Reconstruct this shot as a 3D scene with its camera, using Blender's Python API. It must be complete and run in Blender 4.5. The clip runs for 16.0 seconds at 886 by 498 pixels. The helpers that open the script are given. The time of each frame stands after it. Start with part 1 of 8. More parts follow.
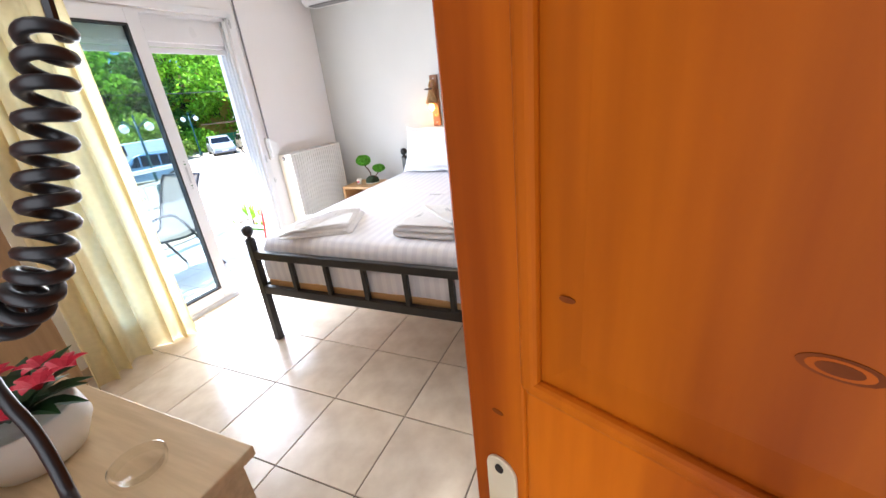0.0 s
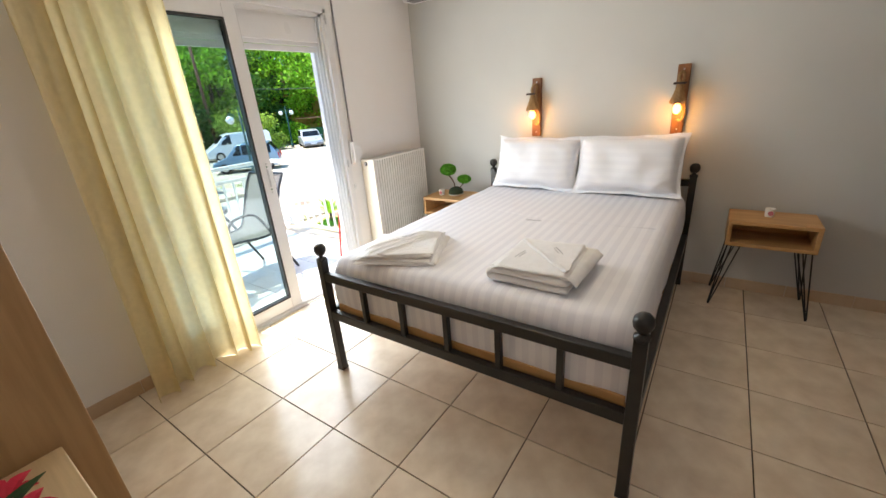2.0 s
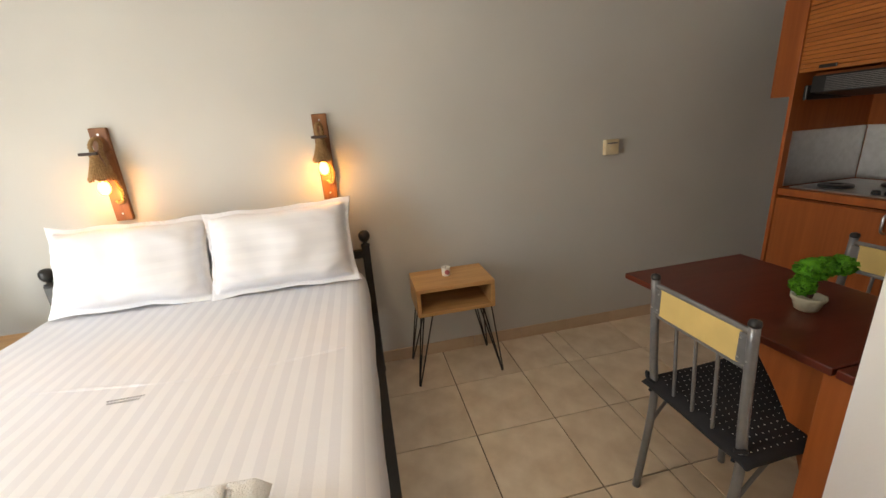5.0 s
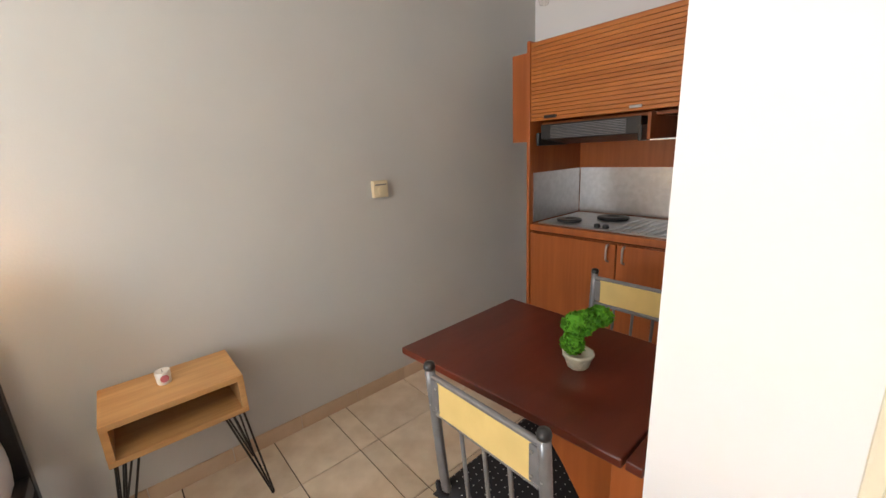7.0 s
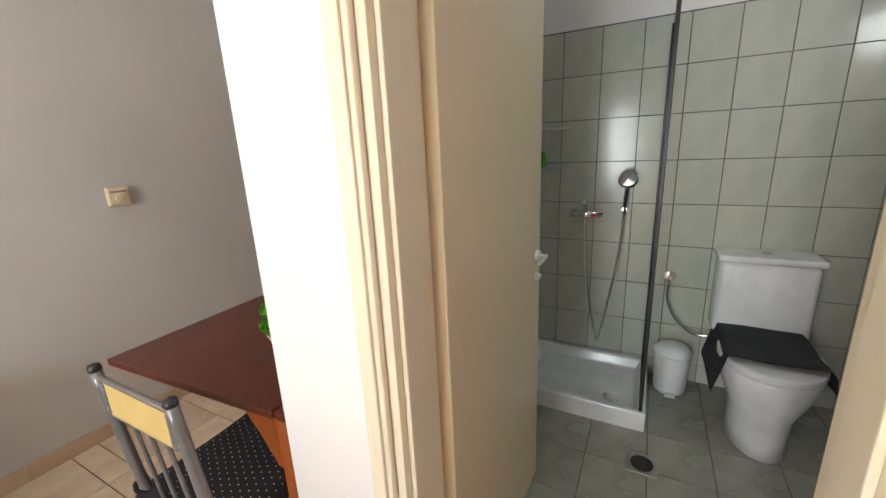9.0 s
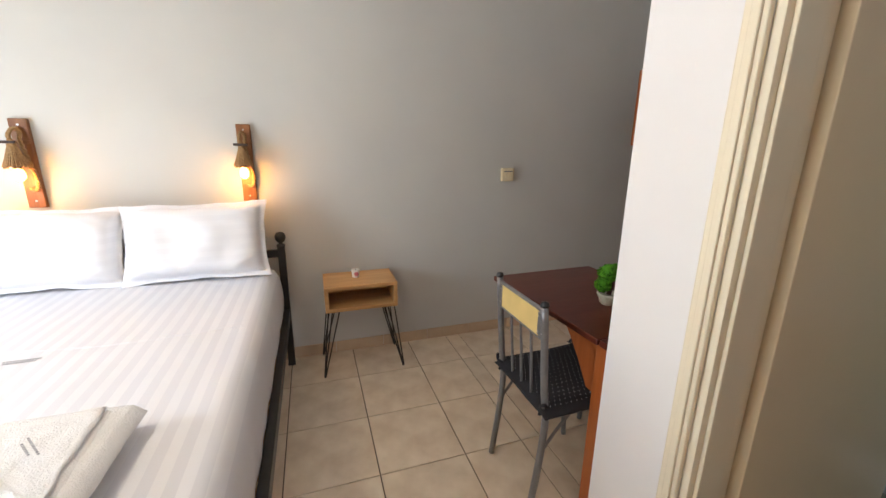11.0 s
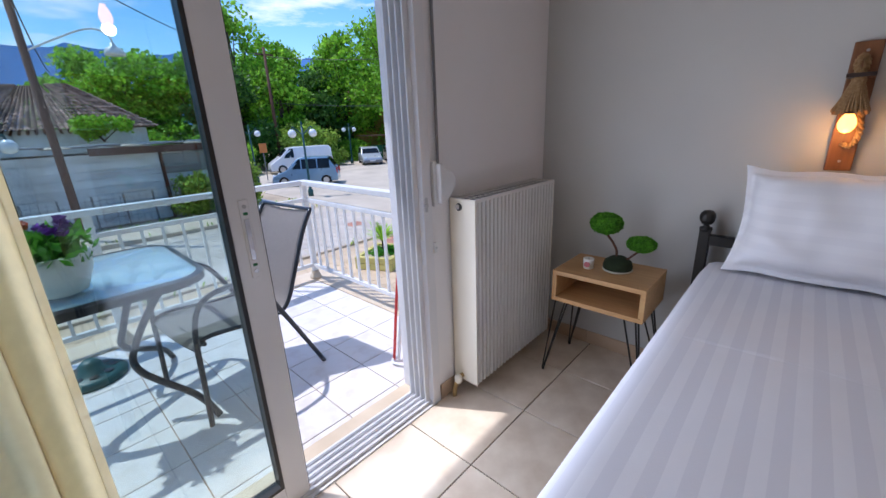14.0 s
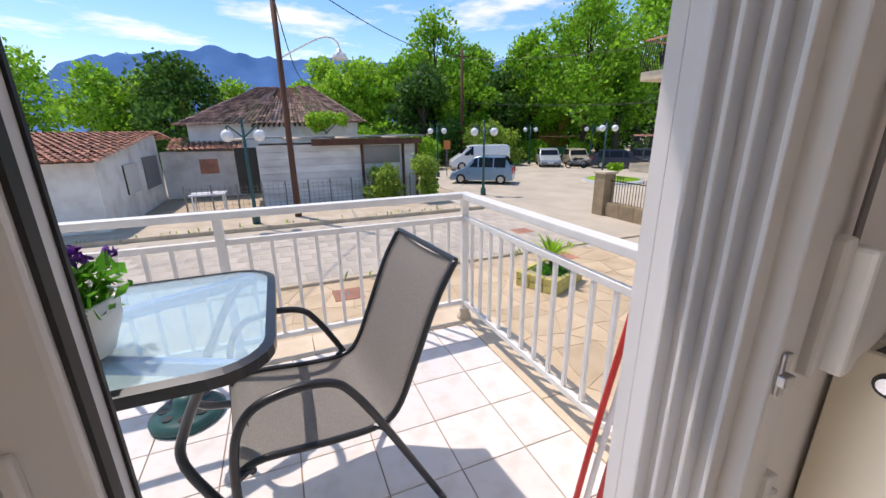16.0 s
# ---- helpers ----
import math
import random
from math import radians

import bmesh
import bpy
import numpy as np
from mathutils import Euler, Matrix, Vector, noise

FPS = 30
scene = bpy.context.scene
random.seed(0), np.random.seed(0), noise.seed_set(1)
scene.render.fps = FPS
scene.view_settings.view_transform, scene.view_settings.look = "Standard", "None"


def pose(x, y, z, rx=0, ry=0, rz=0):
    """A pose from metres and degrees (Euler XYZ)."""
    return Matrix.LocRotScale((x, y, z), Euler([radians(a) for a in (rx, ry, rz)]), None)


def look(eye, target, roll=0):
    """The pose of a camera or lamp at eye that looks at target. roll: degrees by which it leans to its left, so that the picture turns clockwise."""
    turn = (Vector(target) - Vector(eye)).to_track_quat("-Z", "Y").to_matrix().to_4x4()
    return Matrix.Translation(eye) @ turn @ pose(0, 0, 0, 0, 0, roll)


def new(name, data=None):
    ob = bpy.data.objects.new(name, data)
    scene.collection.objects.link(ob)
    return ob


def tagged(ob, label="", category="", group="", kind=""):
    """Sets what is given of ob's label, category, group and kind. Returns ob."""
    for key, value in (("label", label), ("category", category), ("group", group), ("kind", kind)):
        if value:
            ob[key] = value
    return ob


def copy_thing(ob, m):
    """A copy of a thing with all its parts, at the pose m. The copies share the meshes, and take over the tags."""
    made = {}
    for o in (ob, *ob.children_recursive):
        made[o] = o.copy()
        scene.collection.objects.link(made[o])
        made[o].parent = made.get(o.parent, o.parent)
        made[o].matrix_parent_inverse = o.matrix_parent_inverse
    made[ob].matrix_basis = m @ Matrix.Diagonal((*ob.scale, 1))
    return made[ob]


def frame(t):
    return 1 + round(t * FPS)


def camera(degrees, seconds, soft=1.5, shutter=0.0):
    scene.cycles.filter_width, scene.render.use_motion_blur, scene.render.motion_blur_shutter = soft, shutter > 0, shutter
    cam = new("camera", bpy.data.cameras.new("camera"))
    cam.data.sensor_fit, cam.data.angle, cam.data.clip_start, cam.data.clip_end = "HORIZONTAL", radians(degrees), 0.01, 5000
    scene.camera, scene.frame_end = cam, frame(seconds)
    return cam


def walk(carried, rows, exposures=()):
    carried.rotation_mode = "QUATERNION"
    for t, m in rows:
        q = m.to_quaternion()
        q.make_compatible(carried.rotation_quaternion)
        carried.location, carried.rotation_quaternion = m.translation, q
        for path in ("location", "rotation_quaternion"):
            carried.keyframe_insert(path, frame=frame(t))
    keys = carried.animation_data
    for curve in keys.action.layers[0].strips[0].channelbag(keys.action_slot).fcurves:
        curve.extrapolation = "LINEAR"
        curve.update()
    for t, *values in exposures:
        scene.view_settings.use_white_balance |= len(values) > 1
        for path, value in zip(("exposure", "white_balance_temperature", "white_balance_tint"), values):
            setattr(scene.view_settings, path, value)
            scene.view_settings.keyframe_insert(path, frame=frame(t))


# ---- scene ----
cam = camera(97.4, 16.0)
PATH = [
    (0, (0.032, 0.06, 1.379), (-0.763, 1.733, 0.624), -6.2),
    (0.5, (-0.041, 0.149, 1.399), (-0.894, 1.806, 0.672), -5.9),
    (1, (-0.118, 0.263, 1.417), (-1.059, 1.874, 0.697), -5.7),
    (1.5, (-0.21, 0.338, 1.418), (-1.231, 1.901, 0.698), -5.1),
    (2, (-0.292, 0.383, 1.416), (-1.383, 1.896, 0.695), -4.5),
    (2.5, (-0.375, 0.442, 1.41), (-1.457, 1.964, 0.694), -3.9),
    (3, (-0.462, 0.543, 1.388), (-1.426, 2.148, 0.685), -3.4),
    (3.5, (-0.494, 0.723, 1.364), (-1.246, 2.448, 0.688), -3.5),
    (4, (-0.467, 0.924, 1.38), (-0.873, 2.77, 0.728), -4.0),
    (4.5, (-0.42, 1.117, 1.393), (-0.426, 3.019, 0.775), -4.4),
    (5, (-0.381, 1.356, 1.393), (-0.012, 3.23, 0.801), -4.3),
    (5.2, (-0.362, 1.433, 1.374), (0.144, 3.282, 0.806), -4.1),
    (7.3, (0.012, 1.684, 1.4), (1.368, 3.072, 0.915), -2.9),
    (7.5, (0.001, 1.598, 1.402), (1.423, 2.919, 0.919), -3.0),
    (8, (0.055, 1.382, 1.388), (1.607, 2.55, 0.91), -3.7),
    (8.2, (0.09, 1.326, 1.392), (1.69, 2.428, 0.916), -3.7),
    (10.3, (0.115, 1.068, 1.301), (1.448, 2.47, 0.795), -1.3),
    (10.5, (0.037, 1.051, 1.317), (1.192, 2.605, 0.814), -1.1),
    (11, (-0.199, 0.989, 1.386), (0.42, 2.824, 0.886), 0.6),
    (11.5, (-0.366, 0.989, 1.367), (-0.345, 2.926, 0.87), 1.1),
    (12, (-0.571, 1.089, 1.339), (-1.082, 2.957, 0.837), 0.5),
    (12.5, (-0.779, 1.182, 1.329), (-1.657, 2.901, 0.804), -0.2),
    (13, (-1.045, 1.22, 1.329), (-2.126, 2.802, 0.756), -1.2),
    (13.5, (-1.32, 1.314, 1.327), (-2.532, 2.79, 0.734), -1.7),
    (14, (-1.63, 1.46, 1.289), (-2.929, 2.856, 0.682), -2.3),
    (14.5, (-1.964, 1.576, 1.271), (-3.308, 2.924, 0.658), -2.3),
    (15, (-2.223, 1.691, 1.275), (-3.6, 3.01, 0.671), -2.7),
    (15.5, (-2.404, 1.88, 1.28), (-3.954, 2.999, 0.692), -2.2),
    (16, (-2.524, 2.028, 1.272), (-4.292, 2.758, 0.688), -0.7),
]
PATH.append((9.2, (0.17, 1.16, 1.36), (1.85, 2.05, 0.86), -2.6))
PATH.sort()
LIGHT = [(0.0, 2.4, 6000, 12), (0.5, 2.1, 6200, 11), (1.0, 1.9, 6500, 9), (2.0, 1.85, 6700, 7), (3.0, 1.7, 6700, 6), (4.0, 1.7, 7100, 8), (5.0, 2.15, 7200, 7), (7.3, 2.98, 6550, 9), (8.2, 3.05, 6600, 9), (10.5, 3.05, 6350, 9), (11.0, 2.5, 6320, 8), (11.5, 2.25, 6300, 7), (12.0, 1.75, 6350, 6), (12.5, 1.35, 6600, 7), (13.0, 0.9, 6400, 13), (13.5, 0.6, 5750, 15), (14.0, 0.5, 5750, 17), (14.5, 0.52, 6300, 19), (15.0, 0.5, 6700, 18), (16.0, 0.4, 7000, 17)]
walk(cam, [(t, look(eye, target, roll)) for t, eye, target, roll in PATH], LIGHT)

# ---- world, sun, large lights ----
SUN_EL, SUN_AZ = radians(64.7), math.atan2(-0.25, -0.40)
world = bpy.data.worlds.new("world")
scene.world = world
world.use_nodes = True
wn, wl = world.node_tree.nodes, world.node_tree.links
sky = wn.new("ShaderNodeTexSky")
sky.sky_type, sky.sun_disc = 'NISHITA', False
sky.sun_elevation, sky.sun_rotation = SUN_EL, math.pi / 2 - SUN_AZ
sky.air_density, sky.dust_density, sky.ozone_density = 1.0, 0.4, 2.0
# deep blue air with thin clouds in a flat layer
rich = wn.new("ShaderNodeHueSaturation")
rich.inputs["Saturation"].default_value = 1.3
wl.new(sky.outputs[0], rich.inputs["Color"])
co, sx, low, cb, du, dv, cn, cr, cm = (wn.new("ShaderNode" + k) for k in ("TexCoord", "SeparateXYZ", "Math", "CombineXYZ", "Math", "Math", "TexNoise", "ValToRGB", "Mix"))
wl.new(co.outputs["Generated"], sx.inputs[0])
low.operation, du.operation, dv.operation = 'MAXIMUM', 'DIVIDE', 'DIVIDE'
low.inputs[1].default_value = 0.04
wl.new(sx.outputs[2], low.inputs[0])
for node, axis in ((du, 0), (dv, 1)):
    wl.new(sx.outputs[axis], node.inputs[0])
    wl.new(low.outputs[0], node.inputs[1])
    wl.new(node.outputs[0], cb.inputs[axis])
cb.inputs[2].default_value = 3.7
cn.inputs["Scale"].default_value, cn.inputs["Detail"].default_value, cn.inputs["Roughness"].default_value = 0.85, 9, 0.62
wl.new(cb.outputs[0], cn.inputs["Vector"])
cr.color_ramp.elements[0].position, cr.color_ramp.elements[1].position = 0.53, 0.70
wl.new(cn.outputs[0], cr.inputs[0])
cm.data_type = 'RGBA'
wl.new(cr.outputs[0], cm.inputs[0])
wl.new(rich.outputs[0], cm.inputs[6])
cm.inputs[7].default_value = (5.6, 5.9, 6.3, 1)
wl.new(cm.outputs[2], wn["Background"].inputs[0])
wn["Background"].inputs[1].default_value = 0.15
sun = new("sun", bpy.data.lights.new("sun", 'SUN'))
sun.data.energy, sun.data.angle, sun.data.color = 2.8, radians(0.8), (1.0, 0.96, 0.9)
sun_way = Vector((math.cos(SUN_EL) * math.cos(SUN_AZ), math.cos(SUN_EL) * math.sin(SUN_AZ), math.sin(SUN_EL)))
sun.matrix_world = look(sun_way * 50, (0, 0, 0))


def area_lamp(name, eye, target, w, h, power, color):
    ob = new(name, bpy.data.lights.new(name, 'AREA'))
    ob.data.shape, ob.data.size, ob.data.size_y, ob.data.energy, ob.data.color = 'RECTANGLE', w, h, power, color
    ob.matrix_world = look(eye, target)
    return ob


# Added lamp in the entrance doorway lifts the room; the corridor behind is closed.
area_lamp("doorway_fill", (0.05, -0.35, 1.2), (-0.3, 2, 0.9), 0.6, 1.7, 1.5, (0.97, 0.98, 1.0))
# Added lamp at the balcony door, on top of the sky's own light.
area_lamp("balcony_door_fill", (-2.742, 1.98, 0.98), (0.5, 1.98, 0.98), 1.02, 1.75, 12, (0.93, 0.96, 1.0))
# Added lamp hidden behind the curtain makes the cloth glow.
area_lamp("voile_backlight_fill", (-2.725, 1.2, 1.1), (0, 1.2, 1.1), 0.36, 1.7, 0.34, (0.95, 0.97, 1.0))
# Added lamp to brighten the bathroom; no window is built there.
area_lamp("bathroom_fill", (1.7, 0.0, 1.7), (1.9, 2, 0.9), 0.6, 0.6, 2.1, (0.93, 0.97, 1.0))


# ---- materials ----
def mat(name, c1, c2=None, rough=0.5, metal=0.0, scale=8.0, bump=0.0, bscale=60.0, stretch=(1, 1, 1), spread=(0.35, 0.65), per=0.0, spec=0.5, coat=0.0, sheen=0.0, detail=5.0):
    """Principled surface: two colours mixed by noise, fine relief, and a slight change from piece to piece."""
    m = bpy.data.materials.new(name)
    m.use_nodes = True
    n, l = m.node_tree.nodes, m.node_tree.links
    p = n["Principled BSDF"]
    c2 = c2 or tuple(min(1, v * 0.88) for v in c1)
    tc, mp = n.new("ShaderNodeTexCoord"), n.new("ShaderNodeMapping")
    mp.inputs["Scale"].default_value = stretch
    l.new(tc.outputs["Object"], mp.inputs["Vector"])
    nz, rp = n.new("ShaderNodeTexNoise"), n.new("ShaderNodeValToRGB")
    nz.inputs["Scale"].default_value, nz.inputs["Detail"].default_value = scale, detail
    l.new(mp.outputs[0], nz.inputs["Vector"])
    rp.color_ramp.elements[0].position, rp.color_ramp.elements[1].position = spread
    rp.color_ramp.elements[0].color, rp.color_ramp.elements[1].color = (*c1, 1), (*c2, 1)
    l.new(nz.outputs[0], rp.inputs[0])
    col = rp.outputs[0]
    if per:
        oi, hs, mr = n.new("ShaderNodeObjectInfo"), n.new("ShaderNodeHueSaturation"), n.new("ShaderNodeMapRange")
        mr.inputs["To Min"].default_value, mr.inputs["To Max"].default_value = 1 - per, 1 + per
        l.new(oi.outputs["Random"], mr.inputs["Value"])
        l.new(mr.outputs[0], hs.inputs["Value"])
        l.new(col, hs.inputs["Color"])
        col = hs.outputs[0]
    l.new(col, p.inputs["Base Color"])
    rr = n.new("ShaderNodeMapRange")
    rr.inputs["To Min"].default_value, rr.inputs["To Max"].default_value = max(0.02, rough - 0.06), min(1, rough + 0.08)
    l.new(nz.outputs[0], rr.inputs["Value"])
    l.new(rr.outputs[0], p.inputs["Roughness"])
    p.inputs["Metallic"].default_value, p.inputs["Specular IOR Level"].default_value = metal, spec
    p.inputs["Coat Weight"].default_value, p.inputs["Sheen Weight"].default_value = coat, sheen
    p.inputs["Coat Roughness"].default_value = 0.12
    if bump:
        b, n2 = n.new("ShaderNodeBump"), n.new("ShaderNodeTexNoise")
        n2.inputs["Scale"].default_value, n2.inputs["Detail"].default_value = bscale, 4
        l.new(mp.outputs[0], n2.inputs["Vector"])
        b.inputs["Strength"].default_value, b.inputs["Distance"].default_value = bump, 0.004
        l.new(n2.outputs[0], b.inputs["Height"])
        l.new(b.outputs[0], p.inputs["Normal"])
    return m


def wood(name, c1, c2, grain=(1, 1, 0.08), scale=14.0, rough=0.4, coat=0.0, per=0.06, bump=0.12):
    """Grain stretched along one axis, over broad bands of the same run."""
    m = mat(name, c1, c2, rough, scale=scale, stretch=grain, spread=(0.3, 0.7), per=per, coat=coat, bump=bump, bscale=scale * 6)
    n, l = m.node_tree.nodes, m.node_tree.links
    p = n["Principled BSDF"]
    src = p.inputs["Base Color"].links[0].from_socket
    mp = [k for k in n if k.bl_idname == "ShaderNodeMapping"][0]
    fine, mx, rp = n.new("ShaderNodeTexNoise"), n.new("ShaderNodeMix"), n.new("ShaderNodeValToRGB")
    fine.inputs["Scale"].default_value, fine.inputs["Detail"].default_value = scale * 5, 6
    l.new(mp.outputs[0], fine.inputs["Vector"])
    rp.color_ramp.elements[0].position, rp.color_ramp.elements[1].position = 0.38, 0.62
    rp.color_ramp.elements[0].color, rp.color_ramp.elements[1].color = (0.78, 0.74, 0.7, 1), (1, 1, 1, 1)
    l.new(fine.outputs[0], rp.inputs[0])
    mx.data_type, mx.blend_type = 'RGBA', 'MULTIPLY'
    mx.inputs[0].default_value = 0.6
    l.new(src, mx.inputs[6])
    l.new(rp.outputs[0], mx.inputs[7])
    l.new(mx.outputs[2], p.inputs["Base Color"])
    return m


def striped(name, c1, c2, axis, period, rough=0.7):
    """Satin-stripe cotton: bands of matt and shiny weave."""
    m = mat(name, c1, tuple(v * 0.97 for v in c1), rough, scale=6, bump=0.12, bscale=260, sheen=0.1)
    n, l = m.node_tree.nodes, m.node_tree.links
    p = n["Principled BSDF"]
    src = p.inputs["Base Color"].links[0].from_socket
    tc, sp, ma, mb, mx = (n.new(k) for k in ("ShaderNodeTexCoord", "ShaderNodeSeparateXYZ", "ShaderNodeMath", "ShaderNodeMath", "ShaderNodeMix"))
    l.new(tc.outputs["Object"], sp.inputs[0])
    ma.operation, mb.operation = 'PINGPONG', 'GREATER_THAN'
    ma.inputs[1].default_value, mb.inputs[1].default_value = period / 2, period / 4
    l.new(sp.outputs[axis], ma.inputs[0])
    l.new(ma.outputs[0], mb.inputs[0])
    mx.data_type = 'RGBA'
    l.new(mb.outputs[0], mx.inputs[0])
    l.new(src, mx.inputs[6])
    mx.inputs[7].default_value = (*c2, 1)
    l.new(mx.outputs[2], p.inputs["Base Color"])
    return m


def glass(name, tint, mix, rough=0.0):
    """A thin pane: clear, with a mirror's share by the angle."""
    m = bpy.data.materials.new(name)
    m.use_nodes = True
    n, l = m.node_tree.nodes, m.node_tree.links
    n.remove(n["Principled BSDF"])
    tr, gl, lw, pw, sh, mx = (n.new("ShaderNode" + k) for k in ("BsdfTransparent", "BsdfGlossy", "LayerWeight", "Math", "MapRange", "MixShader"))
    tr.inputs[0].default_value = (*tint, 1)
    gl.inputs["Roughness"].default_value = rough
    lw.inputs["Blend"].default_value = 0.5
    pw.operation = 'POWER'
    pw.inputs[1].default_value = 5.0
    l.new(lw.outputs["Facing"], pw.inputs[0])
    sh.inputs["To Min"].default_value = ((mix - 1) / (mix + 1)) ** 2
    l.new(pw.outputs[0], sh.inputs["Value"])
    l.new(sh.outputs[0], mx.inputs[0])
    l.new(tr.outputs[0], mx.inputs[1])
    l.new(gl.outputs[0], mx.inputs[2])
    l.new(mx.outputs[0], n["Material Output"].inputs[0])
    return m


def rippled(name, tint, share):
    """Patterned table glass: wavy gloss over a tinted see-through body with a little white scatter."""
    m = glass(name, tint, 1.5, 0.06)
    n, l = m.node_tree.nodes, m.node_tree.links
    gl = [k for k in n if k.type == 'BSDF_GLOSSY'][0]
    sh = [k for k in n if k.type == 'MAP_RANGE'][0]
    sh.inputs["To Min"].default_value = share
    last = n["Material Output"].inputs[0].links[0].from_socket
    tc, vo, bu, tl, mx = (n.new("ShaderNode" + k) for k in ("TexCoord", "TexVoronoi", "Bump", "BsdfDiffuse", "MixShader"))
    vo.feature = 'SMOOTH_F1'
    vo.inputs["Scale"].default_value = 42.0
    l.new(tc.outputs["Object"], vo.inputs["Vector"])
    bu.inputs["Strength"].default_value, bu.inputs["Distance"].default_value = 0.7, 0.004
    l.new(vo.outputs["Distance"], bu.inputs["Height"])
    l.new(bu.outputs[0], gl.inputs["Normal"])
    tl.inputs[0].default_value = (0.70, 0.85, 0.90, 1)
    mx.inputs[0].default_value = 0.22
    l.new(last, mx.inputs[1])
    l.new(tl.outputs[0], mx.inputs[2])
    l.new(mx.outputs[0], n["Material Output"].inputs[0])
    return m


def sheer(name, c, through_it):
    m = mat(name, c, tuple(v * 0.93 for v in c), 0.8, scale=30, bump=0.15, bscale=400)
    n, l = m.node_tree.nodes, m.node_tree.links
    p = n["Principled BSDF"]
    src = p.inputs["Base Color"].links[0].from_socket
    tl, m1, tr, m2 = n.new("ShaderNodeBsdfTranslucent"), n.new("ShaderNodeMixShader"), n.new("ShaderNodeBsdfTransparent"), n.new("ShaderNodeMixShader")
    l.new(src, tl.inputs[0])
    m1.inputs[0].default_value, m2.inputs[0].default_value = 0.5, through_it
    l.new(p.outputs[0], m1.inputs[1])
    l.new(tl.outputs[0], m1.inputs[2])
    l.new(m1.outputs[0], m2.inputs[1])
    l.new(tr.outputs[0], m2.inputs[2])
    l.new(m2.outputs[0], n["Material Output"].inputs[0])
    return m


def glow(name, c, strength):
    m = bpy.data.materials.new(name)
    m.use_nodes = True
    p = m.node_tree.nodes["Principled BSDF"]
    p.inputs["Base Color"].default_value = p.inputs["Emission Color"].default_value = (*c, 1)
    p.inputs["Emission Strength"].default_value = strength
    return m


def leafy(name, c1, c2, scale=1.2):
    """Leaves: a colour for each leaf, and some light through them."""
    m = mat(name, c1, c2, 0.55, scale=scale, spec=0.3)
    n, l = m.node_tree.nodes, m.node_tree.links
    p = n["Principled BSDF"]
    src = p.inputs["Base Color"].links[0].from_socket
    g, hs, mr = n.new("ShaderNodeNewGeometry"), n.new("ShaderNodeHueSaturation"), n.new("ShaderNodeMapRange")
    mr.inputs["To Min"].default_value, mr.inputs["To Max"].default_value = 0.8, 2.2
    l.new(g.outputs["Random Per Island"], mr.inputs["Value"])
    l.new(mr.outputs[0], hs.inputs["Value"])
    l.new(src, hs.inputs["Color"])
    l.new(hs.outputs[0], p.inputs["Base Color"])
    tl, mx = n.new("ShaderNodeBsdfTranslucent"), n.new("ShaderNodeMixShader")
    l.new(hs.outputs[0], tl.inputs[0])
    mx.inputs[0].default_value = 0.45
    l.new(p.outputs[0], mx.inputs[1])
    l.new(tl.outputs[0], mx.inputs[2])
    l.new(mx.outputs[0], n["Material Output"].inputs[0])
    return m


def by_island(m, lo, hi):
    """A change of tone from one loose piece of a mesh to the next."""
    n, l = m.node_tree.nodes, m.node_tree.links
    p = n["Principled BSDF"]
    src = p.inputs["Base Color"].links[0].from_socket
    g, hs, mr = n.new("ShaderNodeNewGeometry"), n.new("ShaderNodeHueSaturation"), n.new("ShaderNodeMapRange")
    mr.inputs["To Min"].default_value, mr.inputs["To Max"].default_value = lo, hi
    l.new(g.outputs["Random Per Island"], mr.inputs["Value"])
    l.new(mr.outputs[0], hs.inputs["Value"])
    l.new(src, hs.inputs["Color"])
    l.new(hs.outputs[0], p.inputs["Base Color"])
    return m


M_TILE = mat("cream_ceramic_tile", (0.76, 0.65, 0.51), (0.62, 0.50, 0.37), 0.2, scale=7.5, spread=(0.34, 0.68), per=0.05, bump=0.03, bscale=25, detail=8)
M_GROUT = mat("dark_grout", (0.10, 0.075, 0.055), rough=0.85, bump=0.3)
M_BTILE = mat("marbled_white_tile", (0.74, 0.70, 0.67), (0.60, 0.53, 0.47), 0.3, scale=9, spread=(0.50, 0.80), per=0.04, detail=9)
M_BGROUT = mat("tan_grout", (0.42, 0.29, 0.2), rough=0.85)
M_STONE = mat("beige_marble_sill", (0.70, 0.58, 0.42), (0.58, 0.46, 0.32), 0.5, scale=4)
M_GREYWALL = mat("grey_wall_paint", (0.55, 0.55, 0.525), (0.515, 0.515, 0.495), 0.75, scale=1.5, bump=0.10, bscale=120)
M_WHITEWALL = mat("white_wall_paint", (0.81, 0.795, 0.79), (0.78, 0.765, 0.76), 0.75, scale=1.5, bump=0.10, bscale=120)
M_CEIL = mat("ceiling_paint", (0.87, 0.86, 0.845), rough=0.8, scale=2)
M_ALU = mat("white_aluminium", (0.76, 0.76, 0.77), (0.72, 0.72, 0.73), 0.28, scale=3)
M_GASKET = mat("black_rubber", (0.02, 0.02, 0.022), rough=0.5)
M_BLACK = mat("black_metal_paint", (0.008, 0.0075, 0.0075), (0.014, 0.013, 0.012), 0.36, scale=20)
M_STEEL = mat("brushed_steel", (0.55, 0.55, 0.56), rough=0.3, metal=1.0, scale=30)
M_CHROME = mat("chrome", (0.8, 0.8, 0.82), rough=0.1, metal=1.0)
M_GREYTUBE = mat("grey_powder_coat", (0.22, 0.22, 0.23), (0.19, 0.19, 0.2), 0.35, metal=0.4, scale=30)
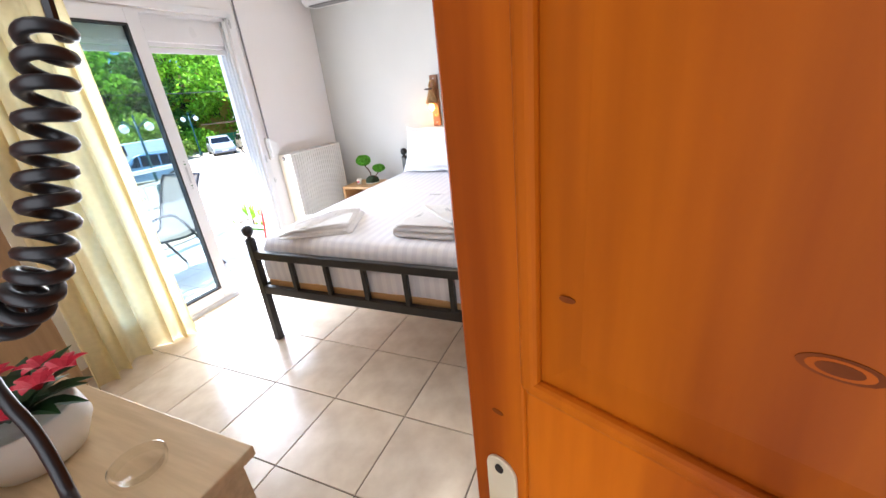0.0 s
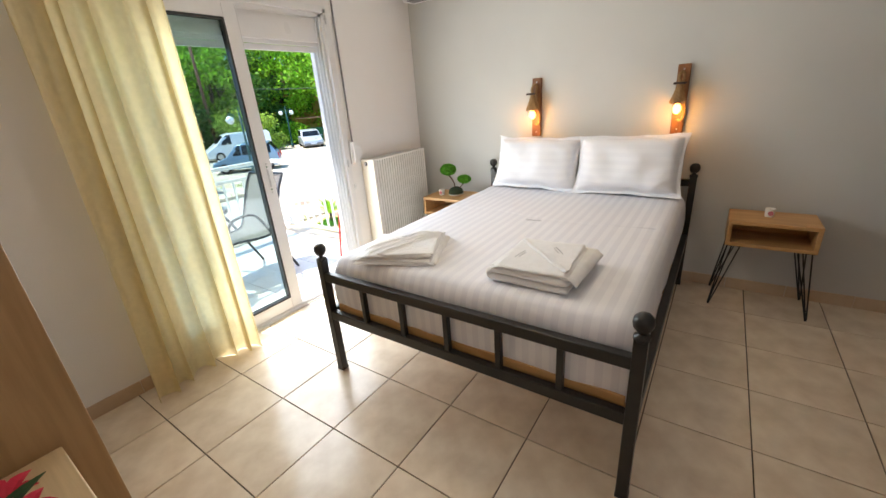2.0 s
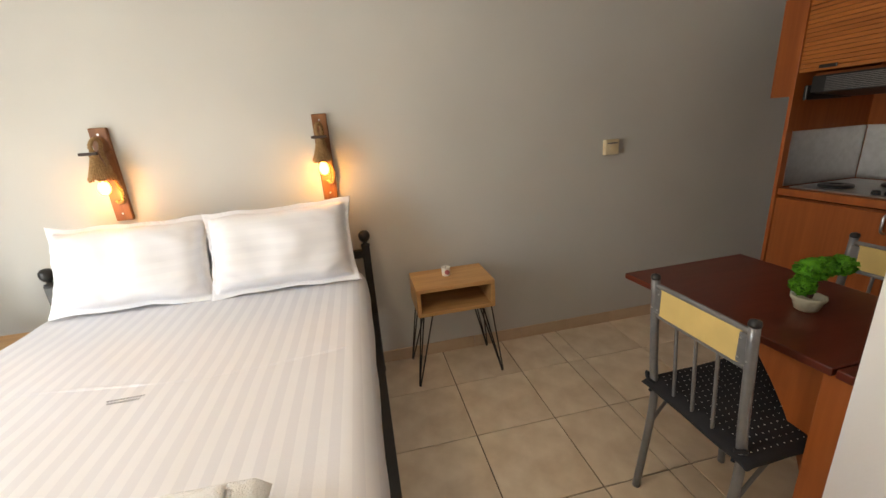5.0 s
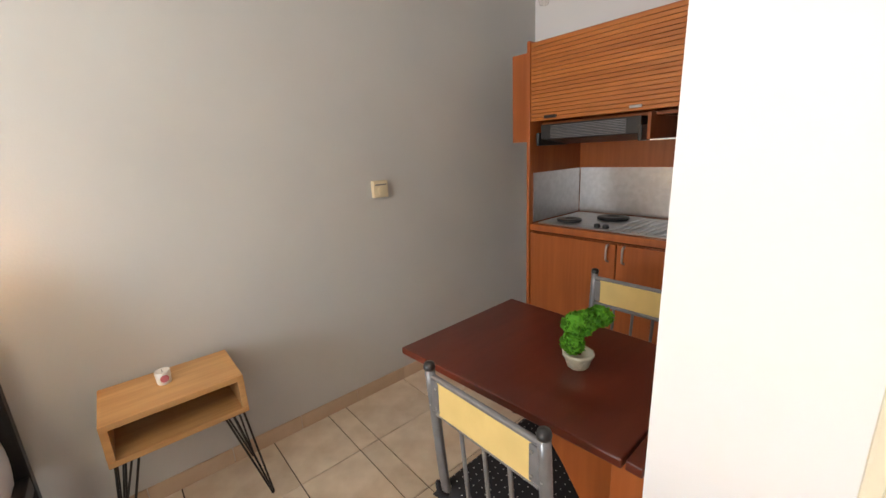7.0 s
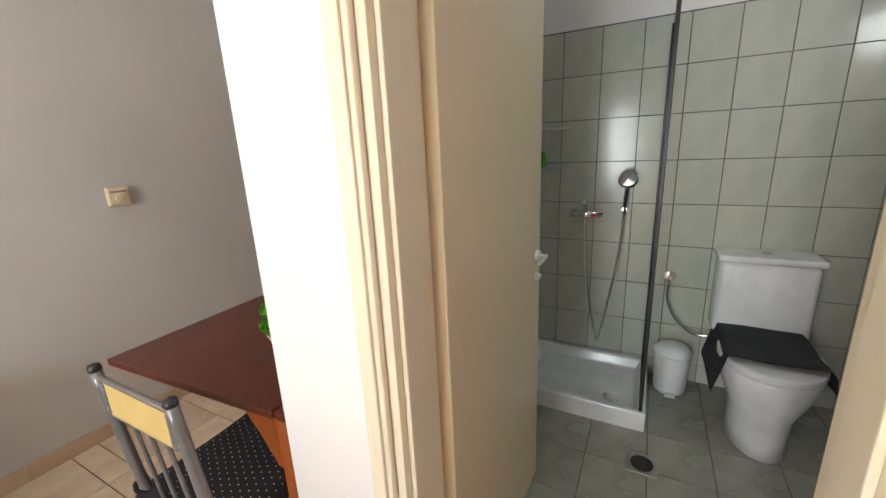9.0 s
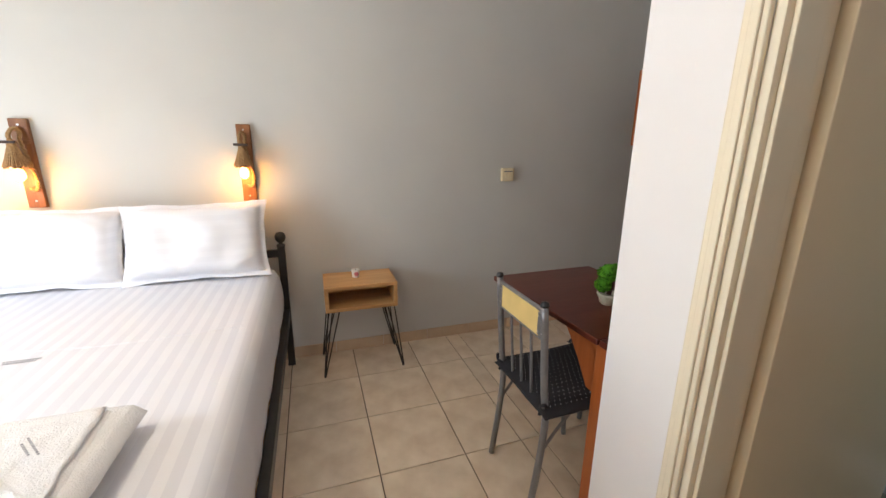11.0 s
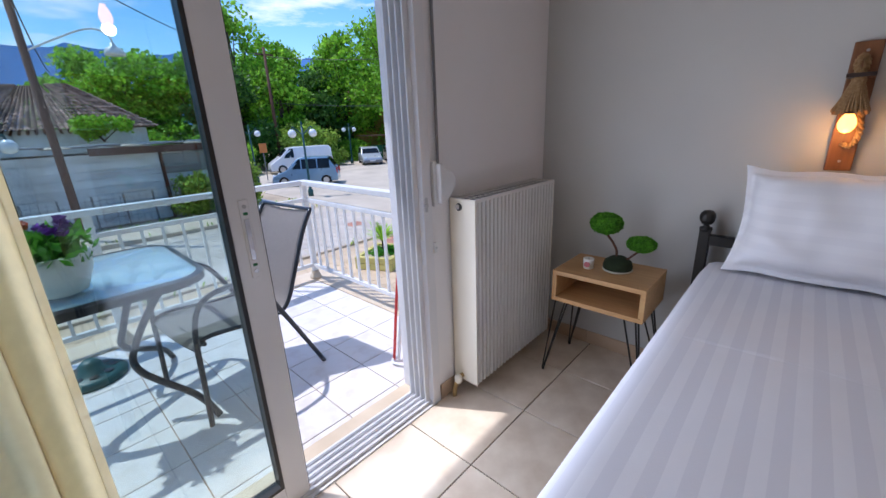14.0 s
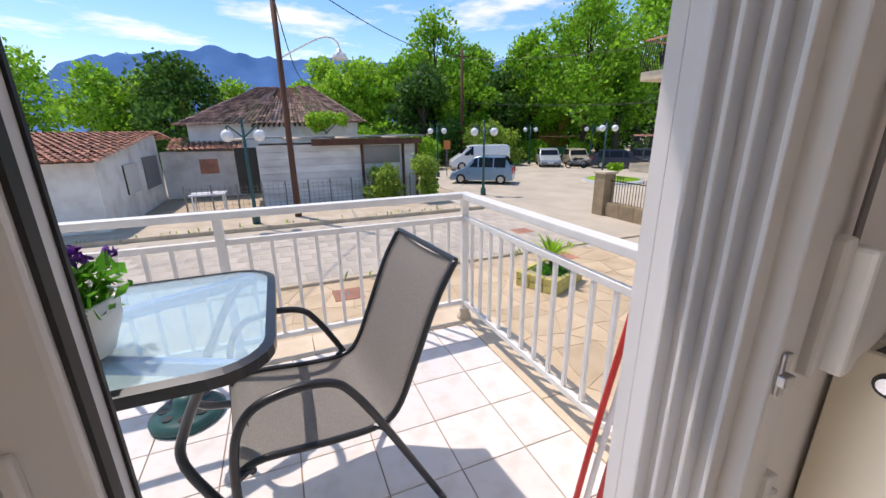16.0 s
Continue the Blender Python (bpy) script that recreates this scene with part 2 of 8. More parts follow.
M_SHEET = striped("striped_white_cotton", (0.82, 0.815, 0.85), (0.74, 0.735, 0.78), 0, 0.055)
M_PILLOW = striped("striped_pillow_cotton", (0.85, 0.845, 0.87), (0.815, 0.81, 0.838), 2, 0.05)
M_TOWEL = mat("white_terry", (0.90, 0.895, 0.90), (0.86, 0.855, 0.86), 0.95, scale=30, bump=1.0, bscale=260, sheen=0.4)
M_INK = mat("grey_print", (0.36, 0.36, 0.39), rough=0.8)
M_OAK = wood("light_oak", (0.60, 0.36, 0.15), (0.50, 0.28, 0.11), (0.08, 1, 1), 10, 0.42)
M_OAKV = wood("light_oak_upright", (0.50, 0.32, 0.16), (0.42, 0.26, 0.12), (1, 1, 0.06), 12, 0.45)
M_BEECH = wood("pale_beech_laminate", (0.70, 0.53, 0.32), (0.63, 0.46, 0.26), (0.08, 1, 1), 12, 0.4)
M_PINE = wood("varnished_orange_pine", (0.56, 0.14, 0.004), (0.29, 0.056, 0.003), (1, 1, 0.08), 7, 0.42, coat=0.0, per=0.14)
M_PINE.node_tree.nodes["Principled BSDF"].inputs["Specular IOR Level"].default_value = 0.10
for k_ in [q for q in M_PINE.node_tree.nodes if q.bl_idname == "ShaderNodeValToRGB"][:1]:
    k_.color_ramp.elements[0].position, k_.color_ramp.elements[1].position = 0.40, 0.60
M_PINED = mat("pine_knot", (0.13, 0.03, 0.005), (0.22, 0.05, 0.008), 0.6, scale=30, spec=0.1)
M_LAMPWOOD = wood("stained_plank", (0.27, 0.105, 0.03), (0.15, 0.052, 0.014), (1, 1, 0.06), 22, 0.5)
M_CHERRY = wood("cherry_laminate", (0.40, 0.11, 0.025), (0.33, 0.085, 0.018), (1, 1, 0.06), 10, 0.38)
M_SHUT = wood("orange_slat_laminate", (0.50, 0.17, 0.035), (0.42, 0.13, 0.025), (1, 0.06, 1), 14, 0.4)
M_MAHOG = wood("mahogany_veneer", (0.125, 0.022, 0.010), (0.085, 0.014, 0.007), (0.2, 1, 1), 5, 0.3, coat=0.15)
M_CURTAIN = sheer("cream_voile", (0.82, 0.71, 0.43), 0.13)
M_RAD = mat("cream_radiator_enamel", (0.78, 0.73, 0.62), (0.75, 0.70, 0.59), 0.3, scale=3)
M_RADW = mat("white_radiator_enamel", (0.78, 0.77, 0.74), rough=0.3, scale=3)
M_IVORY = mat("ivory_plastic", (0.72, 0.62, 0.42), rough=0.4)
M_WPLAST = mat("white_plastic", (0.8, 0.8, 0.8), rough=0.35)
M_BPLAST = mat("black_plastic", (0.015, 0.015, 0.016), rough=0.35)
M_CUSHION = mat("black_dotted_cloth", (0.012, 0.012, 0.016), rough=0.85, bump=0.3, bscale=300)
M_CREAMP = mat("cream_chair_panel", (0.70, 0.52, 0.20), rough=0.4)
M_MOSS = leafy("moss_green", (0.09, 0.27, 0.02), (0.05, 0.17, 0.012), 30)
M_DARKMOSS = mat("dark_moss", (0.012, 0.02, 0.006), (0.02, 0.035, 0.01), 0.9, scale=80, bump=0.8, bscale=300)
M_TWIG = mat("twig_bark", (0.10, 0.045, 0.025), rough=0.7, scale=60, bump=0.5)
M_POT = mat("cream_glazed_pot", (0.66, 0.66, 0.52), rough=0.25)
M_WCER = mat("white_ceramic", (0.82, 0.82, 0.82), rough=0.12)
M_ROPE = mat("jute_rope", (0.36, 0.22, 0.10), (0.26, 0.15, 0.06), 0.9, scale=120, bump=0.9, bscale=200)
M_IRON = mat("rusty_iron", (0.06, 0.035, 0.025), (0.035, 0.022, 0.018), 0.6, metal=0.4, scale=40)
M_BRASS = mat("worn_brass", (0.50, 0.36, 0.17), (0.36, 0.25, 0.11), 0.4, metal=0.8, scale=40)
M_BULB = glow("lit_amber_bulb", (1.0, 0.38, 0.06), 4.5)
M_BULBGLASS = glass("clear_bulb_glass", (0.96, 0.95, 0.93), 1.06)
M_PANE = glass("door_pane", (0.80, 0.90, 0.89), 2.0)
M_SHOWER = glass("shower_pane", (0.74, 0.92, 0.88), 1.15)
M_TABGLASS = rippled("rippled_table_glass", (0.74, 0.90, 0.95), 0.16)
M_WTILE = mat("grey_green_wall_tile", (0.54, 0.55, 0.475), (0.44, 0.45, 0.385), 0.14, scale=4, stretch=(1, 1.6, 0.5), spread=(0.3, 0.75), per=0.03, bump=0.1, bscale=14)
M_FTILE = mat("grey_bathroom_floor_tile", (0.36, 0.36, 0.31), (0.28, 0.28, 0.24), 0.25, scale=5, per=0.05)
M_WGROUT = mat("grey_grout", (0.13, 0.12, 0.11), rough=0.85)
M_BDOOR = mat("cream_painted_door", (0.74, 0.62, 0.43), (0.71, 0.59, 0.41), 0.22, scale=2)
M_CASE = mat("cream_painted_casing", (0.80, 0.73, 0.57), (0.77, 0.69, 0.53), 0.3, scale=3)
M_GREYTOWEL = mat("charcoal_terry", (0.10, 0.10, 0.11), rough=0.95, bump=0.9, bscale=250)
M_MESH = mat("taupe_sling_mesh", (0.33, 0.30, 0.27), (0.42, 0.39, 0.36), 0.65, scale=220, bump=0.5, bscale=300)
M_ANTHRA = mat("anthracite_tube", (0.035, 0.037, 0.042), rough=0.3, metal=0.3)
M_RAIL = mat("white_rail_paint", (0.78, 0.77, 0.74), (0.72, 0.71, 0.68), 0.4, scale=8)
M_RED = mat("red_plastic", (0.55, 0.02, 0.015), rough=0.4)
M_TEAL = mat("teal_lamp_paint", (0.02, 0.09, 0.09), rough=0.45)
M_GLOBE = mat("opal_globe", (0.85, 0.85, 0.84), rough=0.2)
M_GROUND = mat("dusty_ground", (0.50, 0.41, 0.29), (0.39, 0.31, 0.215), 0.95, scale=0.5, bump=0.4, bscale=6, detail=10)
M_ROAD = mat("pale_worn_asphalt", (0.55, 0.475, 0.37), (0.45, 0.385, 0.295), 0.9, scale=0.6, bump=0.3, bscale=18, detail=10)
M_PAVER = mat("grey_block_paving", (0.52, 0.46, 0.385), (0.43, 0.375, 0.305), 0.9, scale=1.2, bump=0.3, bscale=20, per=0.1)
M_FLAG = mat("tan_flagstone", (0.62, 0.475, 0.31), (0.52, 0.385, 0.24), 0.85, scale=1.6, per=0.10, bump=0.4, bscale=12)
M_FLAGJOINT = mat("sandy_joint", (0.50, 0.39, 0.27), (0.42, 0.32, 0.21), 0.95, scale=3, bump=0.3)
M_KERB = mat("pale_concrete", (0.58, 0.49, 0.37), (0.48, 0.39, 0.285), 0.9, scale=2, bump=0.4, bscale=20)
M_PLASTER = mat("old_whitewash", (0.80, 0.79, 0.76), (0.52, 0.49, 0.44), 0.9, scale=1.3, spread=(0.45, 0.8), bump=0.5, bscale=9, detail=10)
M_BOARD = mat("weathered_white_board", (0.78, 0.77, 0.76), (0.50, 0.48, 0.46), 0.85, scale=2.2, stretch=(1, 0.35, 1), spread=(0.42, 0.78), bump=0.4, bscale=14, detail=10, per=0.08)
M_ROOF = mat("terracotta_roof_tile", (0.42, 0.19, 0.12), (0.27, 0.13, 0.09), 0.85, scale=2.5, per=0.2, bump=0.4, bscale=12, detail=9)
M_OLDROOF = mat("old_grey_brown_tile", (0.30, 0.19, 0.145), (0.17, 0.11, 0.088), 0.9, scale=2.5, per=0.25, bump=0.4, bscale=12, detail=9)
M_BARK = mat("bark", (0.10, 0.07, 0.05), (0.06, 0.042, 0.03), 0.9, scale=5, stretch=(1, 1, 0.2), bump=0.8, bscale=12)
M_POLE = mat("brown_utility_pole", (0.13, 0.055, 0.03), (0.085, 0.035, 0.02), 0.8, scale=4, stretch=(1, 1, 0.1), bump=0.4)
M_LEAF1 = leafy("plane_leaf", (0.22, 0.39, 0.03), (0.12, 0.26, 0.018), 0.5)
M_LEAF2 = leafy("bright_leaf", (0.28, 0.43, 0.035), (0.18, 0.33, 0.025), 0.6)
M_LEAF3 = leafy("dark_leaf", (0.06, 0.14, 0.022), (0.035, 0.09, 0.015), 0.6)
M_LEAF4 = leafy("shrub_leaf", (0.24, 0.33, 0.05), (0.15, 0.24, 0.035), 0.9)
# Haze of distance is painted into the ridge's blue base colour.
M_MOUNT = mat("mountain_painted_haze", (0.075, 0.17, 0.36), (0.10, 0.215, 0.43), 1.0, scale=0.004, spec=0.0, detail=8)
M_YELLOW = mat("ochre_wall", (0.50, 0.33, 0.08), (0.42, 0.26, 0.06), 0.9, scale=1)
M_GREENF = mat("green_fence_sheet", (0.01, 0.16, 0.05), rough=0.5)
M_PLANTER = mat("yellow_painted_block", (0.58, 0.50, 0.16), (0.48, 0.41, 0.12), 0.8, scale=6, per=0.08, bump=0.4)
M_TYRE = mat("tyre_rubber", (0.015, 0.015, 0.015), rough=0.8)
M_CARGLASS = mat("dark_car_glass", (0.02, 0.025, 0.03), rough=0.08)
M_BRICKW = mat("tan_stone_brick", (0.36, 0.27, 0.16), (0.27, 0.2, 0.12), 0.9, scale=3, per=0.12)
M_FLOWER = mat("red_petal", (0.6, 0.015, 0.05), rough=0.5)
M_PURPLE = mat("purple_petal", (0.18, 0.03, 0.36), rough=0.6)
M_ORANGE = mat("orange_petal", (0.6, 0.1, 0.03), rough=0.6)
M_LEAFD = mat("dark_pot_leaf", (0.02, 0.07, 0.02), rough=0.45)
M_CANDLE = mat("white_wax", (0.8, 0.77, 0.7), rough=0.5)
M_PINK = mat("pink_label", (0.55, 0.16, 0.18), rough=0.6)
M_SKIRT = mat("beige_skirting_tile", (0.58, 0.43, 0.30), (0.50, 0.36, 0.24), 0.3, scale=6, per=0.06)
by_island(M_ROOF, 0.6, 1.6)
by_island(M_OLDROOF, 0.5, 2.0)


# ---- building helpers ----
def link(name, bm, material, parent=None, label="", smooth=False):
    me = bpy.data.meshes.new(name)
    bm.to_mesh(me)
    bm.free()
    if smooth:
        for f in me.polygons:
            f.use_smooth = True
    me.materials.append(material)
    ob = new(name, me)
    if parent:
        ob.parent = parent
        ob.matrix_parent_inverse = parent.matrix_basis.inverted()
    if label:
        ob["label"] = label
    return ob


def part(name, bm, material, parent, label="", smooth=False):
    return link(name, bm, material, parent, label, smooth)


def thing(name, place, label, category, group="", kind="", rz=0):
    """An empty at a thing's base."""
    ob = new(name)
    ob.empty_display_size = 0.05
    ob.matrix_basis = pose(*place, 0, 0, rz)
    return tagged(ob, label, category, group, kind)


def add_box(bm, lo, hi, bevel=0.0, seg=2, m=None):
    r = bmesh.ops.create_cube(bm, size=1)
    vs = r["verts"]
    for v in vs:
        v.co = Vector([(a + b) / 2 + c * (b - a) for a, b, c in zip(lo, hi, v.co)])
    if bevel:
        es = list({e for v in vs for e in v.link_edges})
        out = bmesh.ops.bevel(bm, geom=es, offset=bevel, segments=seg, affect='EDGES', profile=0.5)
        vs = list({v for f in out["faces"] for v in f.verts} | {v for v in vs if v.is_valid})
    if m:
        bmesh.ops.transform(bm, matrix=m, verts=vs)
    return bm


def box(lo, hi, bevel=0.0, seg=2, m=None):
    return add_box(bmesh.new(), lo, hi, bevel, seg, m)


def add_cyl(bm, a, b, r, r2=None, n=14, cap=True):
    a, b = Vector(a), Vector(b)
    d = b - a
    m = Matrix.Translation((a + b) / 2) @ d.to_track_quat('Z', 'Y').to_matrix().to_4x4()
    bmesh.ops.create_cone(bm, cap_ends=cap, segments=n, radius1=r, radius2=r if r2 is None else r2, depth=d.length, matrix=m)
    return bm


def cyl(a, b, r, r2=None, n=14):
    return add_cyl(bmesh.new(), a, b, r, r2, n)


def add_ball(bm, c, r, n=16, sc=(1, 1, 1)):
    bmesh.ops.create_uvsphere(bm, u_segments=n, v_segments=max(6, n // 2), radius=r, matrix=Matrix.Translation(c) @ Matrix.Diagonal((*sc, 1)))
    return bm


def ball(c, r, n=16, sc=(1, 1, 1)):
    return add_ball(bmesh.new(), c, r, n, sc)


def lathe(profile, c=(0, 0, 0), n=24):
    """Turned shape from (radius, height) pairs."""
    bm = bmesh.new()
    rings = [[bm.verts.new((c[0] + max(r, 1e-4) * math.cos(2 * math.pi * k / n), c[1] + max(r, 1e-4) * math.sin(2 * math.pi * k / n), c[2] + z)) for k in range(n)] for r, z in profile]
    for a, b in zip(rings, rings[1:]):
        for k in range(n):
            bm.faces.new((a[k], a[(k + 1) % n], b[(k + 1) % n], b[k]))
    bm.faces.new(rings[0][::-1]), bm.faces.new(rings[-1])
    return bm


def smooth_path(pts, steps=8):
    """Catmull-Rom through the points."""
    p = [Vector(q) for q in pts]
    p = [p[0] * 2 - p[1]] + p + [p[-1] * 2 - p[-2]]
    out = []
    for i in range(1, len(p) - 2):
        for s in range(steps):
            t = s / steps
            a, b, c, d = p[i - 1], p[i], p[i + 1], p[i + 2]
            out.append(0.5 * (2 * b + (c - a) * t + (2 * a - 5 * b + 4 * c - d) * t * t + (3 * b - a - 3 * c + d) * t ** 3))
    return out + [p[-2]]


def add_tube(bm, pts, r, n=8, r_end=None):
    pts = [Vector(p) for p in pts]
    rings, side = [], None
    for i, p in enumerate(pts):
        d = (pts[min(i + 1, len(pts) - 1)] - pts[max(i - 1, 0)]).normalized()
        if side is None:
            side = d.orthogonal().normalized()
        side = (side - d * side.dot(d)).normalized()
        up = d.cross(side)
        q = r if r_end is None else r + (r_end - r) * i / (len(pts) - 1)
        rings.append([bm.verts.new(p + q * (side * math.cos(2 * math.pi * k / n) + up * math.sin(2 * math.pi * k / n))) for k in range(n)])
    for a, b in zip(rings, rings[1:]):
        for k in range(n):
            bm.faces.new((a[k], a[(k + 1) % n], b[(k + 1) % n], b[k]))
    bm.faces.new(rings[0][::-1]), bm.faces.new(rings[-1])
    return bm


def tube(pts, r, n=8, steps=8, r_end=None):
    return add_tube(bmesh.new(), smooth_path(pts, steps) if steps else pts, r, n, r_end)


def prism(outline, lo, hi, axis=2, bevel=0.0):
    """An outline of 2D points pushed out along an axis."""
    bm = bmesh.new()
    def put(u, v, w):
        q = [u, v]
        q.insert(axis, w)
        return bm.verts.new(q)
    a, b = [put(u, v, lo) for u, v in outline], [put(u, v, hi) for u, v in outline]
    k = len(outline)
    bm.faces.new(a), bm.faces.new(b[::-1])
    for i in range(k):
        bm.faces.new((a[i], b[i], b[(i + 1) % k], a[(i + 1) % k]))
    bmesh.ops.recalc_face_normals(bm, faces=bm.faces)
    if bevel:
        bmesh.ops.bevel(bm, geom=list(bm.edges), offset=bevel, segments=2, affect='EDGES', profile=0.5)
    return bm


def rounded(x0, y0, x1, y1, r, n=6):
    out = []
    for cx, cy, a0 in ((x1 - r, y1 - r, 0), (x0 + r, y1 - r, 90), (x0 + r, y0 + r, 180), (x1 - r, y0 + r, 270)):
        out += [(cx + r * math.cos(radians(a0 + 90 * k / n)), cy + r * math.sin(radians(a0 + 90 * k / n))) for k in range(n + 1)]
    return out


SHARED = {}


def piece(name, size, place, material, parent, bevel=0.0015, rot=None):
    """One of many alike pieces: a chamfered slab, sharing its mesh with pieces of the same size."""
    key = (name, tuple(round(s, 3) for s in size), material.name)
    if key not in SHARED:
        me = bpy.data.meshes.new(name)
        bm = bmesh.new()
        x, y, z = (s / 2 for s in size)
        b = min(bevel, x * 0.4, y * 0.4, z * 0.4)
        ring = []
        for zz, k in ((-z, 0), (z - b, 0), (z, b)):
            ring.append([bm.verts.new((sx * (x - k), sy * (y - k), zz)) for sx, sy in ((-1, -1), (1, -1), (1, 1), (-1, 1))])
        for a, c in zip(ring, ring[1:]):
            for k in range(4):
                bm.faces.new((a[k], a[(k + 1) % 4], c[(k + 1) % 4], c[k]))
        bm.faces.new(ring[2]), bm.faces.new(ring[0][::-1])
        bm.to_mesh(me)
        bm.free()
        me.materials.append(material)
        SHARED[key] = me
    ob = new(name, SHARED[key])
    ob.parent = parent
    ob.matrix_basis = parent.matrix_basis.inverted() @ Matrix.Translation(place) @ (rot or Matrix())
    return ob


def structure(name, bm, material, label, category):
    return tagged(link(name, bm, material), label, category, kind="structure")


# ---- the room's shell ----
X0, X1, XR, Y0, Y1, YP, H = -2.76, 0.694, 2.57, 0.04, 3.56, 1.922, 2.7
BX0, BY1 = 0.85, 1.80           # bathroom's inner faces
WY0, WY1, WZ = 1.0, 2.585, 2.07  # balcony door's opening
DX0, DX1, DZ = -0.17, 0.66, 2.05  # entrance door's opening
KY0, KY1 = 0.90, 1.60           # bathroom door's opening

floor = structure("floor", box((X0 - 0.2, Y0 - 0.15, -0.2), (XR + 0.1, Y1 + 0.1, -0.006)), M_GROUT, "cream ceramic tile floor with dark joints", "floor")
bm = bmesh.new()
add_box(bm, (X0 - 0.2, Y0 - 0.15, 0), (X0, WY0, H)), add_box(bm, (X0 - 0.2, WY1, 0), (X0, Y1 + 0.1, H)), add_box(bm, (X0 - 0.2, WY0, WZ), (X0, WY1, H))
wall_west = structure("wall_west", bm, M_WHITEWALL, "white plastered wall around the balcony door", "wall")
wall_north = structure("wall_north", box((X0, Y1, 0), (XR + 0.1, Y1 + 0.1, H)), M_GREYWALL, "smooth grey painted wall behind the bed", "wall")
wall_east = structure("wall_east", box((XR, Y0 - 0.15, 0), (XR + 0.1, Y1, H)), M_WHITEWALL, "white painted wall behind the kitchen unit", "wall")
bm = bmesh.new()
add_box(bm, (X1, KY1 + 0.0, 0), (BX0, YP, H)), add_box(bm, (X1, Y0, 0), (BX0, KY0, H)), add_box(bm, (X1, KY0, 2.02), (BX0, KY1, H)), add_box(bm, (BX0, BY1, 0), (XR, YP, H))
partition = structure("wall_partition", bm, M_WHITEWALL, "white partition wall round the bathroom", "wall")
bm = bmesh.new()
add_box(bm, (X0, Y0 - 0.15, 0), (DX0, Y0, H)), add_box(bm, (DX1, Y0 - 0.15, 0), (XR, Y0, H)), add_box(bm, (DX0, Y0 - 0.15, DZ), (DX1, Y0, H))
wall_south = structure("wall_south", bm, M_WHITEWALL, "white wall with the entrance doorway", "wall")
structure("ceiling", box((X0 - 0.2, Y0 - 0.15, H), (XR + 0.1, Y1 + 0.1, H + 0.15)), M_CEIL, "plain white painted ceiling", "ceiling")

# Unseen slab, added so that the sun patch indoors ends close to the door.
structure("sun_block_slab", box((-3.60, -6, 2.86), (X0 - 0.2, 6, 3.02)), M_WHITEWALL, "unseen white slab added above the door to cut the sun", "slab")
# corridor outside the entrance
bm = bmesh.new()
add_box(bm, (-1.2, -1.6, -0.1), (1.5, -0.11, -0.006)), add_box(bm, (-1.3, -1.7, 0), (1.6, -1.6, H)), add_box(bm, (-1.3, -1.6, 0), (-1.2, -0.11, H)), add_box(bm, (1.5, -1.6, 0), (1.6, -0.11, H)), add_box(bm, (-1.3, -1.7, H), (1.6, -0.11, H + 0.1))
structure("corridor_wall", bm, M_WHITEWALL, "plain white corridor outside the entrance", "wall")

# skirting tiles
base = thing("baseboard", (0, 0, 0), "beige ceramic skirting tiles along the walls", "baseboard", kind="structure")
SK = 0.33
def skirting(a, b, nx, ny):
    a, b = Vector((*a, 0)), Vector((*b, 0))
    run, d = (b - a).length, (b - a).normalized()
    k = 0.0
    while k < run - 0.01:
        w = min(SK - 0.003, run - k)
        c = a + d * (k + w / 2) + Vector((nx, ny, 0)) * 0.0045
        piece("skirting_tile", (w, 0.009, 0.078), (c.x, c.y, 0.039), M_SKIRT, base, 0.003, Matrix.Rotation(math.atan2(d.y, d.x), 4, 'Z'))
        k += SK
skirting((X0 + 0.01, Y1), (XR - 0.6, Y1), 0, -1)
skirting((X0, 0.5), (X0, WY0), 1, 0)
skirting((X0, WY1 + 0.03), (X0, Y1), 1, 0)

# pendant lamps
def pendant(x, y, z, lit):
    p = thing("pendant_lamp", (x, y, z), "bare filament bulb on a black cord", "lamp", "pendant lamps")
    part("cord", cyl((x, y, z + 0.11), (x, y, H), 0.003, n=6), M_BPLAST, p)
    part("socket", lathe([(0.012, 0.115), (0.02, 0.11), (0.02, 0.06), (0.016, 0.055)], (x, y, z), 14), M_LAMPWOOD, p)
    part("bulb", lathe([(0.001, -0.045), (0.018, -0.04), (0.03, -0.015), (0.03, 0.005), (0.016, 0.045), (0.014, 0.058)], (x, y, z), 16), M_BULB if lit else M_BULBGLASS, p, smooth=True)
    if lit:
        lamp = new("pendant_light", bpy.data.lights.new("pendant_light", 'POINT'))
        lamp.data.energy, lamp.data.color, lamp.data.shadow_soft_size = 3.0, (1.0, 0.84, 0.62), 0.03
        lamp.location = (x, y, z - 0.06)
pendant(-1.07, 2.0, 1.90, True)
pendant(1.66, 2.85, 2.05, False)

# ---- balcony door ----
win = thing("window_1", (X0, WY0, 0), "white aluminium sliding balcony door, half open", "balcony door", kind="structure")
bm = bmesh.new()
FX0, FX1 = X0 - 0.13, X0 + 0.012
add_box(bm, (FX0, WY1 - 0.03, 0), (FX1, WY1 + 0.02, WZ), 0.003), add_box(bm, (FX0, WY0 - 0.02, 0), (FX1, WY0 + 0.03, WZ), 0.003), add_box(bm, (FX0, WY0, WZ - 0.03), (FX1, WY1, WZ + 0.015), 0.003)
for k in range(4):
    add_box(bm, (FX0 + 0.035 * k, WY1 - 0.055, 0.01), (FX0 + 0.035 * k + 0.008, WY1 - 0.028, WZ - 0.02), 0.002)
    add_box(bm, (FX0 + 0.035 * k, WY0, WZ - 0.055), (FX0 + 0.035 * k + 0.008, WY1, WZ - 0.028), 0.002)
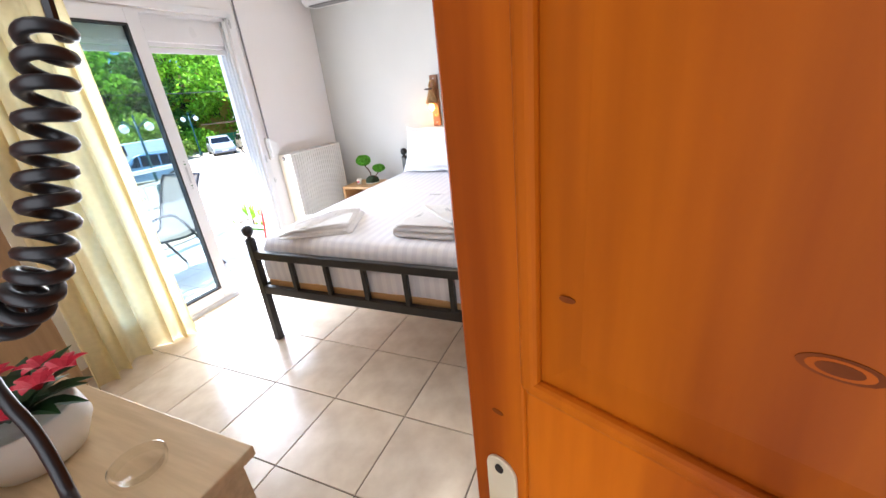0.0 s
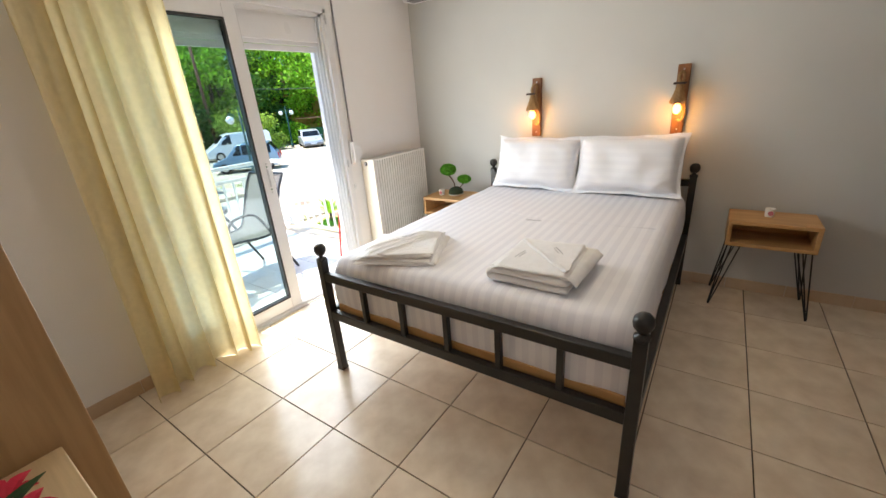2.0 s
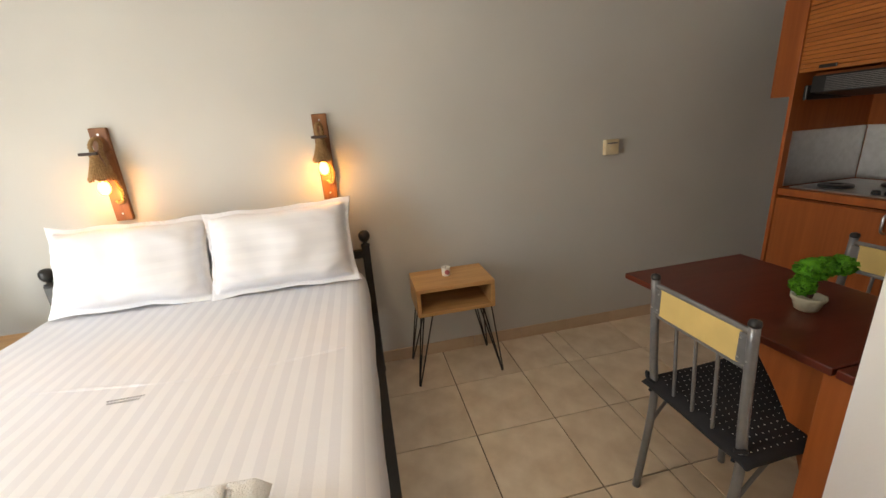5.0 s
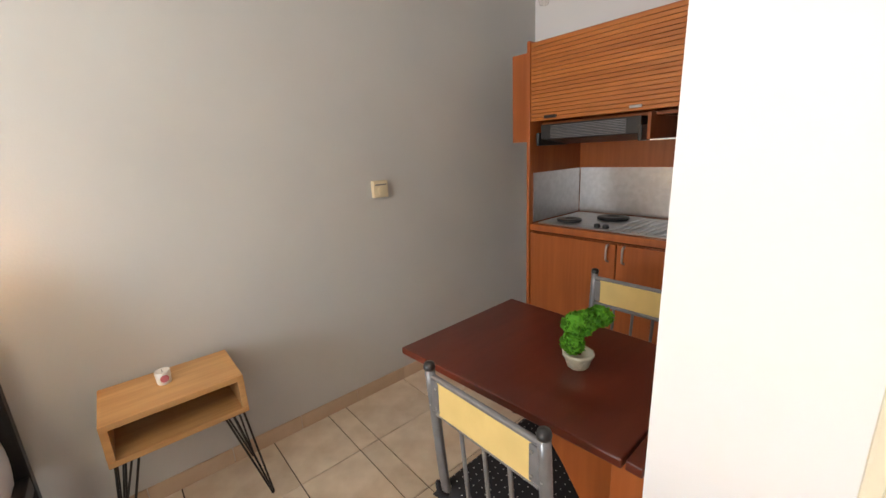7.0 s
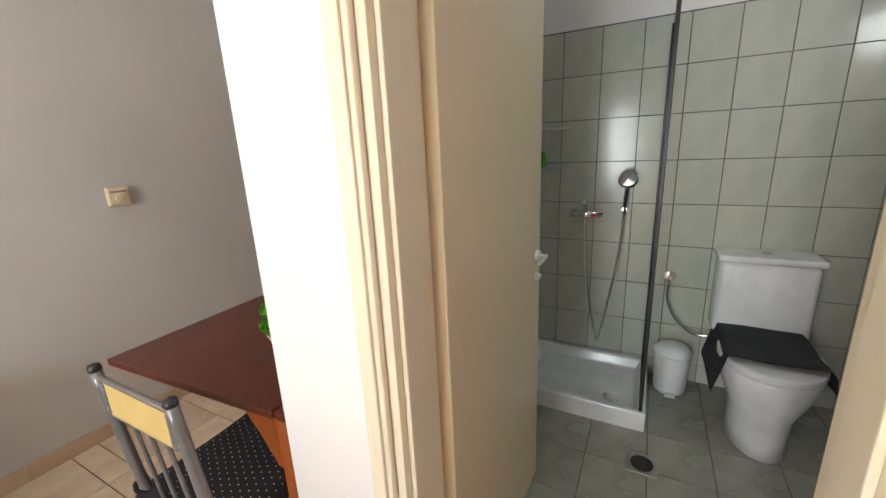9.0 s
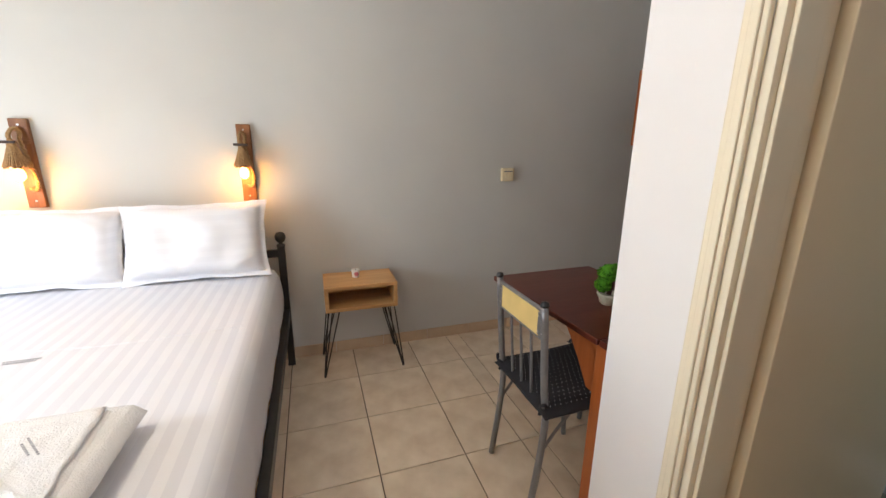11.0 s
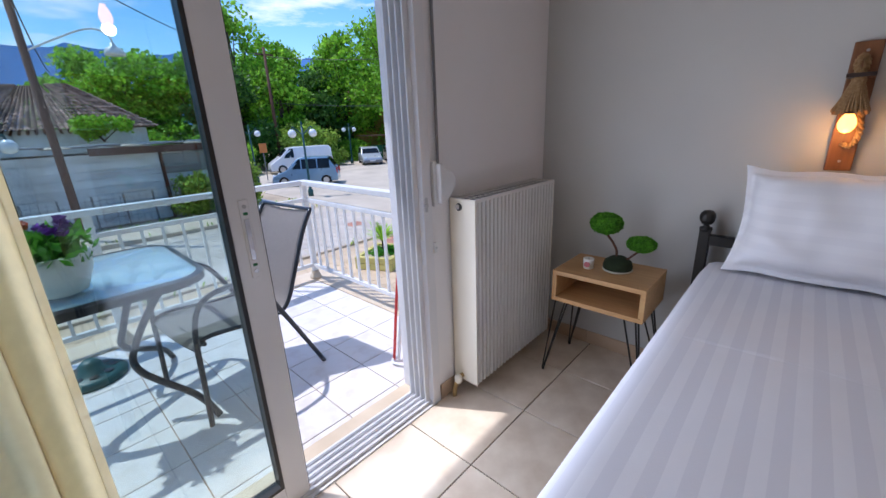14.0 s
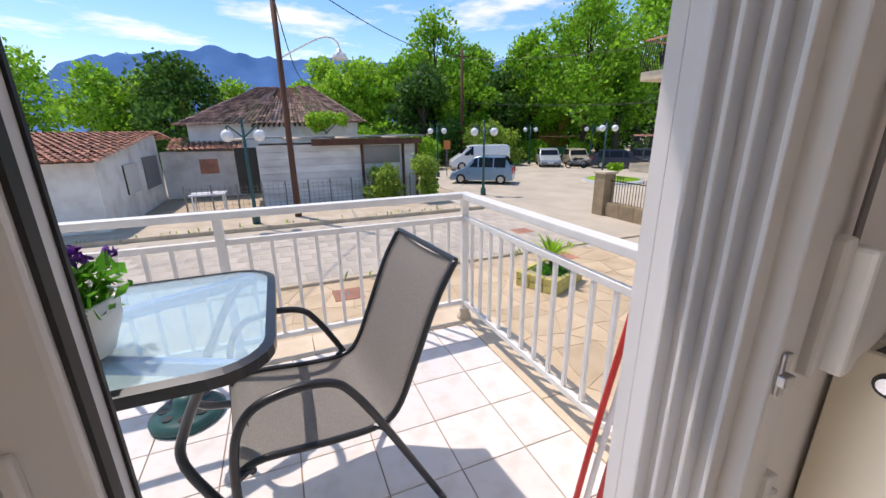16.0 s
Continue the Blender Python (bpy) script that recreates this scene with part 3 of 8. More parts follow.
part("window_frame", bm, M_ALU, win)
bm = bmesh.new()
add_box(bm, (FX0 - 0.02, WY0, -0.01), (FX1, WY1, 0.008), 0.002)
for k in range(5):
    add_box(bm, (FX0 + 0.03 * k, WY0, 0.006), (FX0 + 0.03 * k + 0.006, WY1, 0.024), 0.001)
part("track", bm, M_ALU, win, "ridged aluminium floor track")
part("shutter_box", box((X0 - 0.11, WY0 + 0.03, 1.86), (X0 - 0.06, WY1 - 0.03, WZ - 0.03), 0.004), M_ALU, win, "white roller shutter lowered a hand's width")
bm = bmesh.new()
for k in range(4):
    add_box(bm, (X0 - 0.10, WY0 + 0.03, 1.835 - 0.0 - 0.04 * k + 0.08), (X0 - 0.085, WY1 - 0.03, 1.872 - 0.04 * k + 0.08), 0.004)
part("shutter", bm, M_ALU, win)


def leaf(y0, y1, x):
    """A sliding leaf: stiles and rails round a pane."""
    lf = part("sash", (lambda b: (add_box(b, (x - 0.02, y1 - 0.085, 0.03), (x + 0.02, y1, WZ - 0.04), 0.004), add_box(b, (x - 0.02, y0, 0.03), (x + 0.02, y0 + 0.085, WZ - 0.04), 0.004), add_box(b, (x - 0.02, y0 + 0.085, 0.03), (x + 0.02, y1 - 0.085, 0.115), 0.004), add_box(b, (x - 0.02, y0 + 0.085, WZ - 0.125), (x + 0.02, y1 - 0.085, WZ - 0.04), 0.004), b)[-1])(bmesh.new()), M_ALU, win)
    b = bmesh.new()
    for q0, q1, z0, z1 in ((y0 + 0.085, y0 + 0.097, 0.115, WZ - 0.125), (y1 - 0.097, y1 - 0.085, 0.115, WZ - 0.125), (y0 + 0.097, y1 - 0.097, 0.115, 0.127), (y0 + 0.097, y1 - 0.097, WZ - 0.137, WZ - 0.125)):
        add_box(b, (x - 0.0215, q0, z0), (x + 0.0215, q1, z1))
    part("gasket", b, M_GASKET, lf, "black rubber seal")
    part("brush_seal", (lambda q: (add_box(q, (x + 0.002, y1, 0.04), (x + 0.013, y1 + 0.003, WZ - 0.05)), add_box(q, (x - 0.0195, y1, 0.04), (x - 0.0155, y1 + 0.002, WZ - 0.05)), q)[-1])(bmesh.new()), M_GASKET, lf, "black brush seal on the edge")
    pane = part("pane", box((x - 0.003, y0 + 0.09, 0.12), (x + 0.003, y1 - 0.09, WZ - 0.13)), M_PANE, lf, "clear greenish glass pane")
    pane.visible_shadow = False
    return lf


lf = leaf(1.03, 1.91, X0 - 0.02)
leaf(1.03, 1.42, X0 - 0.075)
b = box((X0 - 0.002, 1.856, 0.885), (X0 + 0.004, 1.884, 1.115), 0.003)
part("lock_plate", b, M_ALU, lf)
b = bmesh.new()
add_box(b, (X0 + 0.003, 1.863, 0.94), (X0 + 0.0055, 1.877, 1.06), 0.001)
for z in (0.905, 1.095):
    add_cyl(b, (X0 + 0.003, 1.87, z), (X0 + 0.0055, 1.87, z), 0.006, n=10)
part("finger_recess", b, M_STEEL, lf)
b = bmesh.new()
for z in (0.925, 1.075):
    add_box(b, (X0 + 0.003, 1.864, z - 0.004), (X0 + 0.0056, 1.876, z + 0.004))
part("lock_mark", b, M_GREENF, lf)

# strap winder of the roller shutter
reel = thing("shutter_strap_winder", (X0, 2.64, 1.06), "white plastic roller shutter winder with grey strap", "winder")
b = prism([(2.628, 0.975), (2.648, 0.975)] + [(2.648 + 0.078 * math.cos(radians(a)), 1.055 + 0.062 * math.sin(radians(a))) for a in range(-80, 81, 16)] + [(2.648, 1.14), (2.628, 1.14)], X0, X0 + 0.045, 0, 0.006)
b2 = bmesh.new()
add_box(b2, (X0 + 0.001, 2.612, 0.965), (X0 + 0.024, 2.634, 1.15), 0.005)
part("housing", b, M_WPLAST, reel)
part("guide", b2, M_WPLAST, reel)
part("strap", box((X0 + 0.012, 2.642, 1.13), (X0 + 0.015, 2.656, 2.3)), M_GREYTUBE, reel, "grey woven strap")
latch = thing("door_latch", (X0, 2.609, 0.79), "small white metal latch on the door jamb", "latch")
part("keeper", box((X0 + 0.0, 2.598, 0.765), (X0 + 0.022, 2.618, 0.81), 0.004), M_WPLAST, latch)
part("pin", cyl((X0 + 0.022, 2.608, 0.788), (X0 + 0.027, 2.608, 0.788), 0.004, n=8), M_STEEL, latch)
for z in (0.98, 2.0):
    h = thing("door_hook", (X0, 2.55, z), "small steel hook on the door frame", "hook", "door hooks")
    part("plate", box((FX1, 2.562, z - 0.03), (FX1 + 0.006, 2.576, z + 0.03), 0.002), M_STEEL, h)
    part("tongue", box((FX1 + 0.005, 2.55, z - 0.008), (FX1 + 0.016, 2.57, z + 0.006), 0.002), M_STEEL, h)

# curtain: gathered voile on a black rod
rod = thing("curtain_rod", (X0 + 0.1, 1.6, 2.24), "black wrought iron curtain rod with scroll finials", "curtain rod")
part("rod", cyl((X0 + 0.1, 0.35, 2.24), (X0 + 0.1, 2.75, 2.24), 0.011), M_BLACK, rod)
for y, s in ((2.75, 1), (0.35, -1)):
    pts = [(X0 + 0.1, y + s * (0.002 + 0.03 * a / 8 + 0.035 * math.sin(a * 0.7)), 2.24 + 0.03 * math.sin(a * 0.9) * (1 - a / 14)) for a in range(12)]
    part("finial", tube(pts, 0.006, 6, 4), M_BLACK, rod)
for y in (0.5, 2.62):
    part("bracket", tube([(X0, y, 2.28), (X0 + 0.05, y, 2.235), (X0 + 0.1, y, 2.226)], 0.007, 6), M_BLACK, rod)
cur = thing("curtain", (X0 + 0.1, 1.0, 0), "sheer cream voile curtain gathered to one side", "curtain")
bm = bmesh.new()
NU, NV = 220, 26
grid = []
for j in range(NV + 1):
    v = j / NV                      # 0 at the top
    z = 2.23 * (1 - v) + 0.006
    row = []
    for i in range(NU + 1):
        u = i / NU
        flare = 0.06 * v * v
        y = (0.88 - 0.06 * v) + u * (0.58 + 0.08 * v) + 0.02 * math.sin(u * 9 + v * 2)
        ph = u * 2 * math.pi * 6.5 + 0.8 * math.sin(v * 1.6 + u * 5) + 2.6 * noise.noise(Vector((u * 5, v * 0.5, 4)))
        amp = 0.024 + 0.014 * v + 0.018 * noise.noise(Vector((u * 7, v * 0.7, 9)))
        x = X0 + 0.115 + amp * math.sin(ph) + 0.006 * math.sin(ph * 2.3 + v * 2) + flare * math.sin(u * 7 + 1) * 0.6 + 0.03 * v
        y += 0.012 * math.cos(ph) * (0.4 + v)
        row.append(bm.verts.new((x, y, z)))
    grid.append(row)
for j in range(NV):
    for i in range(NU):
        bm.faces.new((grid[j][i], grid[j][i + 1], grid[j + 1][i + 1], grid[j + 1][i]))
part("cloth", bm, M_CURTAIN, cur, smooth=True)

# ---- radiator ----
RX0, RX1, RY0, RY1, RZ0, RZ1 = -2.752, -2.611, 2.720, 3.415, 0.085, 0.986
rad = thing("radiator", (-2.68, 3.07, RZ0), "tall white ribbed panel radiator with cream side covers", "radiator")
bm = bmesh.new()
n = 22
prof, w = [], (RY1 - RY0 - 0.04) / n
for k in range(n):
    y = RY0 + 0.02 + k * w
    prof += [(RX1 - 0.026, y), (RX1 - 0.003, y + w * 0.16), (RX1 - 0.001, y + w * 0.24), (RX1 - 0.001, y + w * 0.66), (RX1 - 0.003, y + w * 0.74), (RX1 - 0.026, y + w * 0.90)]
ol = [(RX1 - 0.030, RY0 + 0.004), (RX1 - 0.001, RY0 + 0.004), (RX1 - 0.001, RY0 + 0.016)] + prof + [(RX1 - 0.001, RY1 - 0.016), (RX1 - 0.001, RY1 - 0.004), (RX1 - 0.030, RY1 - 0.004)]
part("front_panel", prism(ol, RZ0, RZ1 - 0.012, 2), M_RADW, rad)
part("rear_panel", box((RX0, RY0 + 0.004, RZ0), (RX0 + 0.02, RY1 - 0.004, RZ1 - 0.012), 0.004), M_RADW, rad)
for y0, y1 in ((RY0 - 0.002, RY0 + 0.004), (RY1 - 0.004, RY1 + 0.002)):
    part("side_cover", box((RX0, y0, RZ0 - 0.004), (RX1 + 0.001, y1, RZ1), 0.002), M_RAD, rad, "cream side cover")
bm = bmesh.new()
add_box(bm, (RX0, RY0, RZ1 - 0.012), (RX0 + 0.008, RY1, RZ1 + 0.002), 0.002), add_box(bm, (RX1 - 0.010, RY0, RZ1 - 0.012), (RX1 + 0.002, RY1, RZ1 + 0.002), 0.002)
for k in range(19):
    y = RY0 + 0.002 + (RY1 - RY0 - 0.008) * k / 18
    add_box(bm, (RX0 + 0.008, y, RZ1 - 0.0015), (RX1 - 0.010, y + 0.004, RZ1 + 0.001))
for x in (RX0 + 0.05, RX0 + 0.09):
    add_box(bm, (x, RY0, RZ1 - 0.0014), (x + 0.003, RY1, RZ1 + 0.0006))
part("top_grille", bm, M_RADW, rad, "white steel top grille")
# Black block put in for the shade between the panels.
part("grille_shade", box((RX0 + 0.021, RY0 + 0.005, RZ1 - 0.3), (RX1 - 0.031, RY1 - 0.005, RZ1 - 0.010)), M_BPLAST, rad)
# Flat black disc in place of the shaded vent hole.
bm = cyl((RX0 + 0.055, RY0 - 0.006, RZ1 - 0.035), (RX0 + 0.055, RY0 - 0.001, RZ1 - 0.035), 0.017, n=18)
vent = part("vent_recess", bm, M_BPLAST, rad)
part("bleed_valve", cyl((RX0 + 0.055, RY0 - 0.014, RZ1 - 0.033), (RX0 + 0.055, RY0 - 0.005, RZ1 - 0.033), 0.011, n=12), M_CHROME, vent)
bm = tube([(RX0 + 0.05, RY0 + 0.02, RZ0 + 0.02), (RX0 + 0.05, RY0 - 0.03, RZ0 + 0.02), (RX0 + 0.04, RY0 - 0.045, RZ0 - 0.02), (RX0 + 0.03, RY0 - 0.045, 0.0)], 0.011, 10)
part("valve_pipe", bm, M_BRASS, rad, "brass valve pipe")
part("valve_body", ball((RX0 + 0.05, RY0 - 0.035, RZ0 + 0.015), 0.022, 12, (1, 0.9, 1.2)), M_RAD, rad)

# ---- air conditioner on the wall above ----
ac = thing("air_conditioner", (-2.3, Y1, 2.2), "white wall-mounted air conditioner", "air conditioner")
part("casing", prism([(Y1, 2.20), (Y1 - 0.16, 2.19), (Y1 - 0.20, 2.23), (Y1 - 0.21, 2.44), (Y1 - 0.18, 2.47), (Y1, 2.47)], -2.68, -1.86, 0, 0.008), M_WPLAST, ac)
part("louvre", box((-2.62, Y1 - 0.185, 2.188), (-1.92, Y1 - 0.09, 2.196), 0.002), M_GREYTUBE, ac)

# ---- bed ----
bed = thing("bed_frame", (-1.15, 2.5, 0), "black painted metal double bed frame with ball finials", "bed")
PX = (-1.905, -0.40)
for y, top in ((1.54, 0.690), (3.48, 0.808)):
    for x in PX:
        p = part("post", box((x - 0.021, y - 0.021, 0), (x + 0.021, y + 0.021, top), 0.004), M_BLACK, bed)
        part("finial", lathe([(0.024, -0.012), (0.026, -0.004), (0.024, 0.004), (0.012, 0.008), (0.012, 0.016), (0.02, 0.02), (0.029, 0.034), (0.032, 0.05), (0.029, 0.066), (0.018, 0.078), (0.002, 0.082)], (x, y, top), 20), M_BLACK, p, smooth=True)
        part("foot_cap", box((x - 0.023, y - 0.023, 0), (x + 0.023, y + 0.023, 0.014), 0.003), M_BPLAST, p)
part("foot_rail", box((PX[0], 1.522, 0.567), (PX[1], 1.558, 0.614), 0.004), M_BLACK, bed)
part("foot_rail", box((PX[0], 1.522, 0.338), (PX[1], 1.558, 0.388), 0.004), M_BLACK, bed)
for k in range(5):
    x = PX[0] + (PX[1] - PX[0]) * (k + 1.1) / 6.1
    part("spindle", box((x - 0.013, 1.527, 0.383), (x + 0.013, 1.553, 0.572), 0.003), M_BLACK, bed)
for z0, z1 in ((0.735, 0.78), (0.345, 0.395)):
    part("head_rail", box((PX[0], 3.462, z0), (PX[1], 3.498, z1), 0.004), M_BLACK, bed)
for k in range(5):
    x = PX[0] + (PX[1] - PX[0]) * (k + 1.1) / 6.1
    part("spindle", box((x - 0.013, 3.467, 0.39), (x + 0.013, 3.493, 0.74), 0.003), M_BLACK, bed)
for x in PX:
    part("side_rail", box((x - 0.018, 1.56, 0.335), (x + 0.018, 3.47, 0.395), 0.004), M_BLACK, bed)
for k in range(14):
    y = 1.60 + k * 0.135
    part("slat", box((PX[0] + 0.02, y, 0.348), (PX[1] - 0.02, y + 0.09, 0.366), 0.003), M_OAK, bed, "light wooden slat")
part("plank", box((PX[0] + 0.03, 1.57, 0.372), (PX[1] - 0.03, 1.59, 0.415), 0.003), M_OAK, bed, "pale wooden edge board")


def cloth_box(x0, y0, x1, y1, z0, z1, r, amp, seed, nx=60, ny=80, crown=0.0):
    """A padded block with soft edges and slight unevenness, open below."""
    bm = bmesh.new()
    rows = []
    side = 6
    def coord(k, n, lo, hi):
        # from the hem up the side, over the top and down the other side
        if k < side:
            return lo, k / side
        if k > n + side:
            return hi, (n + 2 * side - k) / side
        return lo + (hi - lo) * (k - side) / n, 1.0
    for j in range(ny + 2 * side + 1):
        y, ty = coord(j, ny, y0, y1)
        row = []
        for i in range(nx + 2 * side + 1):
            x, tx = coord(i, nx, x0, x1)
            y, ty = coord(j, ny, y0, y1)
            t = min(tx, ty)
            dx, dy = min(x - x0, x1 - x), min(y - y0, y1 - y)
            def drop(d):
                return 0 if d >= r else r - math.sqrt(max(0, r * r - (r - d) ** 2))
            z = z1 - drop(dx) * 0.8 - drop(dy) * 0.8
            px = (x - (x0 + x1) / 2) / (x1 - x0) * 2
            py = (y - (y0 + y1) / 2) / (y1 - y0) * 2
            z += crown * (1 - px * px) * (1 - py * py)
            nz = noise.noise(Vector((x * 5 + seed, y * 5, 0))) * amp + noise.noise(Vector((x * 17, y * 17 + seed, 3))) * amp * 0.35
            z += nz
            if t < 1:
                z = z0 + (z - z0) * t
                wob = amp * 2.2 * noise.noise(Vector((x * 9, y * 9, z * 3 + seed)))
                out = 0.006 * math.sin(math.pi * t) + wob
                x += (-out if x < (x0 + x1) / 2 else out) if tx < 1 else 0
                y += (-out if y < (y0 + y1) / 2 else out) if ty < 1 else 0
            row.append(bm.verts.new((x, y, z)))
        rows.append(row)
    for a, b in zip(rows, rows[1:]):
        for i in range(len(a) - 1):
            bm.faces.new((a[i], a[i + 1], b[i + 1], b[i]))
    bmesh.ops.remove_doubles(bm, verts=bm.verts, dist=0.0004)
    bmesh.ops.recalc_face_normals(bm, faces=bm.faces)
    return bm


mattress = thing("mattress", (-1.15, 2.5, 0.40), "mattress with white striped fitted cotton sheet", "mattress")
part("sheet", cloth_box(-1.885, 1.578, -0.420, 3.45, 0.385, 0.69, 0.07, 0.004, 2.0), M_SHEET, mattress, smooth=True)
part("core", box((-1.84, 1.61, 0.367), (-0.46, 3.43, 0.62), 0.03), M_TOWEL, mattress)
bm = bmesh.new()
for i in range(61):
    x = -1.80 + 1.30 * i / 60
    for j, (dy, dz) in enumerate(((-0.008, 0.0), (-0.003, 0.004), (0.004, 0.005), (0.012, 0.001))):
        y = 2.63 + 0.03 * math.sin(i * 0.12) - 0.05 * i / 60 + dy
        bm.verts.new((x, y, 0.689 + dz + 0.0015 * math.sin(i * 0.9)))
bm.verts.ensure_lookup_table()
for i in range(60):
    for j in range(3):
        a = i * 4 + j
        bm.faces.new((bm.verts[a], bm.verts[a + 4], bm.verts[a + 5], bm.verts[a + 1]))
part("crease", bm, M_SHEET, mattress, smooth=True)


def bars(name, parent, m, widths, pitch=0.012, h=0.007, mat_=None):
    """Plain bars in place of small print."""
    b = bmesh.new()
    for k, w in enumerate(widths):
        x = -w / 2
        while x < w / 2 - 0.003:
            step = 0.003 + 0.004 * random.random()
            add_box(b, (x, -k * pitch - h / 2, 0), (min(x + step, w / 2), -k * pitch + h / 2, 0.0008))
            x += step + 0.0035
    bmesh.ops.transform(b, matrix=m, verts=b.verts)
    return part(name, b, mat_ or M_INK, parent)


bars("printed_label", mattress, pose(-1.144, 2.52, 0.6945), (0.10, 0.085), 0.014)


def pillow_mesh(w, h, d, seed, n=64):
    """A stuffed case with a flat flange round it and drawn-out corners, standing in x and z."""
    bm = bmesh.new()
    fl = 0.030
    sides = []
    for s in (1, -1):
        g = []
        for j in range(n + 1):
            row = []
            for i in range(n + 1):
                u, v = 2 * i / n - 1, 2 * j / n - 1
                x, z = u * w / 2, v * h / 2
                pull = 1 - 0.07 * (1 - abs(u) ** 2.5) * abs(v) ** 3
                pull2 = 1 - 0.075 * (1 - abs(v) ** 2.5) * abs(u) ** 3
                x, z = x * pull2, z * pull
                ex, ez = max(0, 1 - max(0, abs(u) - 0.0) ** 4 / (1 - 2 * fl / w) ** 4), max(0, 1 - abs(v) ** 4 / (1 - 2 * fl / h) ** 4)
                t = (ex * ez) ** 0.40 if ex > 0 and ez > 0 else 0
                y = s * (d / 2 * t + 0.0018)
                y += noise.noise(Vector((x * 7 + seed, z * 7, s))) * 0.02 * t
                y += s * 0.008 * t * math.sin(9 * abs(u * v) * math.pi + seed) * abs(u * v)
                y += 0.012 * noise.noise(Vector((x * 3, z * 11, seed))) * (1 - t)
                near = math.exp(-min(1 - abs(u), 1 - abs(v)) / 0.16)
                y += s * t * 0.003 * noise.noise(Vector((x * 16 + seed, z * 5, 5)))
                y += s * 0.007 * near * (noise.noise(Vector((x * 34 + seed, z * 6, 2))) * (abs(v) > abs(u)) + noise.noise(Vector((x * 6, z * 34 + seed, 2))) * (abs(u) >= abs(v)))
                x += 0.008 * noise.noise(Vector((seed, z * 8, x * 2)))
                z += 0.010 * noise.noise(Vector((x * 8, seed, z * 2)))
                row.append(bm.verts.new((x, y, z)))
            g.append(row)
        sides.append(g)
        for a, b in zip(g, g[1:]):
            for i in range(n):
                bm.faces.new((a[i], a[i + 1], b[i + 1], b[i]) if s < 0 else (a[i + 1], a[i], b[i], b[i + 1]))
    ra, rb = ([g[0][i] for i in range(n + 1)] + [r[n] for r in g[1:]] + g[n][n - 1::-1] + [r[0] for r in g[n - 1:0:-1]] for g in sides)
    for i in range(len(ra)):
        bm.faces.new((ra[i], ra[(i + 1) % len(ra)], rb[(i + 1) % len(ra)], rb[i]))
    bmesh.ops.recalc_face_normals(bm, faces=bm.faces)
    return bm


def pillow(x, y, z, w, h, rx, rz, ry, seed, label, printed=True):
    p = thing("pillow", (x, y, z), label, "pillow", "pillows on the bed")
    m = Matrix.Translation((x, y, z)) @ Matrix.Rotation(radians(rz), 4, 'Z') @ Matrix.Rotation(radians(rx), 4, 'X') @ Matrix.Rotation(radians(ry), 4, 'Y')
    b = pillow_mesh(w, h, 0.21, seed)
    bmesh.ops.transform(b, matrix=m @ Matrix.Translation((0, 0, h / 2)), verts=b.verts)
    c = part("pillowcase", b, M_PILLOW, p, smooth=True)
    if printed:
        bars("printed_label", c, m @ pose(0.0, -0.035, h - 0.055, 90, 0, 0), (0.08, 0.07), 0.012, 0.005)


pillow(-1.44, 3.43, 0.70, 0.58, 0.35, -10, 0, 1, 5, "white striped pillow standing behind the front one", False)
pillow(-0.80, 3.43, 0.70, 0.58, 0.35, -10, 0, -1, 6, "white striped pillow standing behind the front one", False)
pillow(-1.46, 3.26, 0.693, 0.69, 0.42, -22, 2, 1.5, 1, "white striped pillow leaning against the headboard")
pillow(-0.79, 3.24, 0.693, 0.71, 0.43, -22, -1, -1, 3, "white striped pillow with a flanged edge leaning on the headboard")


def sheet_of(w, d, th, seed, height, nx=44, ny=40, inside=None):
    """A laid towel: a slab with a rounded, slightly wavy rim over the heights given by height(u, v)."""
    b = bmesh.new()
    layers = []
    for top in (0, 1):
        g = []
        for j in range(ny + 1):
            row = []
            for i in range(nx + 1):
                u, v = i / nx - 0.5, j / ny - 0.5
                if inside:
                    # squeeze each row to the part of the square that the flap covers
                    lo, hi = inside(v)
                    u = lo + (hi - lo) * i / nx
                e = min(i / nx, 1 - i / nx, j / ny, 1 - j / ny)
                rim = math.sqrt(min(1, e / 0.035))
                hem = 0.0022 if 0.0 < e < 0.06 else 0.0
                x = u * w + 0.006 * noise.noise(Vector((v * 4, 1, seed)))
                y = v * d + 0.006 * noise.noise(Vector((u * 4, 7, seed + 4)))
                z = height(u, v) + (top - 0.5) * th * (0.3 + 0.7 * rim) + th / 2 + (hem + 0.0016 * noise.noise(Vector((u * 26, v * 26, seed)))) * top
                row.append(b.verts.new((x, y, z)))
            g.append(row)
        for p, q in zip(g, g[1:]):
            for i in range(nx):
                b.faces.new((p[i], p[i + 1], q[i + 1], q[i]) if top else (p[i + 1], p[i], q[i], q[i + 1]))
        layers.append(g[0][:] + [r[-1] for r in g[1:]] + g[-1][-2::-1] + [r[0] for r in g[-2:0:-1]])
    lo, hi = layers
    for i in range(len(lo)):
        b.faces.new((lo[i], lo[(i + 1) % len(lo)], hi[(i + 1) % len(lo)], hi[i]))
    bmesh.ops.recalc_face_normals(b, faces=b.faces)
    return b


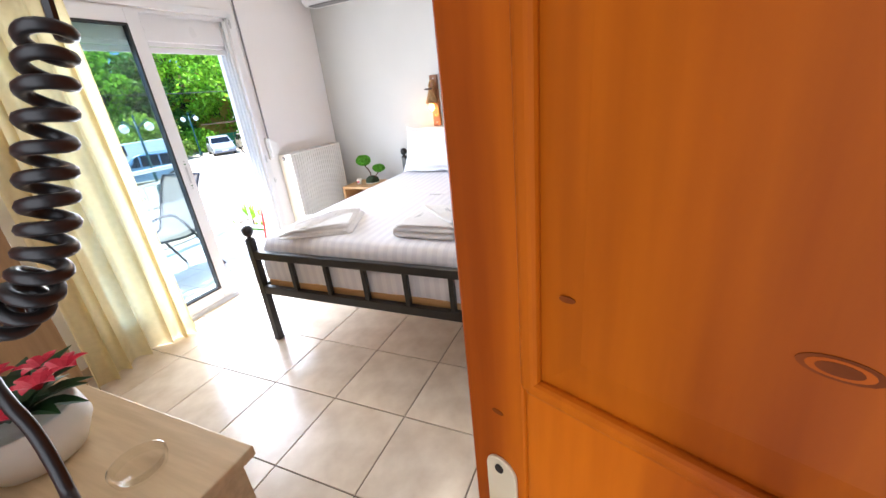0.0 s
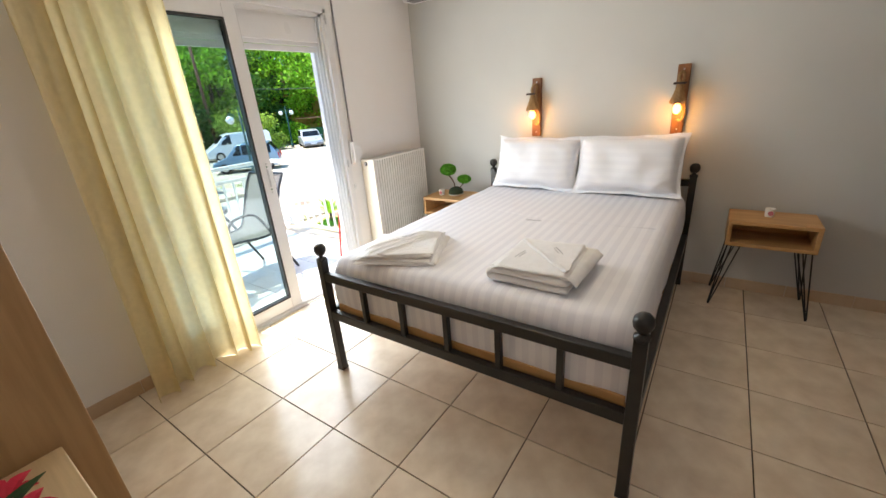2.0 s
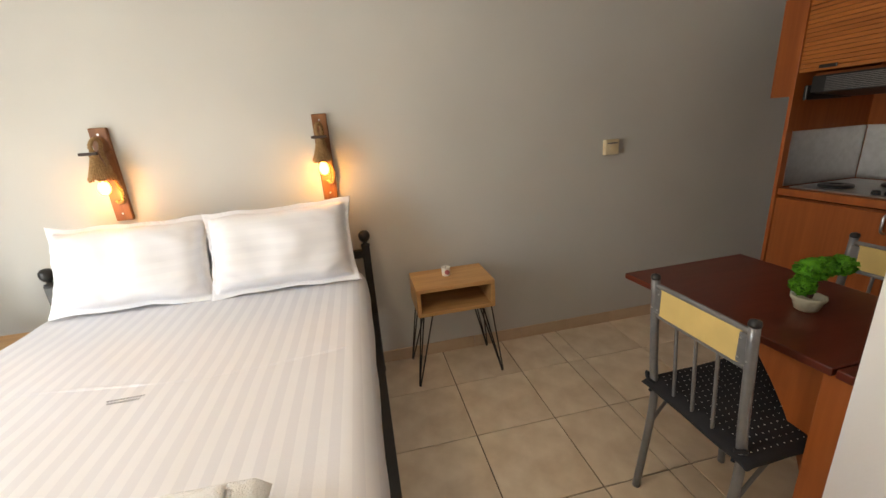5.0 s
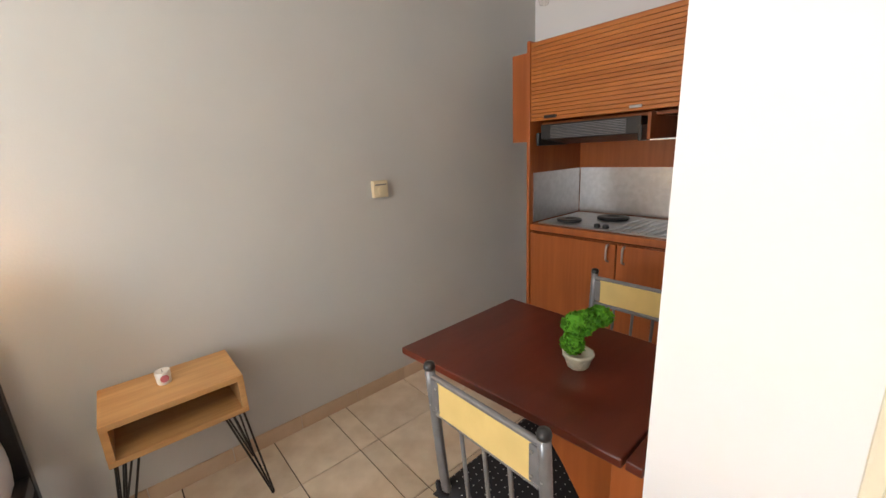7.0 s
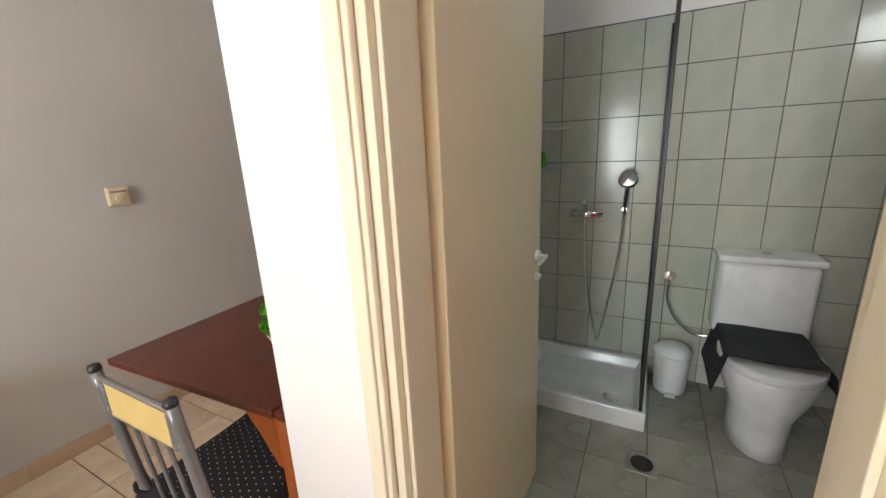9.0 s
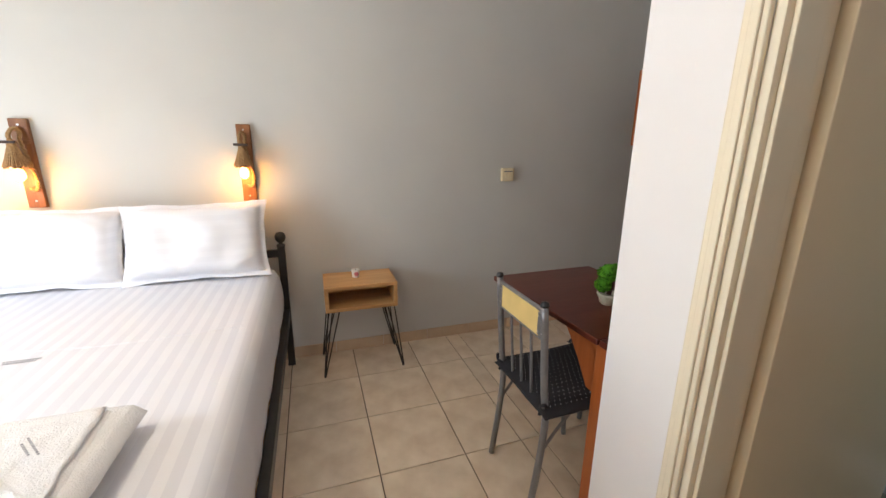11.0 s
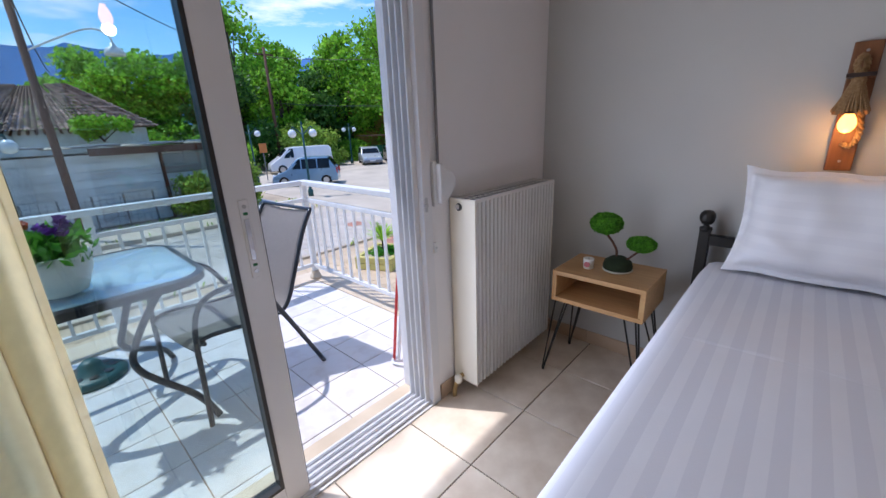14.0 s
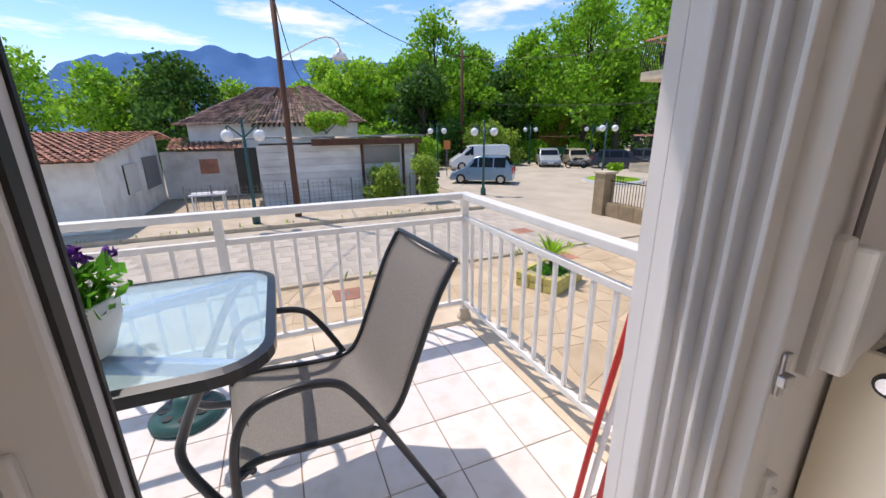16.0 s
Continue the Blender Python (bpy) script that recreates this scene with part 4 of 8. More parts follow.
def doubled(w, d, th, seed, turns=1):
    """A thick towel folded over on itself: layers joined by round bends, alternately at either end."""
    mid = []
    for k in range(turns + 1):
        z = th * 0.5 + k * th * 1.06
        s_ = 1 if k % 2 else -1
        for i in range(15):
            mid.append((s_ * (w / 2 - th * 0.5) * (2 * i / 14 - 1), z))
        if k < turns:
            for a in range(1, 6):
                e = -math.pi / 2 + math.pi * a / 6
                mid.append((-(1 if k % 2 == 0 else -1) * (w / 2 - th * 0.5 + th * 0.53 * math.cos(e)), z + th * 0.53 + th * 0.53 * math.sin(e)))
    n, ny = len(mid), 26
    b = bmesh.new()
    rings = []
    for j in range(ny + 1):
        v = j / ny - 0.5
        squeeze = 0.35 + 0.65 * math.sqrt(min(1, min(j, ny - j) / ny / 0.03))
        left, right = [], []
        for i, (x, z) in enumerate(mid):
            p, q = mid[max(0, i - 1)], mid[min(n - 1, i + 1)]
            tx, tz = q[0] - p[0], q[1] - p[1]
            ln = math.hypot(tx, tz) or 1
            h = th * 0.5 * squeeze * (0.45 if i in (0, n - 1) else 1)
            wave = 0.005 * noise.noise(Vector((x * 6, v * 3, seed + z * 9)))
            y = v * d + 0.007 * noise.noise(Vector((x * 5, seed, v * 2 + z * 14)))
            left.append(b.verts.new((x - tz / ln * h, y, z + tx / ln * h + wave)))
            right.append(b.verts.new((x + tz / ln * h, y, z - tx / ln * h + wave)))
        rings.append(left + right[::-1])
    m = len(rings[0])
    for p, q in zip(rings, rings[1:]):
        for i in range(m):
            b.faces.new((p[i], p[(i + 1) % m], q[(i + 1) % m], q[i]))
    for r in (rings[0], rings[-1]):
        for i in range(n - 1):
            b.faces.new((r[i], r[i + 1], r[m - 2 - i], r[m - 1 - i]))
    bmesh.ops.recalc_face_normals(b, faces=b.faces)
    return b


def towel_part(name, t, b, m):
    bmesh.ops.transform(b, matrix=m, verts=b.verts)
    return part(name, b, M_TOWEL, t, smooth=True)


def thick_towels(x, y, z, rz):
    """A bath towel folded in two, a hand towel on it with one half turned over on the diagonal."""
    t = thing("folded_towels", (x, y, z), "thick pile of folded white terry towels with printed name", "towels", "towels on the bed")
    m = pose(x, y, z, 0, 0, rz)
    towel_part("bath_towel", t, doubled(0.345, 0.37, 0.030, 8.0), m)
    towel_part("bath_mat", t, sheet_of(0.365, 0.35, 0.007, 5.0, lambda u, v: 0.0615 - 0.34 * max(0.0, u - 0.43) - 0.2 * max(0.0, -0.46 - u) + 0.002 * noise.noise(Vector((u * 5, v * 5, 8)))), m @ pose(0.012, 0.008, 0, 0, 0, -2))
    top = lambda u, v: 0.0682 - 0.012 * max(0.0, abs(u) - 0.42) / 0.08 + 0.003 * noise.noise(Vector((u * 5, v * 5, 2)))
    hand = towel_part("hand_towel", t, sheet_of(0.315, 0.335, 0.009, 2.0, top), m @ pose(-0.005, -0.012, 0, 0, 0, 3))
    flap = lambda u, v: 0.078 + 0.005 * noise.noise(Vector((u * 7, v * 7, 6))) + 0.006 * math.exp(-((u + v + 0.02) / 0.04) ** 2)
    towel_part("face_towel", t, sheet_of(0.30, 0.315, 0.006, 3.0, flap, 30, 40, lambda v: (max(-0.46, min(0.44, -v - 0.06)), 0.46)), m @ pose(0.0, -0.006, 0, 0, 0, 3))
    bars("printed_label", hand, m @ pose(-0.09, -0.035, 0.0805, 0, 0, 82), (0.085, 0.06), 0.012, 0.0042)
    bars("printed_label", hand, m @ pose(0.055, 0.035, 0.0905, 0, 0, -52), (0.085, 0.06), 0.012, 0.0042)


def flat_towels(x, y, z, rz):
    """Thin layers laid in a square, the top one gathered into pleats that run to one corner."""
    t = thing("folded_towels", (x, y, z), "flat pile of folded white towels with pleated top layer", "towels", "towels on the bed")
    m = pose(x, y, z, 0, 0, rz)
    slump = lambda u, v: 0.010 * max(0.0, max(abs(u), abs(v)) - 0.40) / 0.1
    for k, (w, d, ox, oy, r) in enumerate(((0.405, 0.39, 0.0, 0.0, 0), (0.385, 0.395, 0.010, 0.006, 2.5), (0.395, 0.375, -0.006, 0.002, -2))):
        towel_part("bath_towel", t, sheet_of(w, d, 0.0105, 3.0 + k, lambda u, v, k=k: k * 0.0108 + (0.005 * noise.noise(Vector((u * 5, v * 5, k))) - slump(u, v)) * (k > 0), 34, 34), m @ pose(ox, oy, 0, 0, 0, r))
    up = None
    # two turned-over halves with rolled diagonal edges, the upper one a little short of the lower
    for k, (w, d, ox, oy, r, cut) in enumerate(((0.375, 0.365, 0.004, 0.006, 1, 0.30), (0.345, 0.335, 0.018, -0.012, 3, 0.10), (0.300, 0.285, 0.040, -0.034, 6, -0.06))):
        roll = lambda u, v, k=k, cut=cut: 0.0335 + 0.0078 * k + 0.004 * noise.noise(Vector((u * 6, v * 6, 3 + k))) + 0.010 * math.exp(-((u - v + cut) / 0.07) ** 2) - 0.5 * slump(u, v)
        up = towel_part("hand_towel" if k < 2 else "face_towel", t, sheet_of(w, d, 0.0075, 6.0 + k, roll, 36, 44, lambda v, cut=cut: (max(-0.48, min(0.40, v - cut)), 0.48)), m @ pose(ox, oy, 0, 0, 0, r))
    bars("printed_label", up, m @ pose(0.005, 0.085, 0.0575, 0, 0, 40), (0.085, 0.06), 0.012, 0.0042)
    bars("printed_label", up, m @ pose(0.095, 0.035, 0.0615, 0, 0, 42), (0.085, 0.06), 0.012, 0.0042)


flat_towels(-1.56, 1.80, 0.692, 22)
thick_towels(-0.835, 1.86, 0.692, 0)

# ---- wall lamps ----
def wall_lamp(x, label):
    y, z0, z1 = Y1, 1.07, 1.508
    t = thing("wall_lamp", (x, y, z0), label, "wall lamp", "lamps over the bed")
    plank = part("plank", box((x - 0.037, y - 0.024, z0), (x + 0.037, y, z1), 0.004), M_LAMPWOOD, t)
    for z in (z0 + 0.035, z1 - 0.03):
        part("screw", cyl((x, y - 0.026, z), (x, y - 0.022, z), 0.005, n=8), M_STEEL, plank)
    part("peg", box((x - 0.036, y - 0.034, 1.388), (x + 0.036, y - 0.0245, 1.404), 0.002), M_LAMPWOOD, t)
    part("arm", box((x - 0.034, y - 0.135, 1.388), (x - 0.020, y - 0.0345, 1.402), 0.002), M_IRON, t, "dark iron arm")
    part("arm", box((x - 0.042, y - 0.137, 1.3885), (x + 0.030, y - 0.125, 1.4015), 0.002), M_IRON, t, "dark iron arm")
    bx, by = x - 0.008, y - 0.088
    # shade: a bundle of frayed rope ends tied at the top and spreading downwards
    rng = random.Random(31)
    b = lathe([(0.010, 0.118), (0.017, 0.112), (0.024, 0.075), (0.036, 0.035), (0.043, 0.012), (0.040, 0.012), (0.032, 0.036), (0.014, 0.10)], (bx, by, 1.272), 18)
    shade = part("shade", b, M_ROPE, t, "jute rope shade")
    b = bmesh.new()
    for k in range(34):
        e = 2 * math.pi * (k + 0.5 * rng.random()) / 34
        c_, s_ = math.cos(e), math.sin(e)
        drop = 0.016 * rng.random() - 0.008
        add_tube(b, smooth_path([(bx + 0.009 * c_, by + 0.009 * s_, 1.394), (bx + 0.020 * c_, by + 0.020 * s_, 1.36), (bx + 0.033 * c_, by + 0.033 * s_, 1.318), (bx + (0.047 + drop * 0.3) * c_, by + (0.047 + drop * 0.3) * s_, 1.275 + drop)], 3), 0.0036, 5)
    tagged(part("fringe", b, M_ROPE, shade, "frayed jute strands"), kind="stuff")
    part("binding", lathe([(0.010, 0.0), (0.018, 0.002), (0.019, 0.010), (0.017, 0.018), (0.009, 0.02)], (bx, by, 1.376), 14), M_ROPE, shade, smooth=True)
    part("socket", cyl((bx, by, 1.272), (bx, by, 1.32), 0.015), M_BPLAST, t)
    part("bulb", lathe([(0.001, -0.066), (0.012, -0.063), (0.022, -0.05), (0.025, -0.035), (0.021, -0.018), (0.013, -0.004), (0.012, 0.004)], (bx, by, 1.274), 16), M_BULB, t, "glowing amber filament bulb", smooth=True)
    # two strands twisted round one another
    line = smooth_path([(bx, by, 1.39), (bx - 0.012, y - 0.075, 1.425), (x - 0.018, y - 0.055, 1.452), (x - 0.006, y - 0.042, 1.462), (x + 0.006, y - 0.036, 1.44), (x + 0.004, y - 0.046, 1.402), (x + 0.010, y - 0.040, 1.35), (x + 0.022, y - 0.036, 1.27), (x + 0.032, y - 0.036, 1.22), (x + 0.028, y - 0.036, 1.178), (x + 0.012, y - 0.036, 1.158), (x - 0.004, y - 0.032, 1.168)], 10)
    b = bmesh.new()
    for ph in (0.0, math.pi):
        add_tube(b, [p + 0.0048 * Vector((math.cos(k * 0.75 + ph), 0.6 * math.sin(k * 0.75 + ph), 0.5 * math.sin(k * 0.75 + ph))) for k, p in enumerate(line)], 0.0062, 7)
    part("rope", b, M_ROPE, t, "twisted jute rope", smooth=True)
    lamp = new("bulb_light", bpy.data.lights.new("bulb_light", 'POINT'))
    lamp.data.energy, lamp.data.color, lamp.data.shadow_soft_size = 0.38, (1.0, 0.48, 0.11), 0.02
    lamp.location = (bx, by - 0.012, 1.195)


wall_lamp(-1.538, "rustic plank wall lamp with lit amber bulb")
wall_lamp(-0.545, "rustic plank wall lamp with lit amber bulb")
for k, x in enumerate((-1.52, -0.95)):
    s = thing("wall_socket", (x, Y1, 1.0), "white plastic wall socket half hidden by the pillows", "socket")
    part("plate", box((x - 0.04, Y1 - 0.012, 0.96), (x + 0.04, Y1, 1.035), 0.006), M_IVORY, s)
th = thing("thermostat", (1.145, Y1, 1.2), "small ivory plastic room thermostat with a dial", "thermostat")
part("housing", box((1.098, Y1 - 0.03, 1.162), (1.192, Y1, 1.254), 0.006), M_IVORY, th)
part("dial", cyl((1.145, Y1 - 0.037, 1.20), (1.145, Y1 - 0.029, 1.20), 0.02, n=20), M_IVORY, th)
part("slot", box((1.11, Y1 - 0.0315, 1.228), (1.18, Y1 - 0.0295, 1.236)), M_GREYTUBE, th)


# ---- bedside tables ----
def bedside(x0, x1, y0, y1, label):
    t = thing("bedside_table", ((x0 + x1) / 2, (y0 + y1) / 2, 0), label, "bedside table", "bedside tables")
    z0, z1, k = 0.425, 0.585, 0.022
    part("top", box((x0, y0, z1 - k), (x1, y1, z1), 0.0015), M_OAK, t)
    part("bottom", box((x0, y0, z0), (x1, y1, z0 + k), 0.0015), M_OAK, t)
    for a in (x0, x1 - k):
        part("side", box((a, y0 + 0.001, z0 + k), (a + k, y1, z1 - k), 0.001), M_OAK, t)
    part("rear_strip", box((x0 + k, y1 - 0.012, z0 + k), (x1 - k, y1, z1 - 0.075), 0.001), M_OAK, t)
    for sx, cx in ((-1, x0 + 0.05), (1, x1 - 0.05)):
        for sy, cy in ((-1, y0 + 0.05), (1, y1 - 0.05)):
            foot = (cx + sx * 0.078, min(cy + sy * 0.05, Y1 - 0.012), 0.006)
            b = bmesh.new()
            for ox, oy in ((-0.035, -0.03), (0.03, -0.035), (-0.005, 0.035)):
                add_tube(b, [(cx + ox, cy + oy, z0), (foot[0] + ox * 0.1, foot[1] + oy * 0.1, 0.012)], 0.0042, 7)
            add_ball(b, foot, 0.0075, 8)
            add_box(b, (cx - 0.045, cy - 0.045, z0 - 0.003), (cx + 0.045, cy + 0.045, z0))
            part("hairpin_leg", b, M_BLACK, t, "black wire hairpin leg")
    return t


bedside(-2.462, -2.03, 3.145, 3.47, "light oak bedside table on black hairpin legs beside the radiator")
bedside(-0.170, 0.266, 3.245, 3.535, "light oak bedside table on black hairpin legs beside the bed")


def candle(x, y, z):
    c = thing("candle", (x, y, z), "small white candle in a cup with pink label", "candle", "candles")
    part("cup", lathe([(0.021, 0), (0.023, 0.003), (0.026, 0.05), (0.024, 0.052), (0.023, 0.045), (0.001, 0.044)], (x, y, z), 20), M_CANDLE, c, smooth=True)
    b = cyl((x + 0.002, y - 0.0265, z + 0.026), (x + 0.002, y - 0.022, z + 0.026), 0.014, n=18)
    part("label_disc", b, M_PINK, c)
    part("wick", cyl((x, y, z + 0.044), (x, y, z + 0.056), 0.001, n=5), M_BPLAST, c)


candle(-2.335, 3.27, 0.585)
candle(0.03, 3.41, 0.585)


def leaf_cloud(bm, c, rad, sc, n, size, rng, shell=0.55):
    """Small leaf blades scattered through a flattened ball."""
    for _ in range(n):
        d = Vector((rng.gauss(0, 1), rng.gauss(0, 1), rng.gauss(0, 1))).normalized()
        r = rad * (shell + (1 - shell) * rng.random())
        p = Vector(c) + Vector((d.x * sc[0], d.y * sc[1], d.z * sc[2])) * r
        s = size * (0.6 + 0.8 * rng.random())
        a = Vector((rng.gauss(0, 1), rng.gauss(0, 1), rng.gauss(0, 1))).normalized()
        a = (a + d * 0.6).normalized()
        q = a.orthogonal().normalized()
        v = [bm.verts.new(p - a * s * 0.5), bm.verts.new(p + q * s * 0.32), bm.verts.new(p + a * s * 0.6), bm.verts.new(p - q * s * 0.32)]
        bm.faces.new(v)


def bonsai_bedside(x, y, z):
    rng = random.Random(4)
    t = thing("artificial_bonsai", (x, y, z), "artificial bonsai with two green pads in a dark bowl", "plant")
    part("dish", lathe([(0.05, 0), (0.066, 0.004), (0.07, 0.01), (0.066, 0.012)], (x, y, z), 24), M_POT, t, smooth=True)
    part("moss_mound", lathe([(0.064, 0.008), (0.068, 0.025), (0.06, 0.05), (0.035, 0.068), (0.001, 0.072)], (x, y, z), 22), M_DARKMOSS, t, smooth=True)
    part("twig", tube([(x - 0.01, y, z + 0.06), (x - 0.012, y, z + 0.10), (x - 0.035, y, z + 0.14), (x - 0.06, y, z + 0.17), (x - 0.065, y, z + 0.20)], 0.006, 8, 6), M_TWIG, t)
    part("twig", tube([(x + 0.01, y, z + 0.06), (x + 0.04, y, z + 0.066), (x + 0.065, y, z + 0.09), (x + 0.09, y, z + 0.115)], 0.005, 8, 6), M_TWIG, t)
    for c, r, sc in (((x - 0.07, y, z + 0.225), 0.075, (1.0, 0.9, 0.68)), ((x + 0.095, y, z + 0.148), 0.060, (1.05, 0.85, 0.58))):
        b = ball(c, r * 0.93, 20, sc)
        leaf_cloud(b, c, r, sc, 1500, 0.013, rng, 0.9)
        part("foliage_pad", b, M_MOSS, t)


bonsai_bedside(-2.213, 3.32, 0.585)

# ---- dining corner ----
tb = thing("folding_table", (0.95, 2.3, 0), "dark red-brown veneered folding table against the partition", "table")
TX0, TX1 = 0.648, 1.236
part("tabletop", prism([(TX0 + 0.04, 1.965), (TX1, 1.965), (TX1, 2.70), (TX0, 2.69)], 0.738, 0.762, 2, 0.004), M_MAHOG, tb)
part("fixed_leaf", box((TX0 + 0.045, 1.925, 0.738), (TX1, 1.96, 0.762), 0.003), M_MAHOG, tb)
part("carcass", box((0.72, 1.926, 0.0), (1.2, 2.0, 0.737), 0.003), M_CHERRY, tb, "orange cherry side panel")
ol = [(2.0, 0.737), (2.29, 0.737), (2.25, 0.70), (2.20, 0.65), (2.145, 0.585), (2.095, 0.515), (2.055, 0.44), (2.025, 0.36), (2.008, 0.28), (2.0, 0.22)]
part("swing_bracket", prism([(v, u) for u, v in [(b, a) for a, b in ol]], 0.762, 0.782, 0, 0.002), M_CHERRY, tb, "curved orange cherry bracket")


def curled(b):
    """The pad's front edge curls a little, more at one corner."""
    for v in b.verts:
        k = max(0.0, (v.co.x - 0.20) / 0.30)
        v.co.z += 0.022 * k * k * (0.4 + 0.6 * v.co.y / 0.215) + 0.004 * math.sin(v.co.y * 31) * k
        v.co.x -= 0.03 * k * k * k
    return b


def dining_chair(label):
    """Built round its own origin: back at -x, seat towards +x."""
    t = thing("dining_chair", (0, 0, 0), label, "chair", "chairs at the table")
    for y in (-0.168, 0.168):
        b = tube([(-0.0, y, 0.0), (0.03, y, 0.25), (0.04, y, 0.42), (0.025, y, 0.55), (0.0, y, 0.875)], 0.0135, 12, 6)
        p = part("back_post", b, M_GREYTUBE, t, smooth=True)
        part("end_cap", lathe([(0.0145, 0), (0.0155, 0.006), (0.013, 0.016), (0.001, 0.02)], (0, y, 0.872), 14), M_BPLAST, p, smooth=True)
    for y in (-0.17, 0.17):
        part("front_leg", tube([(0.40, y, 0.0), (0.385, y, 0.2), (0.37, y, 0.43)], 0.012, 12, 4), M_GREYTUBE, t, smooth=True)
        part("seat_rail", cyl((0.04, y, 0.43), (0.38, y, 0.435), 0.011, n=10), M_GREYTUBE, t)
        part("brace", tube([(0.033, y, 0.28), (0.09, y, 0.36), (0.15, y, 0.43)], 0.006, 8, 4), M_GREYTUBE, t)
    for z, x in ((0.853, 0.002), (0.745, 0.010), (0.46, 0.036)):
        part("back_rail", cyl((x, -0.168, z), (x, 0.168, z), 0.008, n=10), M_GREYTUBE, t)
    part("back_panel", box((-0.002, -0.14, 0.752), (0.013, 0.14, 0.848), 0.003), M_CREAMP, t, "cream yellow back panel")
    for y in (-0.155, 0.155):
        part("bracket", box((-0.004, y - 0.02, 0.757), (0.015, y + 0.02, 0.843), 0.003), M_GREYTUBE, t)
    for y in (-0.075, 0.0, 0.075):
        part("spindle", cyl((0.012, y, 0.745), (0.034, y, 0.46), 0.0055, n=10), M_GREYTUBE, t)
    part("seat", box((0.04, -0.18, 0.43), (0.41, 0.18, 0.455), 0.01, 3), M_BPLAST, t)
    cu = part("cushion", curled(cloth_box(0.02, -0.20, 0.53, 0.20, 0.446, 0.486, 0.02, 0.003, 7.0, 24, 20, 0.008)), M_CUSHION, t, "black seat cushion with small white dots", smooth=True)
    b = bmesh.new()
    for i in range(21):
        for j in range(18):
            x, y = 0.045 + i * 0.0225 + (0.011 if j % 2 else 0), -0.185 + j * 0.0217
            px, py = (x - 0.26) / 0.24, y / 0.215
            z = 0.486 + 0.008 * (1 - px * px) * (1 - py * py) + noise.noise(Vector((x * 5 + 7.0, y * 5, 0))) * 0.003 + noise.noise(Vector((x * 17, y * 17 + 7.0, 3))) * 0.00105
            if x < 0.50:
                bmesh.ops.create_circle(b, cap_ends=True, segments=6, radius=0.0019, matrix=Matrix.Translation((x, y, z + 0.0012)))
    curled(b)
    tagged(part("dots", b, M_WPLAST, cu, "small white dots"), kind="stuff")
    for y in (-0.19, 0.19):
        part("cushion_tie", tube([(0.035, y * 0.93, 0.475), (0.02, y, 0.50), (0.012, y * 0.9, 0.485), (0.03, y * 0.82, 0.47), (0.016, y * 0.86, 0.44)], 0.006, 8, 4), M_CUSHION, cu, "knotted black tie", smooth=True)
    for y in (-0.155, 0.155):
        for q in (-0.012, 0.012):
            for z in (0.772, 0.828):
                part("rivet", cyl((-0.006, y + q, z), (-0.003, y + q, z), 0.003, n=8), M_STEEL, t)
    return t


c1 = dining_chair("grey steel chair with cream panel and black dotted cushion")
copy_thing(c1, pose(1.47, 2.28, 0, 0, 0, 180))
c1.matrix_basis = pose(0.52, 2.206, 0, 0, 0, 0)


def bonsai_table(x, y, z):
    rng = random.Random(9)
    t = thing("potted_bonsai", (x, y, z), "small artificial bonsai in a pale fluted pot", "plant")
    prof = [(0.026, 0), (0.03, 0.004), (0.038, 0.03), (0.045, 0.042), (0.045, 0.048), (0.038, 0.048), (0.034, 0.04), (0.001, 0.04)]
    b = lathe(prof, (x, y, z), 28)
    for v in b.verts:
        a = math.atan2(v.co.y - y, v.co.x - x)
        k = 1 + 0.035 * math.cos(a * 10)
        v.co.x, v.co.y = x + (v.co.x - x) * k, y + (v.co.y - y) * k
    part("pot", b, M_POT, t, smooth=True)
    part("trunk", tube([(x, y, z + 0.04), (x + 0.01, y, z + 0.08), (x - 0.004, y - 0.005, z + 0.12)], 0.009, 8, 5), M_TWIG, t)
    for c, r in (((x - 0.035, y - 0.0, z + 0.085), 0.032), ((x - 0.01, y, z + 0.135), 0.045), ((x + 0.045, y - 0.035, z + 0.155), 0.036), ((x + 0.01, y - 0.02, z + 0.15), 0.035)):
        b = ball(c, r * 0.85, 14)
        leaf_cloud(b, c, r, (1, 1, 0.8), 420, 0.014, rng, 0.8)
        part("foliage", b, M_MOSS, t)


bonsai_table(0.945, 2.215, 0.762)

# ---- kitchen unit ----
KX, KX1, KYA, KYB, KH = 1.98, XR - 0.004, 1.93, 3.178, 1.97
ku = thing("kitchen_unit", (2.27, 2.55, 0), "cherry laminate compact kitchen with roller shutter top", "kitchen unit")
for y in (KYA, KYB - 0.02):
    part("side_panel", box((KX - 0.01, y, 0), (KX1, y + 0.02, KH), 0.002), M_CHERRY, ku)
part("plinth", box((KX + 0.05, KYA + 0.02, 0), (KX + 0.07, KYB - 0.02, 0.1), 0.001), M_CHERRY, ku)
part("base_body", box((KX + 0.02, KYA + 0.02, 0.1), (KX1, KYB - 0.02, 0.872)), M_CHERRY, ku)
for y0, y1, hy in ((2.605, KYB - 0.022, 2.645), (KYA + 0.022, 2.598, 2.558)):
    d = part("door", box((KX, y0, 0.105), (KX + 0.019, y1, 0.868), 0.0025), M_CHERRY, ku, "orange cherry cupboard door")
    part("handle", tube([(KX, hy, 0.77), (KX - 0.022, hy, 0.785), (KX - 0.026, hy, 0.82), (KX - 0.022, hy, 0.855), (KX, hy, 0.865)], 0.006, 8, 5), M_STEEL, d, "curved satin steel handle")
part("back_panel", box((KX1 - 0.016, KYA + 0.02, 0.925), (KX1 - 0.001, KYB - 0.02, KH - 0.02)), M_CHERRY, ku)
